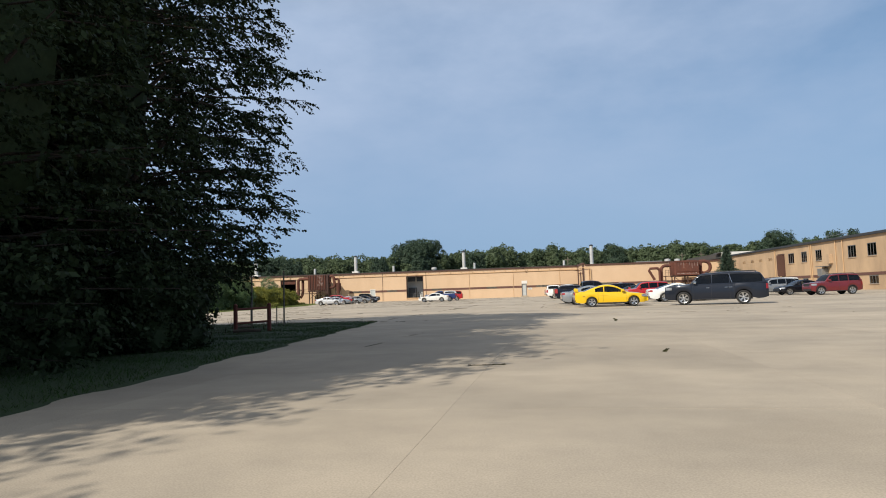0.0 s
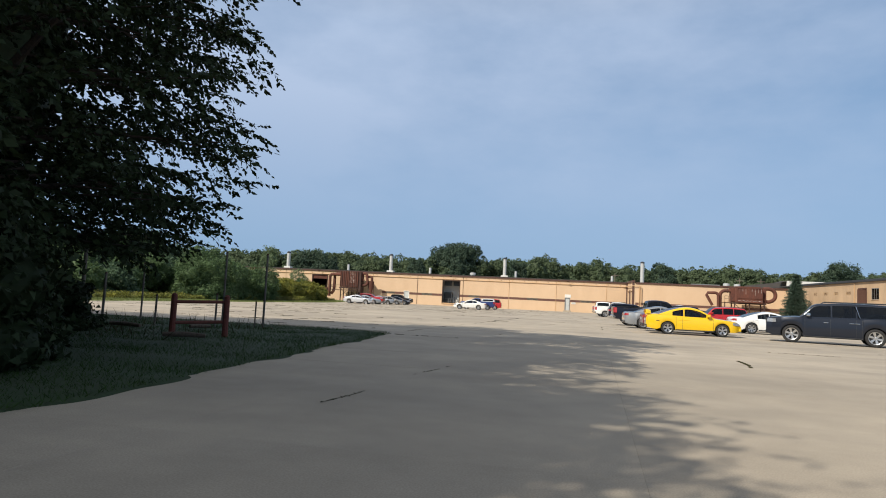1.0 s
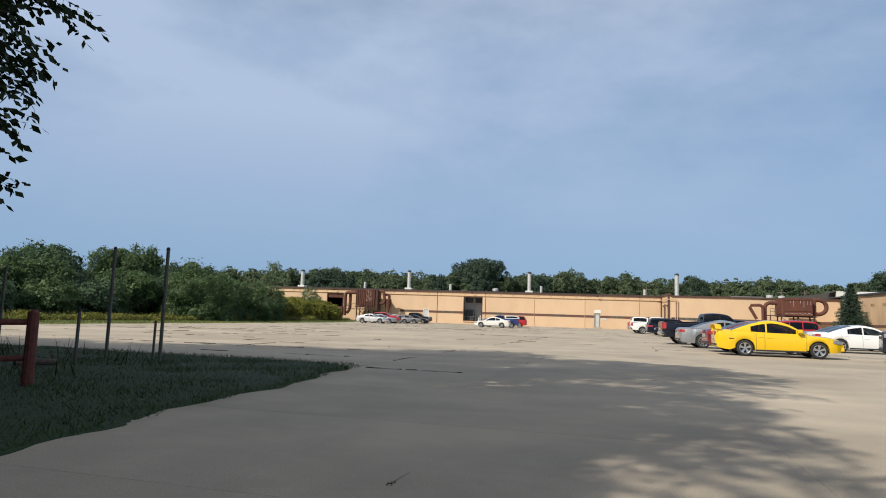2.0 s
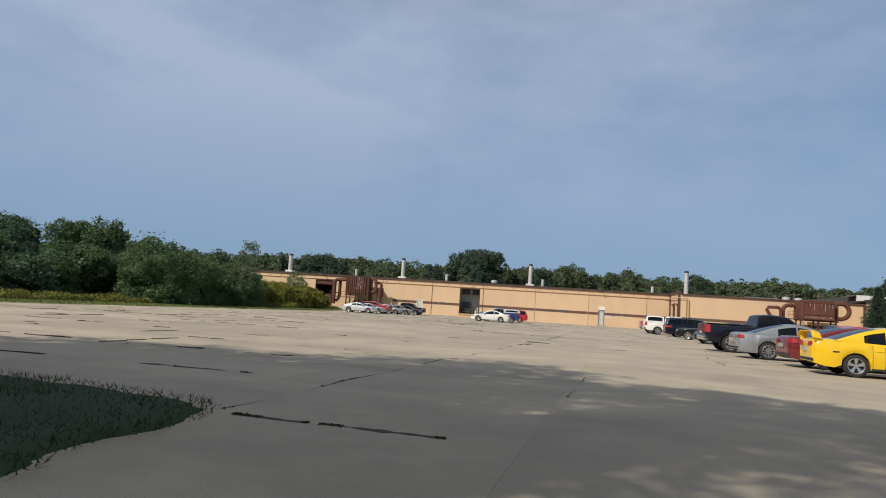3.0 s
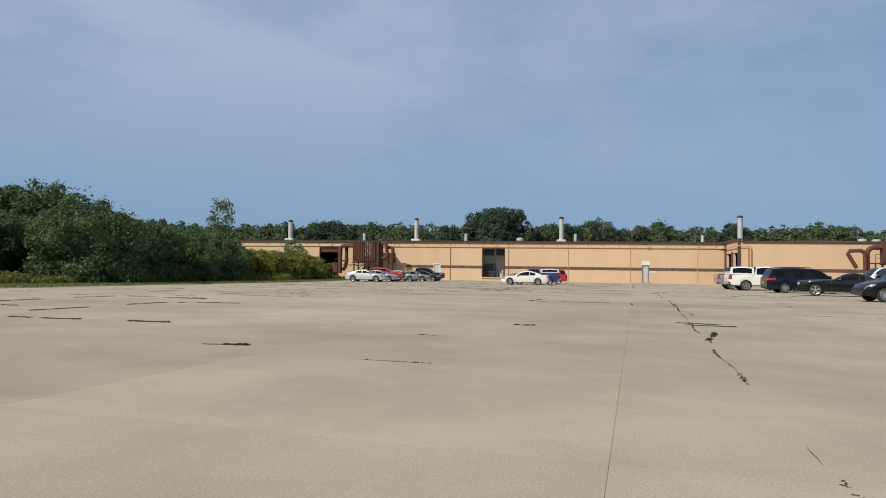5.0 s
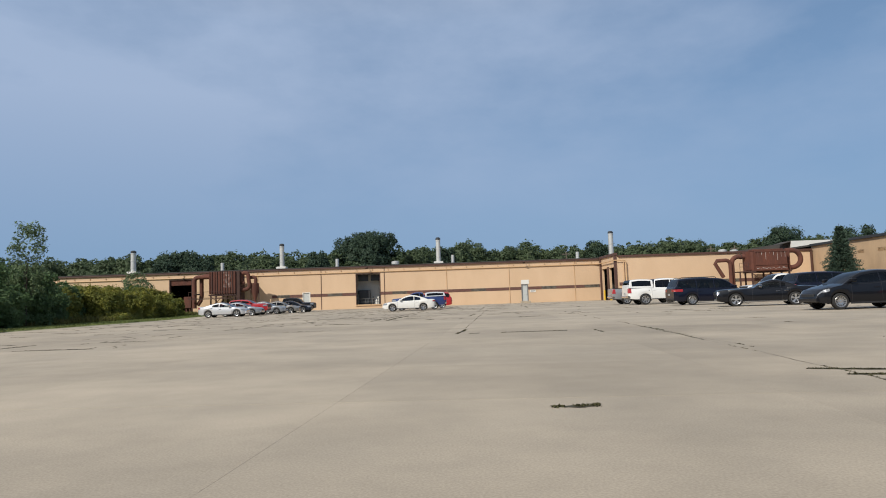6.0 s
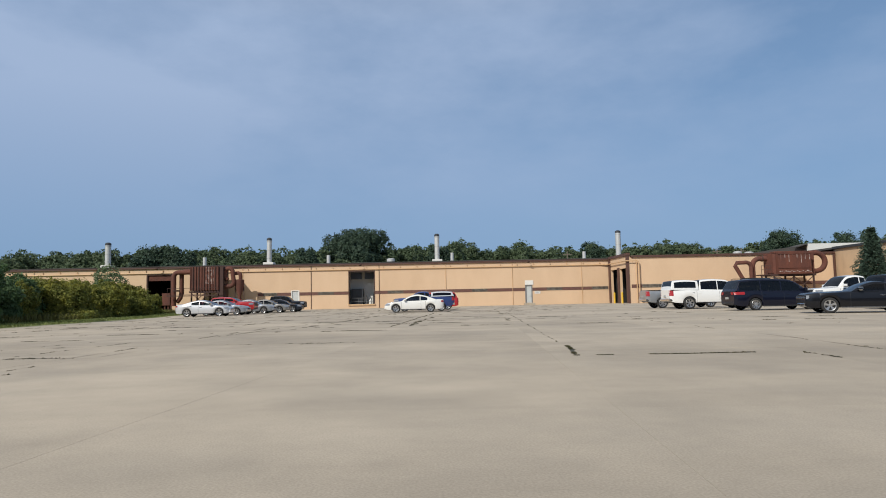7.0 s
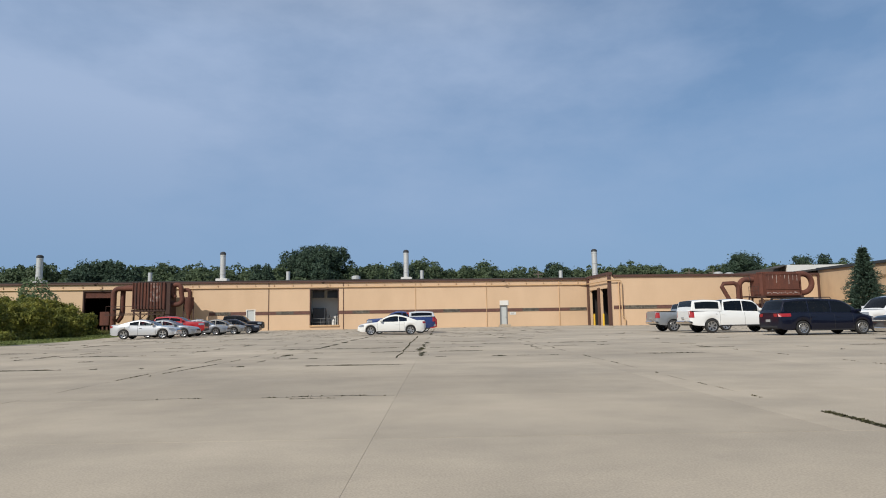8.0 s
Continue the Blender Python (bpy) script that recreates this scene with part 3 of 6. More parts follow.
bm = tube(bmesh.new(), [(39.3, WY - 0.2, 0.05), (39.3, WY - 0.2, 5.5)], 0.06, 8)
part("downpipe", bm, M["tanpipe"], wing)
part("corner_post", boxes((66.0, 66.28, WY - 0.14, WY - 0.052, 0, 6.08)), M["brown"], wing, "brown corner post")
for y in (-4.4, -8.0):
    bm = tube(bmesh.new(), [(37.6, y, 0), (37.6, y, 1.45), (37.6, y, 1.52)], [0.13, 0.13, 0.06], 12)
    thing("bollard", bm, M["yellowsteel"], "yellow-painted steel bollard beside the entrance", "bollard", "entrance bollards", smooth=True)

# ---------------- office building ----------------
OX, OTOP = 66.5, 7.0
office = thing("office_building", None, label="tan two-storey office building with dark sloping roof edge and barred windows", category="building")
WIN = [(-40.0, -37.95), (-44.2, -42.4), (-48.6, -46.8), (-57.5, -55.5), (-62.0, -60.0), (-68.6, -66.6), (-73.0, -71.0)]
VENT = [(-20.1, -18.8), (-24.0, -22.6), (-27.8, -26.4), (-32.0, -30.4)]
holes = [(a, b, 4.15, 5.75) for a, b in WIN] + [(a, b, 4.95, 5.4) for a, b in VENT] + [(-36.5, -34.4, 2.2, 5.7)]
holes += [(a, b, 0.7, 1.75) for a, b in WIN]
part("wall", pierced(bmesh.new(), (-95, WY + 0.36), (0, OTOP - 0.3), holes, 0.35, lambda u, d, z: (OX + d, u, z)), M["wall2"], office, "stained tan-painted wall")
part("fascia", boxes((OX - 0.3, OX + 0.1, -95, WY + 0.3, OTOP - 0.30, OTOP + 0.04), bevel=0.03), M["machine"], office, "dark roof edge")
part("roof", boxes((OX + 0.12, OX + 22, -95, 5, OTOP - 0.25, OTOP)), M["roofing"], office)
part("inner_wall", boxes((OX + 4, OX + 4.2, -94, -10, 0, 6.6)), M["dark"], office, "dark inside wall")
part("end_wall", boxes((OX + 0.36, OX + 22, -95, -94.6, 0, OTOP - 0.3), (OX + 21.6, OX + 22, -94.5, 5, 0, OTOP - 0.3)), M["wall2"], office)
cuts = [-95] + sorted(c for w in WIN for c in w) + [-9.2]
for a, b in ((-95, -36.75), (-34.15, -9.3)):
    part("brown_band", boxes((OX - 0.05, OX - 0.003, a, b, 1.80, 2.15)), M["bandbrown"], office, "brown band")
for n, (a, b) in enumerate(WIN):
    for z0, z1 in ((4.15, 5.75), (0.7, 1.75)):
        f = part("window", boxes((OX + 0.02, OX + 0.10, a, a + 0.07, z0, z1), (OX + 0.02, OX + 0.10, b - 0.07, b, z0, z1), (OX + 0.02, OX + 0.10, a + 0.071, b - 0.071, z0, z0 + 0.08),
                                 (OX + 0.02, OX + 0.10, a + 0.071, b - 0.071, z1 - 0.08, z1)), M["greysteel"], office, "grey-framed window with upright bars")
        wide = (b - a - 0.142) / 3
        for k in range(3):
            c = a + 0.071 + wide * k
            part("pane", boxes((OX + 0.05, OX + 0.06, c + 0.03, c + wide - 0.03, z0 + 0.081, z1 - 0.081)), M["window"], f)
            if k:
                part("bar", boxes((OX + 0.03, OX + 0.09, c - 0.029, c + 0.029, z0 + 0.081, z1 - 0.081)), M["greysteel"], f)
            if (n + k + int(z0)) % 3 != 1:
                part("blind", boxes((OX + 0.16, OX + 0.18, c + 0.08, c + wide * (0.55 + 0.2 * (n % 2)), z0 + (0.1 if k % 2 else 0.5), z1 - 0.05)), M["whitepaint"], f, "pale window blind")
        part("sill", boxes((OX - 0.08, OX + 0.1, a - 0.05, b + 0.05, z0 - 0.07, z0 - 0.003)), M["wall2"], f)
for a, b in VENT:
    v = part("vent", boxes((OX + 0.06, OX + 0.1, a, b, 4.95, 5.4)), M["dark"], office)
    for k in range(4):
        part("slat", boxes((OX + 0.0, OX + 0.05, a, b, 4.97 + k * 0.11, 5.03 + k * 0.11)), M["tanpipe"], v)
part("door_leaf", boxes((OX - 1.15, OX - 0.02, -36.48, -36.40, 2.25, 5.6)), M["brown"], office, "brown door standing open")
part("door_frame", boxes((OX - 0.04, OX + 0.1, -34.4, -34.2, 2.2, 5.85), (OX - 0.04, OX + 0.1, -36.7, -36.5, 2.2, 5.85), (OX - 0.04, OX + 0.1, -36.5, -34.4, 5.7, 5.85)), M["brown"], office)
for y in (-45.3, -45.8, -33.2, -52.6, -54.4):
    bm = tube(bmesh.new(), [(OX - 0.1, y, 0.3), (OX - 0.1, y, 6.6)], 0.06, 8)
    part("downpipe", bm, M["tanpipe"], office)
bm = boxes((OX - 0.9, OX - 0.003, -50.2, -48.9, 1.9, 3.0), bevel=0.03)
u = part("air_unit", bm, M["greysteel"], office, "grey air unit on the wall")
part("canopy", boxes((OX - 1.0, OX - 0.003, -51.0, -48.6, 3.25, 3.33)), M["greysteel"], office)
bm = boxes((OX - 0.5, OX - 0.003, -51.6, -50.9, 3.6, 4.9), bevel=0.02)
part("meter_box", bm, M["wall2"], office)
bm = tube(bmesh.new(), [(OX + 3, -44, OTOP), (OX + 3, -44, OTOP + 0.8), (OX + 3, -50, OTOP + 0.8), (OX + 3, -50, OTOP)], 0.04, 6)
part("roof_rail", bm, M["greysteel"], office)

rear = thing("rear_hall", None, label="rear hall with a white metal roof slope behind the wing", category="factory")
part("white_wall", boxes((70.0, 95.0, 3.0, 3.3, 7.1, 8.45)), M["whitepaint"], rear, "white sheet-metal wall strip")
part("roof", boxes((70.0, 95.0, 3.31, 30, 7.1, 8.3)), M["roofing"], rear, "dark flat roof")
part("base_wall", boxes((68, 97, 3.2, 31, 0, 7.08)), M["wall2"], rear)
bm = bmesh.new()
for (xa, za), (xb, zb) in (((68.4, 7.95), (69.9, 8.35)),):
    q = [(xa, 2.9, za), (xb, 2.9, zb), (xb, 6, zb), (xa, 6, za)]
    v = [bm.verts.new(p) for p in q] + [bm.verts.new((p[0], p[1], p[2] + 0.12)) for p in q]
    for f in ((0, 1, 2, 3), (7, 6, 5, 4), (0, 4, 5, 1), (1, 5, 6, 2), (2, 6, 7, 3), (3, 7, 4, 0)):
        bm.faces.new([v[i] for i in f])
part("roof_slope", bm, M["roofing"], rear)

# ---------------- roof stacks ----------------


def stack(x, y, z0, z1, r, cap=True):
    s = thing("exhaust_stack", None, label="tall galvanised exhaust stack on a white roof curb" if cap else "short galvanised roof vent pipe", category="chimney", group="roof stacks" if cap else "roof vents")
    s.location = (x, y, z0)
    h = z1 - z0
    bm = tube(bmesh.new(), [(0, 0, 0), (0, 0, h)], r, 18)
    part("pipe", bm, M["galv"], s, smooth=True)
    for k in range(1, 4 if cap else 2):
        bm = tube(bmesh.new(), [(0, 0, h * k / 3.2 - 0.05), (0, 0, h * k / 3.2 + 0.05)], r + 0.03, 18)
        part("seam_ring", bm, M["galv"], s)
    if cap:
        part("roof_curb", box(bmesh.new(), -0.75, 0.75, -0.75, 0.75, -0.02, 0.55, bevel=0.04), M["curb"], s, "white roof curb")
        bm = tube(bmesh.new(), [(0, 0, h - 0.12), (0, 0, h - 0.10), (0, 0, h + 0.16), (0, 0, h + 0.30)], [r * 1.0, r * 1.09, r * 1.06, r * 0.55], 16)
        part("rain_cap", bm, M["machine"], s, "dark rain cap")


stack(12.95, 1.9, 6.48, 10.6, 0.36)
stack(-11.9, 1.4, 6.48, 10.4, 0.36)
stack(-35.4, 1.2, 6.48, 10.1, 0.40)
stack(42.6, 9.5, 6.28, 11.4, 0.42)
for x, z in ((-22.26, 8.15), (-3.57, 8.15), (15.25, 8.15), (35.6, 7.95)):
    stack(x, 4.0, 6.48, z, 0.27, False)
for x, y, z in ((5.9, 4.0, 6.48), (57.5, 0.0, 6.28), (60.0, 1.5, 6.28)):
    v = thing("roof_fan", None, label="squat round galvanised roof fan", category="fan", group="roof fans")
    v.location = (x, y, z)
    bm = tube(bmesh.new(), [(0, 0, 0), (0, 0, 0.45), (0, 0, 0.5), (0, 0, 0.9), (0, 0, 1.0)], [0.45, 0.45, 0.62, 0.62, 0.3], 16)
    part("housing", bm, M["galv"], v)
bm = boxes((51.0, 56.5, 0.5, 1.7, 6.28, 6.95), bevel=0.05)
thing("roof_duct", bm, M["greysteel"], "low grey roof duct", "duct")

# ---------------- dust collectors ----------------


def frame_legs(parent, x0, x1, y0, y1, top):
    for x in (x0, (x0 + x1) / 2, x1):
        for y in (y0, y1):
            part("leg", boxes((x - 0.09, x + 0.09, y - 0.09, y + 0.09, 0, top)), M["rustframe"], parent)
    bm = boxes((x0 - 0.3, x1 + 0.3, y0 - 0.12, y0 + 0.12, top - 0.25, top), (x0 - 0.3, x1 + 0.3, y1 - 0.12, y1 + 0.12, top - 0.25, top),
               (x0 - 0.12, x0 + 0.12, y0 + 0.121, y1 - 0.121, top - 0.25, top), (x1 - 0.12, x1 + 0.12, y0 + 0.121, y1 - 0.121, top - 0.25, top))
    part("beam", bm, M["rustframe"], parent)
    bm = bmesh.new()
    m = (x0 + x1) / 2
    for a, b in ((x0, m), (m, x0), (m, x1), (x1, m)):
        tube(bm, [(a, y0, 1.0), (b, y0, top - 0.3)], 0.045, 6)
    part("brace", bm, M["rustframe"], parent)


dc = thing("dust_collector", None, label="rusty ribbed steel dust collector on legs with bent ducts", category="dust collector")
X0, X1, YF, YB = -21.5, -17.5, -4.2, -1.6
part("housing", box(bmesh.new(), X0, X1, YF, YB, 2.95, 6.25, bevel=0.03), M["rust"], dc, "rusty ribbed housing")
part("peeling_panel", boxes((-19.3, -18.2, YF - 0.012, YF - 0.003, 3.9, 6.2)), M["rustpale"], dc, "patch of flaking pale paint")
for k in range(11):
    x = X0 + 0.1 + k * (X1 - X0 - 0.2) / 10
    part("rib", boxes((x - 0.045, x + 0.045, YF - 0.11, YF - 0.013, 2.95, 6.3)), M["rustframe"] if k % 2 else M["rust"], dc)
part("side_bin", boxes((X1 + 0.01, X1 + 0.55, YF + 0.1, YB, 1.1, 6.25)), M["rustframe"], dc)
frame_legs(dc, X0 + 0.2, X1 - 0.2, YF + 0.2, YB - 0.2, 2.9)
bm = bmesh.new()
for z in (2.4, 3.3):
    tube(bm, [(-24.2, YF - 0.9, z), (-17.4, YF - 0.9, z)], 0.03, 6)
for x in np.arange(-24.2, -17.3, 1.13):
    tube(bm, [(x, YF - 0.9, 2.3), (x, YF - 0.9, 3.3)], 0.03, 6)
part("platform_rail", bm, M["rustframe"], dc)
part("platform", boxes((-24.3, -17.3, YF - 1.0, YF - 0.17, 2.2, 2.3)), M["rustframe"], dc)
for x, r, yy in ((-23.55, 0.32, -3.6), (-22.95, 0.3, -3.0)):
    top = 5.55 if x < -23.2 else 5.75
    pts = [(x - 0.35, yy, 0.9), (x - 0.35, yy, top - 0.6)] + arc((x + 0.25, yy, top - 0.6), 0.6, 180, 90, 6)[1:] + [(X0 + 0.1, yy, top)]
    if x > -23.2:
        pts = [(x - 0.6, yy - 0.3, 1.4), (x - 0.25, yy, 2.0), (x - 0.1, yy, 2.8), (x - 0.1, yy, top - 0.6)] + arc((x + 0.5, yy, top - 0.6), 0.6, 180, 90, 6)[1:] + [(X0 + 0.1, yy, top)]
    part("duct", tube(bmesh.new(), pts, r, 14), M["rust"], dc, smooth=True)
    part("duct_collar", tube(bmesh.new(), [(pts[0][0] + 0.18, yy, 2.9), (pts[0][0] + 0.18, yy, 3.1)], r + 0.07, 14), M["rustframe"], dc)
S = [(X1 + 0.6, -3.4, 3.5), (X1 + 1.2, -3.4, 3.5)] + arc((X1 + 1.2, -3.4, 4.15), 0.65, -90, 20, 6)[1:] + [(X1 + 1.7, -3.4, 5.0)] + arc((X1 + 1.15, -3.4, 5.45), 0.55, 0, 180, 7)[1:] + [(X1 + 0.6, -3.4, 4.9), (X1 + 0.95, -3.4, 4.4)]
part("duct", tube(bmesh.new(), S, 0.30, 14), M["rust"], dc, smooth=True)
pts = [(X1 + 1.75, -2.9, 5.3), (X1 + 2.2, -2.9, 5.35)] + arc((X1 + 2.2, -2.9, 4.95), 0.42, 90, 0, 5)[1:] + [(X1 + 2.62, -2.9, 4.2)]
part("duct", tube(bmesh.new(), pts, 0.26, 14), M["rust"], dc, smooth=True)
part("cyclone", tube(bmesh.new(), [(X1 + 2.5, -2.9, 4.45), (X1 + 2.5, -2.9, 4.4), (X1 + 2.5, -2.9, 3.4), (X1 + 2.5, -2.9, 2.1), (X1 + 2.5, -2.9, 1.2)], [0.3, 0.62, 0.62, 0.22, 0.2], 16), M["rust"], dc, "rusty cone-shaped cyclone", smooth=True)
for x in (-0.6, 0.6):
    part("leg", boxes((X1 + 2.5 + x - 0.06, X1 + 2.5 + x + 0.06, -3.0, -2.88, 0, 3.4)), M["rustframe"], dc)
bm = boxes((-25.6, -24.5, -3.4, -2.5, 1.0, 2.7), (-25.4, -25.2, -3.2, -3.0, 0, 1.0), (-24.9, -24.7, -3.2, -3.0, 0, 1.0), (-25.1, -24.95, -2.8, -2.6, 0, 1.0), bevel=0.02)
thing("control_cabinet", bm, M["rust"], "rusty steel cabinet on legs beside the dock", "cabinet")

dc2 = thing("dust_collector", None, label="large brown rusty drum-sided dust collector on legs with looping ducts", category="dust collector")
X0, X1, YF, YB = 54.6, 60.6, -14.6, -11.8
bm = box(bmesh.new(), X0, X1, YF, YB, 3.35, 5.95)
vert = [e for e in bm.edges if abs(e.verts[0].co.z - e.verts[1].co.z) > 1]
bmesh.ops.bevel(bm, geom=vert, offset=0.9, segments=5, affect="EDGES")
part("housing", bm, M["rust"], dc2, "rust-brown rounded housing", smooth=True)
for z, w in ((3.42, 0.10), (4.1, 0.05), (5.9, 0.08)):
    part("hoop", boxes((X0 + 0.85, X1 - 0.85, YF - 0.07, YF - 0.003, z - w, z + w)), M["rust"], dc2)
flakes = random.Random(12)
for k in range(17):
    x = X0 + 1.0 + k * 0.245
    z = 3.60 + 0.07 * math.sin(k * 2.3)
    part("peeling_streak", boxes((x, x + flakes.uniform(0.12, 0.24), YF - 0.016, YF - 0.004, z, z + flakes.uniform(0.04, 0.11))), M["flake"], dc2, "strip of flaking paint")
for k in range(8):
    x = X0 + 0.95 + (k + 0.5) * 0.52
    part("peeling_streak", boxes((x, x + 0.05, YF - 0.016, YF - 0.004, 5.8 - flakes.uniform(0.25, 1.3), 5.8)), M["flake"] if k % 3 else M["rustpale"], dc2, "strip of flaking paint")
part("top_ridge", boxes((X0 + 0.9, X1 - 0.9, -13.8, -12.6, 5.96, 6.25), bevel=0.05), M["rust"], dc2)
frame_legs(dc2, X0 + 0.5, X1 - 0.5, YF + 0.4, YB - 0.4, 3.33)
L = [(X0 + 0.2, -13.4, 5.35), (X0 - 0.9, -13.4, 5.35)] + arc((X0 - 0.9, -13.4, 4.45), 0.9, 90, 180, 7)[1:] + [(X0 - 1.8, -13.4, 1.0)]
part("duct", tube(bmesh.new(), L, 0.31, 14), M["rust"], dc2, smooth=True)
part("duct_collar", tube(bmesh.new(), [(X0 - 0.62, -13.4, 5.35), (X0 - 0.50, -13.4, 5.35)], 0.37, 14), M["rustframe"], dc2)
L = [(X0 - 2.2, -13.8, 1.0), (X0 - 2.2, -13.8, 4.3)] + arc((X0 - 2.8, -13.8, 4.3), 0.6, 0, 90, 6)[1:] + [(X0 - 4.0, -13.8, 4.85), (X0 - 4.25, -13.8, 4.5), (X0 - 3.2, -13.8, 2.6)]
part("duct", tube(bmesh.new(), L, 0.25, 14), M["rust"], dc2, smooth=True)
L = [(X1 - 0.4, -13.2, 3.7), (X1 + 0.5, -13.2, 3.65)] + arc((X1 + 0.55, -13.2, 4.85), 1.15, -70, 90, 10) + [(X1 - 0.4, -13.2, 5.95)]
part("duct", tube(bmesh.new(), L, 0.33, 14), M["rust"], dc2, smooth=True)
bm = bmesh.new()
for z in (3.9, 4.4):
    tube(bm, [(X0 - 1.3, YF, z), (X0, YF, z)], 0.03, 6)
for x in (X0 - 1.3, X0 - 0.7, X0 - 0.1):
    tube(bm, [(x, YF, 3.3), (x, YF, 4.4)], 0.03, 6)
part("platform_rail", bm, M["rustframe"], dc2)
part("platform", boxes((X0 - 1.4, X0 - 0.01, YF - 0.1, YB, 3.2, 3.3), (X0 - 1.35, X0 - 1.2, YF, YF + 0.15, 0, 3.2), (X0 - 1.35, X0 - 1.2, YB - 0.15, YB - 0.02, 0, 3.2)), M["rustframe"], dc2)


# ---------------- woods and bushes ----------------
rng = np.random.default_rng(7)


def tree_lobes(x, y, z0, z1, r, n):
    """An uneven crown: one core and side lobes."""
    h = z1 - z0
    out = [(x, y, z0 + h * 0.5, r * 0.86, r * 0.86, h * 0.48)]
    for k in range(n):
        a = k * 2.4 + rng.uniform(-0.5, 0.5)
        d = r * rng.uniform(0.35, 0.75)
        s = rng.uniform(0.30, 0.52)
        out.append((x + d * math.cos(a), y + d * math.sin(a), z0 + h * rng.uniform(0.25, 0.82), r * s, r * s, h * s * 0.6))
    return out


def limbs(bm, x, y, z0, z1, r, spread, n=6):
    """A tapered trunk that forks into limbs."""
    h = z1 - z0
    tube(bm, [(x, y, z0 - 0.1), (x + 0.05 * r, y, z0 + h * 0.08), (x + 0.2 * r, y + 0.1 * r, z0 + h * 0.35), (x, y, z0 + h * 0.8)], [r * 1.35, r, r * 0.8, r * 0.2], 9)
    for k in range(n):
        a = k * 2.4
        zb = z0 + h * (0.25 + 0.45 * k / n)
        d = spread * (0.85 - 0.3 * k / n)
        tube(bm, [(x + 0.15 * r, y, zb), (x + d * 0.45 * math.cos(a), y + d * 0.45 * math.sin(a), zb + h * 0.12), (x + d * math.cos(a), y + d * math.sin(a), zb + h * 0.26)], [r * 0.5, r * 0.3, r * 0.06], 6)


# the far wood: nobody could count its trees
chunks = []
for row in (0, 1):
    for x in np.arange(-150, 205, 5.2):
        back = float(np.interp(x, [-30, 0, 30, 120], [66, 78, 116, 122]))
        xx, yy = x * (1 + 0.0012 * back) + rng.uniform(-2.0, 2.0), back + 12 * row + rng.uniform(-3, 3)
        top = 1 + 0.0725 * (122 + back) + 1.0 * row + rng.normal(0, 0.55) + 0.5 * math.sin(xx * 0.09) - (0.4 if xx > 30 else 0)
        lobes = tree_lobes(xx, yy, 2.0, top - 0.4, rng.uniform(3.9, 5.6), 8)
        chunks.append(crown(rng, lobes, 0.58, 0.9 if row == 0 else 0.7, 0.34, 0.72, 0.10, 16, top * (0.46 if row == 0 else 0.66), 0.4))
v, f = join(chunks)
wood = sheet("far_wood", v, f, M["woodleaf"])
tagged(wood, "green belt of deciduous woodland behind the factory roofs", "woodland", kind="stuff")


def tree(name, x, y, z0, z1, r, label, leaf, size, n=9, category="tree", cover=1.0, core=0.64, loose=0.28, clump=0.30, fill=0.5):
    t = thing(name, None, label=label, category=category)
    bm = bmesh.new()
    limbs(bm, x, y, 0, z0 + (z1 - z0) * 0.8, max(0.05, (z1 - z0) * (0.028 if r > 1.6 else 0.010)), r * 0.8)
    part("trunk", bm, M["bark"], t)
    lobes = tree_lobes(x, y, z0, z1, r, n)
    if category in ("bush", "shrub"):      # boughs down to the ground
        lobes += [(x + 0.62 * r * math.cos(a), y + 0.62 * r * math.sin(a), z0 + 0.14 * (z1 - z0), r * 0.45, r * 0.45, (z1 - z0) * 0.2) for a in np.arange(0, 6.2, 1.05)]
    v, f = crown(rng, lobes, size, cover, clump, core, loose, fill=fill)
    sheet("crown", v, f, M[leaf], t)
    return t


tree("broad_oak_tree", -7.4, 76, 8.0, 19.7, 7.4, "broad dark oak standing above the wood", "domeleaf", 0.42, 14)
tree("broad_oak_tree", 127, 113, 4, 21.6, 7.0, "broad dark tree standing above the wood", "domeleaf", 0.42, 11)
tree("dark_tree", -47, 46, 3, 13.6, 4.6, "dark rounded tree in the wood", "domeleaf", 0.38, 10)
tree("dark_tree", 66, 116, 3, 19.3, 4.8, "dark rounded tree in the wood", "domeleaf", 0.44, 10)
tree("dark_tree", 150, 111, 3, 19.3, 6.5, "dark rounded tree in the wood", "domeleaf", 0.44, 10)
for x, y, h in ((-42, 42, 13.2), (-39.5, 43, 12.4), (-14, 44, 12.8), (-3, 46, 13.0), (14, 47, 12.8)):
    tree("dark_tree", x, y, 2, h, 2.6, "narrow dark tree at the edge of the wood", "domeleaf", 0.34, 8)

POLES = ((39.6, 34.0), (70.0, 34.0), (75.0, 34.0))
for x, y in POLES:
    p = thing("utility_pole", None, label="thin wooden utility pole with a cross-arm behind the hall", category="pole", group="utility poles")
    p.location = (x, y, 0)
    part("shaft", tube(bmesh.new(), [(0, 0, -0.1), (0, 0, 10.2)], [0.16, 0.10], 8), M["polewood"], p)
    part("cross_arm", boxes((-0.9, 0.9, -0.06, 0.06, 9.5, 9.66)), M["polewood"], p)

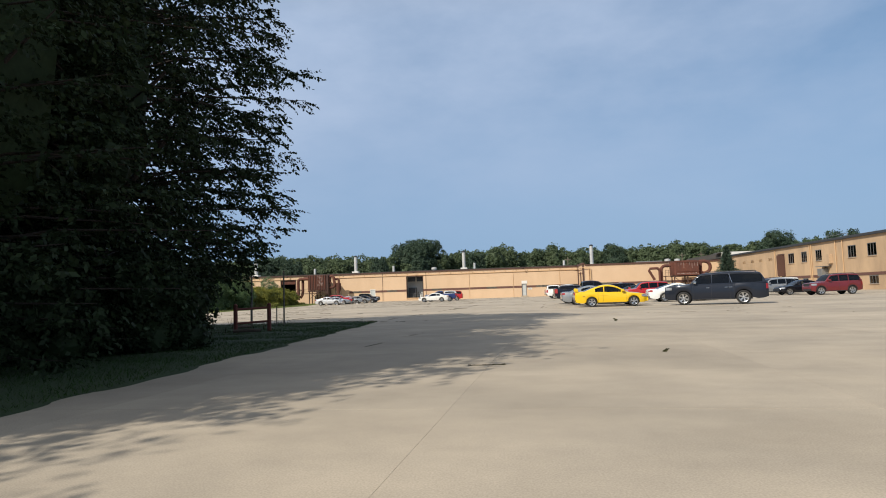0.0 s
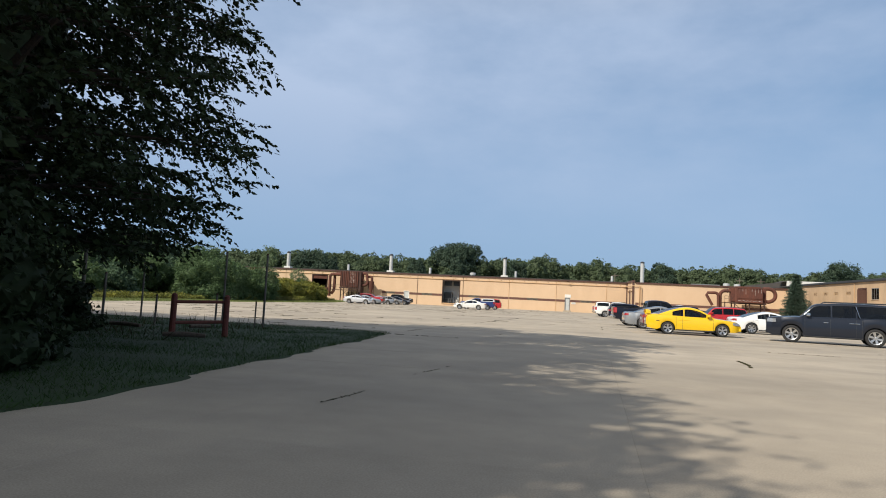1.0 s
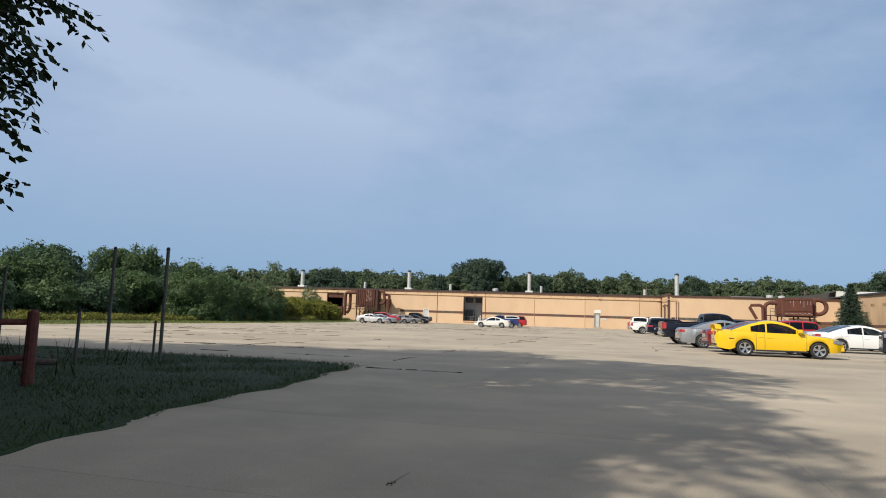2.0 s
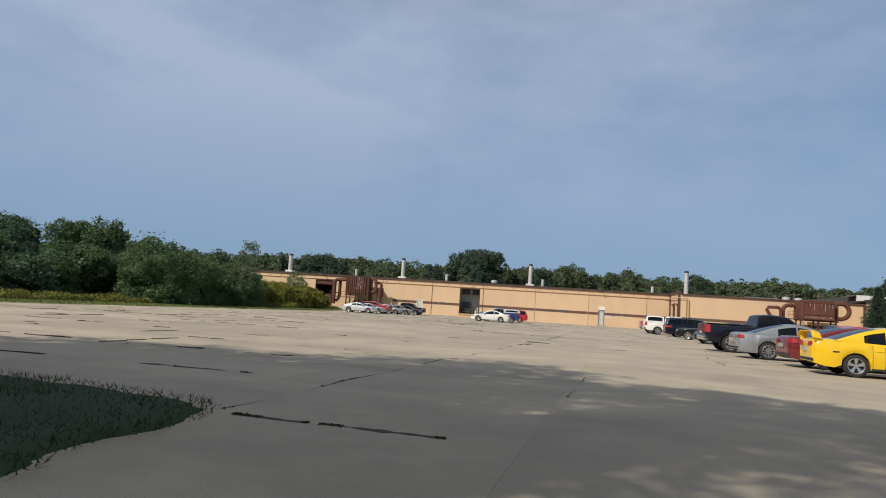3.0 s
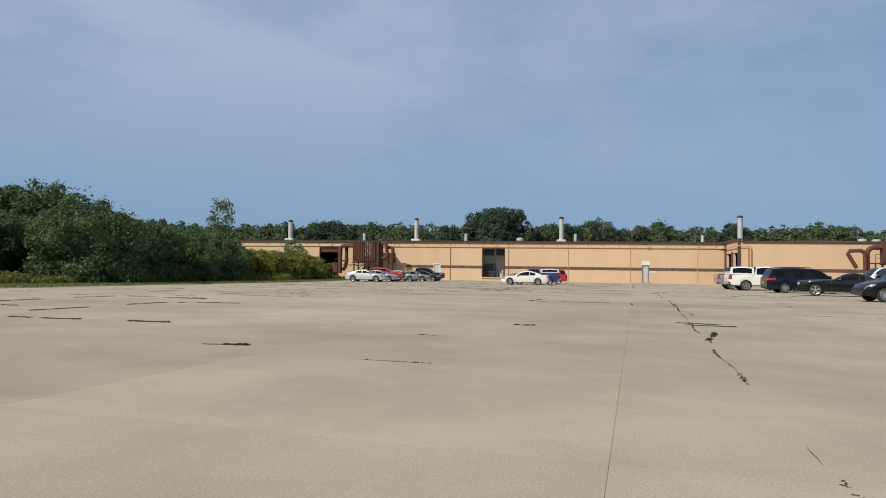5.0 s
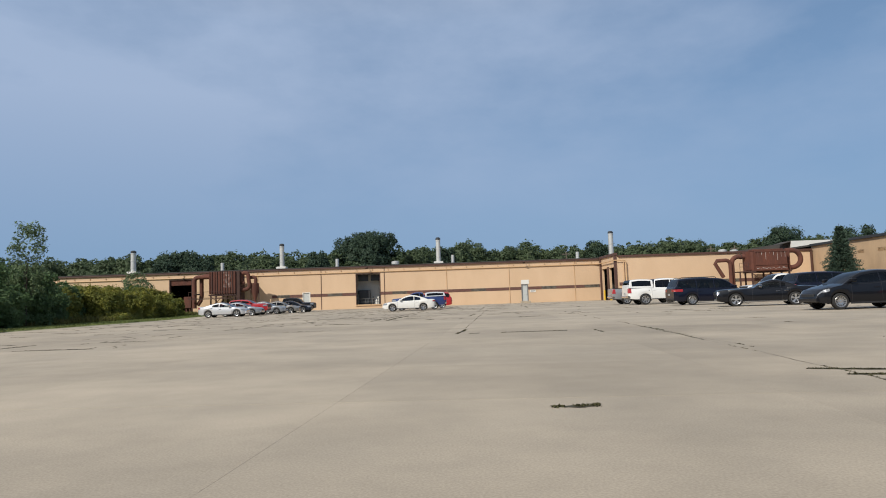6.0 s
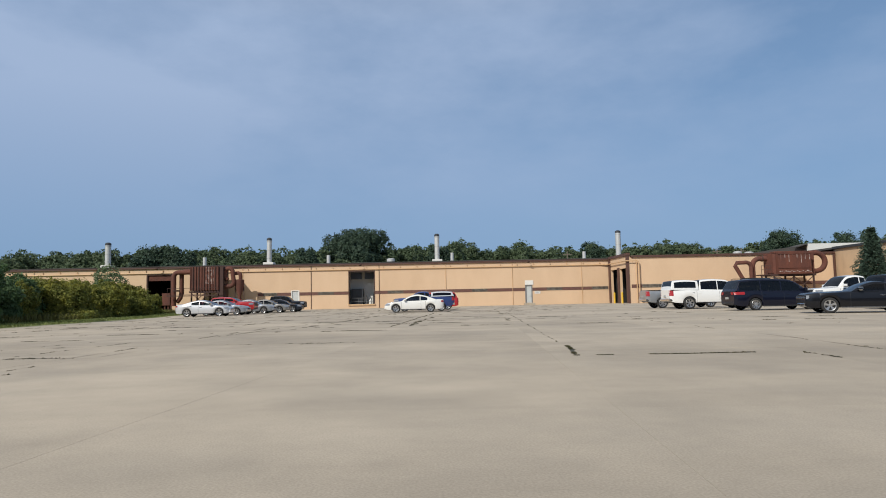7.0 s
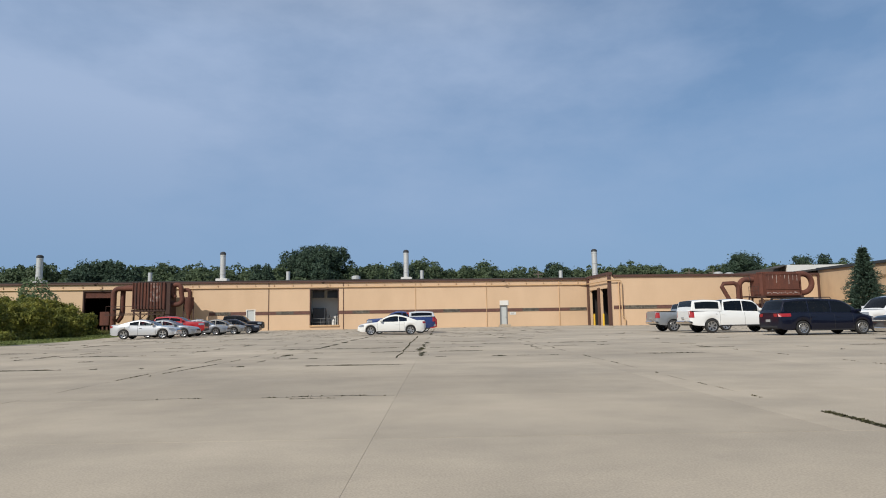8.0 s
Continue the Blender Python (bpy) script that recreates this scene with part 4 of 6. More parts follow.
# the thicket west of the lot
for x, y, h, r, lf in ((-27, -100, 6.1, 4.2, "bushleaf"), (-24, -93, 6.6, 4.0, "oakleaf"), (-30, -87, 7.7, 4.4, "oakleaf"), (-23, -84, 5.4, 3.8, "bushleaf"), (-28, -77, 6.7, 4.2, "oakleaf"),
                       (-22, -73, 5.3, 3.8, "bushleaf"), (-31, -69, 6.9, 4.5, "bushleaf"), (-25, -64, 5.8, 4.0, "oakleaf"), (-33, -58, 7.4, 4.5, "bushleaf"), (-27, -53, 5.8, 3.8, "bushleaf"),
                       (-36, -47, 7.1, 4.5, "oakleaf"), (-30, -41, 5.5, 3.6, "bushleaf"), (-40, -36, 6.9, 4.5, "bushleaf"), (-48, -26, 7.2, 5.0, "oakleaf"), (-44, -62, 8.6, 5.5, "oakleaf"),
                       (-46, -80, 8.4, 5.5, "oakleaf"), (-42, -97, 8.8, 5.5, "oakleaf"), (-50, -112, 9.2, 6, "oakleaf"), (-36, -108, 7.2, 5, "bushleaf"), (-58, -45, 8.6, 6, "bushleaf"),
                       (-34, -120, 7.2, 5, "bushleaf"), (-62, -70, 8.8, 6, "oakleaf"), (-58, -95, 9.2, 6, "oakleaf"), (-66, -20, 8.6, 6, "bushleaf"), (-70, 5, 9.5, 6, "oakleaf")):
    h *= (0.745 if y < -62 else 0.97) * (0.80, 1.12, 0.92, 1.22, 0.86, 1.04)[int(abs(x * 3 + y)) % 6]
    tree("thicket_tree", x, y, 0.3, h, r * 0.9, "leafy green tree in the thicket beside the lot" if lf == "bushleaf" else "dark green tree in the thicket beside the lot", lf, 0.22 if x > -40 else 0.32, 9)
for x, y, h, r in ((-15.2, -71.5, 5.3, 3.3), (-16, -66, 4.7, 2.8), (-15.5, -61, 4.2, 2.6), (-16.5, -56, 4.0, 2.6), (-17.8, -51, 3.6, 2.2), (-20, -45, 3.6, 2.2), (-25.5, -27, 3.4, 2.0)):
    tree("dense_bush", x, y, 0.0, h, r, "dense green bush at the edge of the grass", "litbushleaf", 0.15, 8, category="bush")
for x, y, h, r, lf in ((-17.2, -42.5, 2.9, 1.9, "goldleaf"), (-18.4, -47.5, 2.9, 1.7, "goldleaf"), (-20.5, -41, 3.5, 2.0, "goldleaf"), (-20.0, -36.5, 3.3, 1.9, "goldleaf"), (-22.5, -31.5, 3.6, 1.9, "goldleaf"), (-16.4, -38.5, 2.7, 1.7, "goldleaf"), (-17.6, -35.5, 3.1, 1.8, "goldleaf"), (-18.6, -31.5, 3.0, 1.8, "goldleaf"), (-20.6, -29, 3.6, 1.6, "bushleaf"),
                       (-19.8, -26.0, 3.1, 1.7, "goldleaf"), (-22.2, -22.0, 3.3, 1.6, "goldleaf"), (-24.0, -17.5, 3.0, 1.5, "goldleaf"), (-22.6, -15.5, 2.0, 1.0, "bushleaf"), (-16.2, -32.0, 2.4, 1.3, "goldleaf"), (-19.5, -21.5, 2.4, 1.2, "goldleaf")):
    tree("goldenrod_clump" if lf == "goldleaf" else "low_bush", x, y, 0.0, h, r, "tall yellow-green clump of goldenrod" if lf == "goldleaf" else "low green bush among goldenrod", lf, 0.13, 7, category="shrub", core=0.55, loose=0.35)
t = tree("poplar_sapling", -14.4, -57.5, 1.5, 7.1, 0.95, "slender pale green poplar sapling", "paleleaf", 0.13, 14, cover=0.4, core=0.02, loose=0.7, clump=0.34, fill=0.10)
t = tree("poplar_sapling", -24.0, -21.5, 1.0, 5.9, 1.5, "slender grey-green sapling before the wall", "paleleaf", 0.15, 10, cover=0.5, core=0.1, loose=0.6, fill=0.25)

for x, y, h, r, lf in ((-19.0, -112, 3.0, 2.6, "oakleaf"), (-18.6, -107, 2.6, 2.4, "bushleaf"), (-19.4, -102, 3.2, 2.7, "oakleaf"), (-18.4, -97, 2.4, 2.4, "bushleaf"), (-19.2, -92, 3.1, 2.6, "oakleaf"), (-18.6, -87, 2.7, 2.4, "bushleaf"), (-19.0, -82, 3.2, 2.6, "oakleaf"), (-21.5, -77, 3.4, 2.6, "bushleaf"), (-22.5, -70, 3.4, 2.8, "oakleaf")):
    tree("low_bush", x, y, -0.2, h, r, "low dark bush under the thicket trees", lf, 0.24, 7, category="bush")

# rough weeds under the thicket
n = 26000
ys = rng.uniform(-128, -12, n)
xs = np.array([west_edge(y) for y in ys]) - 4.6 - rng.exponential(1.8, n)
tall = 0.12 + 0.6 * rng.random(n) * np.clip((np.abs(xs - np.array([west_edge(y) for y in ys])) - 2) / 4, 0.15, 1)
lean = rng.normal(0, 0.16, (n, 2))
wd = rng.uniform(0.03, 0.08, n)
an = rng.uniform(0, math.pi, n)
v = np.stack([np.stack([xs - wd * np.cos(an), ys - wd * np.sin(an), np.zeros(n)], 1), np.stack([xs + wd * np.cos(an), ys + wd * np.sin(an), np.zeros(n)], 1), np.stack([xs + lean[:, 0], ys + lean[:, 1], tall], 1)], 1).reshape(-1, 3)
tagged(sheet("tall_weeds", v, np.arange(3 * n).reshape(n, 3), M["weedleaf"]), "rough olive weeds along the thicket", "weeds", kind="stuff")


n = 26000
ys = np.concatenate([rng.uniform(-112, -62, n // 2), rng.uniform(-46, -18, n // 2)])
xs = np.array([west_edge(y) for y in ys]) - 4.3 - rng.exponential(0.8, n)
tall = 0.75 * (0.65 + 0.35 * np.sin(ys * 1.7) * np.sin(ys * 0.43 + 1)) * rng.random(n) ** 0.6
v, f = sprigs(np.stack([xs, ys, tall], 1), np.repeat([[0.3, -0.2, 0.7]], n, 0), 0.11, rng, 0.8)
tagged(sheet("goldenrod_strip", v, f, M["goldleaf"]), "yellow-green strip of goldenrod along the thicket", "weeds", kind="stuff")


# spruce before the office
def spruce(x, y, h, r):
    t = thing("spruce_tree", None, label="dense dark blue-green spruce before the office wall", category="tree")
    part("trunk", tube(bmesh.new(), [(x, y, -0.1), (x, y, h)], [0.2, 0.02], 8), M["bark"], t)
    pts, outs = [], []
    for k in range(16):
        z = 0.5 + (h - 0.6) * (k / 16) ** 0.92
        rr = r * (1 - z / h) ** 0.85 + 0.08
        for b in range(max(5, int(15 * (1 - z / h)) + 5)):
            a = b * 2.399 + k
            ln = rr * rng.uniform(0.72, 1.2)
            m = int(260 * ln / r) + 34
            s = rng.random(m) ** 0.7
            d = np.array([math.cos(a), math.sin(a), 0])
            p = np.outer(s * ln, d) + rng.normal(0, 0.10, (m, 3)) * (0.4 + s[:, None])
            p[:, 2] += z - 0.22 * s * ln
            pts.append(p + (x, y, 0)), outs.append(np.repeat([d + (0, 0, 0.25)], m, 0))
    v, f = leaves(np.concatenate(pts), np.concatenate(outs), 0.065, rng, 2.6, 0.15, 0.45)
    n = 5000
    u, a, q = rng.random(n), rng.uniform(0, math.tau, n), np.sqrt(rng.random(n))
    rad = 0.62 * r * (1 - u) ** 0.85 * q
    v2, f2 = leaves(np.stack([x + rad * np.cos(a), y + rad * np.sin(a), 0.5 + (h - 0.9) * u], 1), np.stack([np.cos(a), np.sin(a), 0 * a], 1), 0.16, rng, 2.4, 0.2, 0.5)
    v, f = join([(v, f), (v2, f2)])
    sheet("needles", v, f, M["needle"], t)


spruce(62.7, -21.5, 8.6, 2.95)


# ---------------- the shade trees beside the drive ----------------
HULL = [0.72, 0.92, 1.0, 0.98, 0.96, 0.72, 0.25]


def shade_tree(x, y, h, r, z0, boughs, label, fine=True, hull=HULL, heart=0, lush=1.0):
    """Boughs reach from the trunk to an uneven hull; drooping twigs carry leaves on both sides."""
    t = thing("shade_tree", None, label=label, category="tree", group="shade trees")
    bm = bmesh.new()
    limbs(bm, x, y, 0, h * 0.9, 0.24, r * 0.7, 8)
    pts, outs = [], []
    up = np.array([0, 0, 1.0])
    for k in range(boughs):
        a, u = k * 2.39996 + rng.uniform(-0.2, 0.2), (k + 0.5) / boughs
        z = z0 + (h - z0) * u ** 1.15
        prof = float(np.interp(u, [0, 0.08, 0.2, 0.32, 0.55, 0.8, 1.0], hull))
        rr = r * prof * rng.uniform(0.78, 1.04)
        d = np.array([math.cos(a), math.sin(a), 0])
        side = np.array([-d[1], d[0], 0])
        start, end = np.array([x, y, z - 0.10 * rr]), np.array([x, y, z]) + d * rr
        if k % 2 == 0:
            tube(bm, [start, start * 0.5 + end * 0.5 + up * 0.25, end - up * 0.1], [0.05, 0.03, 0.008], 5, caps=False)
        nt, nl = (int(24 * lush), 15) if fine else (7, 9)
        s = 0.32 + 0.68 * rng.random(nt) ** 0.62
        for q in s:
            root = start + (end - start) * q + up * (0.30 * math.sin(q * math.pi) - 0.15 * q * q)
            tw = side * rng.choice((-1, 1)) * rng.uniform(0.2, 1.0) + d * rng.uniform(0.4, 1.1) + up * rng.uniform(-0.45, 0.40)
            tw /= np.linalg.norm(tw)
            ln = rng.uniform(0.38, 0.85) * (1.0 if fine else 1.7)
            f = np.linspace(0.08, 1, nl)[:, None]
            p = root + tw * ln * f - up * 0.22 * f * f
            sgn = np.where(np.arange(nl) % 2 == 0, 1.0, -1.0)[:, None]
            o = tw * 0.8 + np.cross(tw, up) * sgn * 0.9 - up * 0.35
            pts.append(p), outs.append(o)
    part("trunk", bm, M["bark"], t)
    v, f = leaves(np.concatenate(pts), np.concatenate(outs), 0.070 if fine else 0.12, rng, 1.8, 0.35, 0.5)
    # the dense inner foliage
    n = 2600
    u = rng.random(n)
    dd = rng.uniform(0, math.tau, n)
    rad = r * (0.66 if fine else 0.84) * np.interp(u, [0, 0.08, 0.2, 0.32, 0.55, 0.8, 1.0], hull) * np.sqrt(rng.random(n))
    p = np.stack([x + rad * np.cos(dd), y + rad * np.sin(dd), z0 + 0.3 + (h - z0 - 0.6) * u ** 1.15], 1)
    v2, f2 = leaves(p, np.stack([np.cos(dd), np.sin(dd), 0 * dd], 1), 0.085 if fine else 0.15, rng, 1.7, 0.3, 0.6)
    v, f = join([(v, f), (v2, f2)])
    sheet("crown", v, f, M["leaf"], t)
    # leaf-coloured lump added out of sight in the crown to make its shadow solid
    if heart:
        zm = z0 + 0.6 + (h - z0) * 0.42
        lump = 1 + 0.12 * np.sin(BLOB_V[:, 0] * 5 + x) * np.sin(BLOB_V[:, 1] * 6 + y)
        sheet("shade_blocker", BLOB_V * lump[:, None] * (r * heart, r * heart, (zm - z0) * 0.95) + (x, y, zm), BLOB_F, M["leaf"], t)
    return t


shade_tree(9.4, -126.3, 16.0, 5.9, 1.9, 420, "large dark leafy tree overhanging the drive", True, [0.72, 0.80, 0.95, 1.0, 1.0, 0.88, 0.30], 0.22, 0.92)
shade_tree(9.4, -133.0, 14.6, 6.0, 0.3, 360, "large dark leafy tree overhanging the drive", heart=0.48, lush=0.7)
shade_tree(4.2, -130.5, 15.5, 5.5, 0.4, 220, "large dark leafy tree beside the drive", False, heart=0.66)
shade_tree(6.0, -145.4, 14.0, 6.4, 1.0, 300, "large dark leafy tree beside the drive", False, heart=0.66)
shade_tree(8.6, -140.7, 14.2, 5.4, 4.4, 380, "large dark leafy tree beside the drive", False, heart=0.7)
shade_tree(4.6, -125.0, 14.5, 4.6, 2.2, 220, "large dark leafy tree beside the drive", False, heart=0.34)
shade_tree(6.3, -121.9, 15.0, 4.2, 3.4, 220, "large dark leafy tree beside the drive", False, heart=0.34)
shade_tree(1.2, -122.8, 13.4, 5.4, 0.6, 300, "large dark leafy tree beside the drive", False, heart=0.5)
shade_tree(-7.0, -125.0, 13.8, 6.5, 0.6, 300, "large dark leafy tree beside the drive", False, heart=0.5)
shade_tree(-2.5, -133.0, 15.0, 6.5, 0.5, 220, "large dark leafy tree beside the drive", False, heart=0.66)

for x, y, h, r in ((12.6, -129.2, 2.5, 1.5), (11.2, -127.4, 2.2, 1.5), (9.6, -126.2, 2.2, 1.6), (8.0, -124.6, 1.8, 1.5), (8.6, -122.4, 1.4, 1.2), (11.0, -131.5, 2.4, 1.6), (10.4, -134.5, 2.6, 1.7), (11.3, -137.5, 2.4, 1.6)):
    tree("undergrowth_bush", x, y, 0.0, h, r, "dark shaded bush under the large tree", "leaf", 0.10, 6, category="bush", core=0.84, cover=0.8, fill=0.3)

# grass of the island
def blades(name, xs, ys, zs, tall, wide, mat, label, lean=0.05):
    n = len(xs)
    an = rng.uniform(0, math.pi, n)
    ln = rng.normal(0, lean, (n, 2))
    v = np.stack([np.stack([xs - wide * np.cos(an), ys - wide * np.sin(an), zs], 1), np.stack([xs + wide * np.cos(an), ys + wide * np.sin(an), zs], 1),
                  np.stack([xs + ln[:, 0], ys + ln[:, 1], zs + tall], 1)], 1).reshape(-1, 3)
    return tagged(sheet(name, v, np.arange(3 * n).reshape(n, 3), mat), label, "grass", kind="stuff")


n = 120000
xs, ys = rng.uniform(2, 15.8, n), rng.uniform(-140, -114.6, n)
keep = np.array([island_depth(x, y) > 0.0 for x, y in zip(xs, ys)])
xs, ys = xs[keep], ys[keep]
n = len(xs)
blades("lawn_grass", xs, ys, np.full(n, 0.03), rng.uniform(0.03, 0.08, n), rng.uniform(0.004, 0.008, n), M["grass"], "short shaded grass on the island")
n = 45000
ys = rng.uniform(-128, -18, n)
xs = np.array([west_edge(y) for y in ys]) - rng.uniform(0.05, 4.6, n)
blades("verge_grass", xs, ys, np.full(n, 0.04), rng.uniform(0.04, 0.11, n), rng.uniform(0.02, 0.05, n), M["mown"], "mown green verge along the lot")

# ---------------- old gate and fence posts on the island ----------------
gate = thing("pipe_gate", None, label="low rust-red gate of two posts and two rails", category="gate")
GA, GB = Vector((11.9, -122.4, 0)), Vector((12.8, -121.6, 0))
for p in (GA, GB):
    bm = bmesh.new()
    tube(bm, [p + Vector((0, 0, -0.1)), p + Vector((0, 0, 1.0)), p + Vector((0, 0, 1.04))], [0.075, 0.07, 0.03], 10)
    part("post", bm, M["redpost"], gate)
for z in (0.36, 0.84):
    part("rail", tube(bmesh.new(), [GA + Vector((0.05, 0, z)), GB + Vector((-0.05, 0, z + 0.03))], 0.04, 8), M["redpost"], gate)
for x, y, h, r in ((10.3, -116.9, 2.35, 0.035), (11.9, -117.4, 2.30, 0.035), (7.2, -116.5, 1.9, 0.03), (10.9, -118.5, 1.0, 0.03), (6.6, -117.6, 1.5, 0.04), (7.6, -119.9, 2.6, 0.05), (11.4, -116.9, 0.8, 0.025), (9.3, -119.0, 0.9, 0.03)):
    f = thing("fence_post", None, label="bare weathered steel fence post" if h > 1 else "short rusty stub of a fence post", category="post", group="old fence posts")
    f.location = (x, y, 0)
    part("post", tube(bmesh.new(), [(0, 0, -0.1), (0.01, 0, h)], r, 8), M["fencepost"], f)
    part("cap", tube(bmesh.new(), [(0.01, 0, h), (0.01, 0, h + 0.05)], [r * 1.25, r * 0.7], 8), M["rustframe"], f)
for x, y, l, a in ((12.5, -122.9, 0.9, 20), (11.0, -119.5, 0.7, 70), (9.4, -120.5, 1.1, -15)):
    bm = tube(bmesh.new(), [(-l / 2, 0, 0.10), (0, 0.02, 0.11), (l / 2, 0, 0.09)], [0.05, 0.06, 0.045], 8)
    o = thing("fallen_log", bm, M["log"], "short weathered log lying in the grass", "log", smooth=True)
    o.matrix_basis = pose(x, y, 0.03, 0, 0, a)
n = 380
xs, ys = rng.uniform(4, 12.5, n), rng.uniform(-124, -116.6, n)
blades("island_weeds", xs, ys, np.full(n, 0.0), rng.uniform(0.12, 0.5, n), rng.uniform(0.008, 0.02, n), M["drygrass"], "thin dry weeds among the old posts", 0.12)


# ---------------- vehicles ----------------
def paint(name, colour, metal=0.0, rough=0.45):
    dark = max(colour) < 0.05
    return material(name, colour, 0.35 if dark else rough, metal, spec=0.15 if dark else 0.3, second=[c * 0.88 for c in colour], scale=1.2, mix=0.5, grain=0.02, fine=300, bump=0, coat=0.55 if dark else 1.0)


M["tyre"] = material("tyre_rubber", (0.018, 0.018, 0.018), 0.85, second=(0.035, 0.032, 0.028), scale=0.15, grain=0.2)
M["alloy"] = material("alloy_wheel", (0.55, 0.55, 0.54), 0.3, 0.85, second=(0.42, 0.41, 0.40), scale=0.1, grain=0.05, bump=0)
M["chrome"] = material("chrome", (0.72, 0.72, 0.72), 0.12, 1.0, grain=0.02, bump=0)
M["trim"] = material("black_plastic_trim", (0.022, 0.022, 0.023), 0.55, grain=0.1, bump=0)
M["seat"] = material("dark_seat_cloth", (0.05, 0.048, 0.045), 0.9, grain=0.1)
M["lamp"] = material("headlamp_lens", (0.36, 0.37, 0.38), 0.12, 0.3, second=(0.16, 0.165, 0.17), scale=0.1, bump=0, coat=1.0)
M["taillamp"] = material("red_lamp_lens", (0.36, 0.012, 0.014), 0.35, second=(0.20, 0.01, 0.01), scale=0.1, bump=0, coat=0.25)
M["plate"] = material("plain_plate", (0.36, 0.36, 0.35), 0.5, bump=0)

wheel_meshes = {}


def wheel_data(r, wide, spokes):
    """A tyre and a spoked rim, turned about y."""
    key = (round(r, 2), round(wide, 2), spokes)
    if key in wheel_meshes:
        return wheel_meshes[key]
    seg = 28
    bm = bmesh.new()
    prof = [(r * 0.70, wide * 0.44), (r * 0.745, wide * 0.50), (r * 0.93, wide * 0.50), (r * 0.99, wide * 0.40), (r, wide * 0.2), (r, -wide * 0.2), (r * 0.99, -wide * 0.40), (r * 0.93, -wide * 0.5), (r * 0.70, -wide * 0.44)]
    rings = [[bm.verts.new((q * math.cos(a), y, q * math.sin(a))) for q, y in prof] for a in (k * math.tau / seg for k in range(seg))]
    for a, b in zip(rings, rings[1:] + rings[:1]):
        for k in range(len(prof) - 1):
            bm.faces.new((a[k], b[k], b[k + 1], a[k + 1]))
    tyre = bpy.data.meshes.new("wheel")
    ob = bpy.data.objects.new("tmp", tyre)
    finish(ob, bm, M["tyre"], True, 50)
    bm = bmesh.new()
    rr = r * 0.705
    # outer lip, recessed dish, hub and spokes; the outer face looks along +y
    prof = [(rr, wide * 0.44), (rr * 0.97, wide * 0.47), (rr * 0.90, wide * 0.44), (rr * 0.87, wide * 0.10), (rr * 0.86, -wide * 0.4)]
    rings = [[bm.verts.new((q * math.cos(a), y, q * math.sin(a))) for q, y in prof] for a in (k * math.tau / seg for k in range(seg))]
    for a, b in zip(rings, rings[1:] + rings[:1]):
        for k in range(len(prof) - 1):
            bm.faces.new((a[k], b[k], b[k + 1], a[k + 1]))
    for k in range(spokes):
        a = k * math.tau / spokes + 0.3
        wa = 0.62 * math.pi / spokes if spokes < 8 else 0.45 * math.pi / spokes
        ca, sa = math.cos(a), math.sin(a)
        q = []
        for rad, half, y in ((rr * 0.16, rr * 0.10, wide * 0.34), (rr * 0.90, rr * 0.9 * math.sin(wa) * 0.72, wide * 0.43)):
            for s in (-1, 1):
                for d in (0, -0.05):
                    q.append(bm.verts.new((rad * ca - s * half * sa, y + d, rad * sa + s * half * ca)))
        for f in ((0, 2, 6, 4), (1, 5, 7, 3), (0, 4, 5, 1), (2, 3, 7, 6), (4, 6, 7, 5), (0, 1, 3, 2)):
            bm.faces.new([q[i] for i in f])
    tube(bm, [(0, wide * 0.15, 0), (0, wide * 0.36, 0), (0, wide * 0.39, 0)], [rr * 0.22, rr * 0.22, rr * 0.12], 12)
    rim = bpy.data.meshes.new("rim")
    ob2 = bpy.data.objects.new("tmp", rim)
    finish(ob2, bm, M["alloy"], True, 40)
    bm = tube(bmesh.new(), [(0, wide * 0.02, 0), (0, wide * 0.06, 0)], rr * 0.86, 20)
    disc = bpy.data.meshes.new("brake_disc")
    ob3 = bpy.data.objects.new("tmp", disc)
    finish(ob3, bm, M["trim"])
    for o in (ob, ob2, ob3):
        bpy.data.objects.remove(o)
    wheel_meshes[key] = (tyre, rim, disc)
    return wheel_meshes[key]


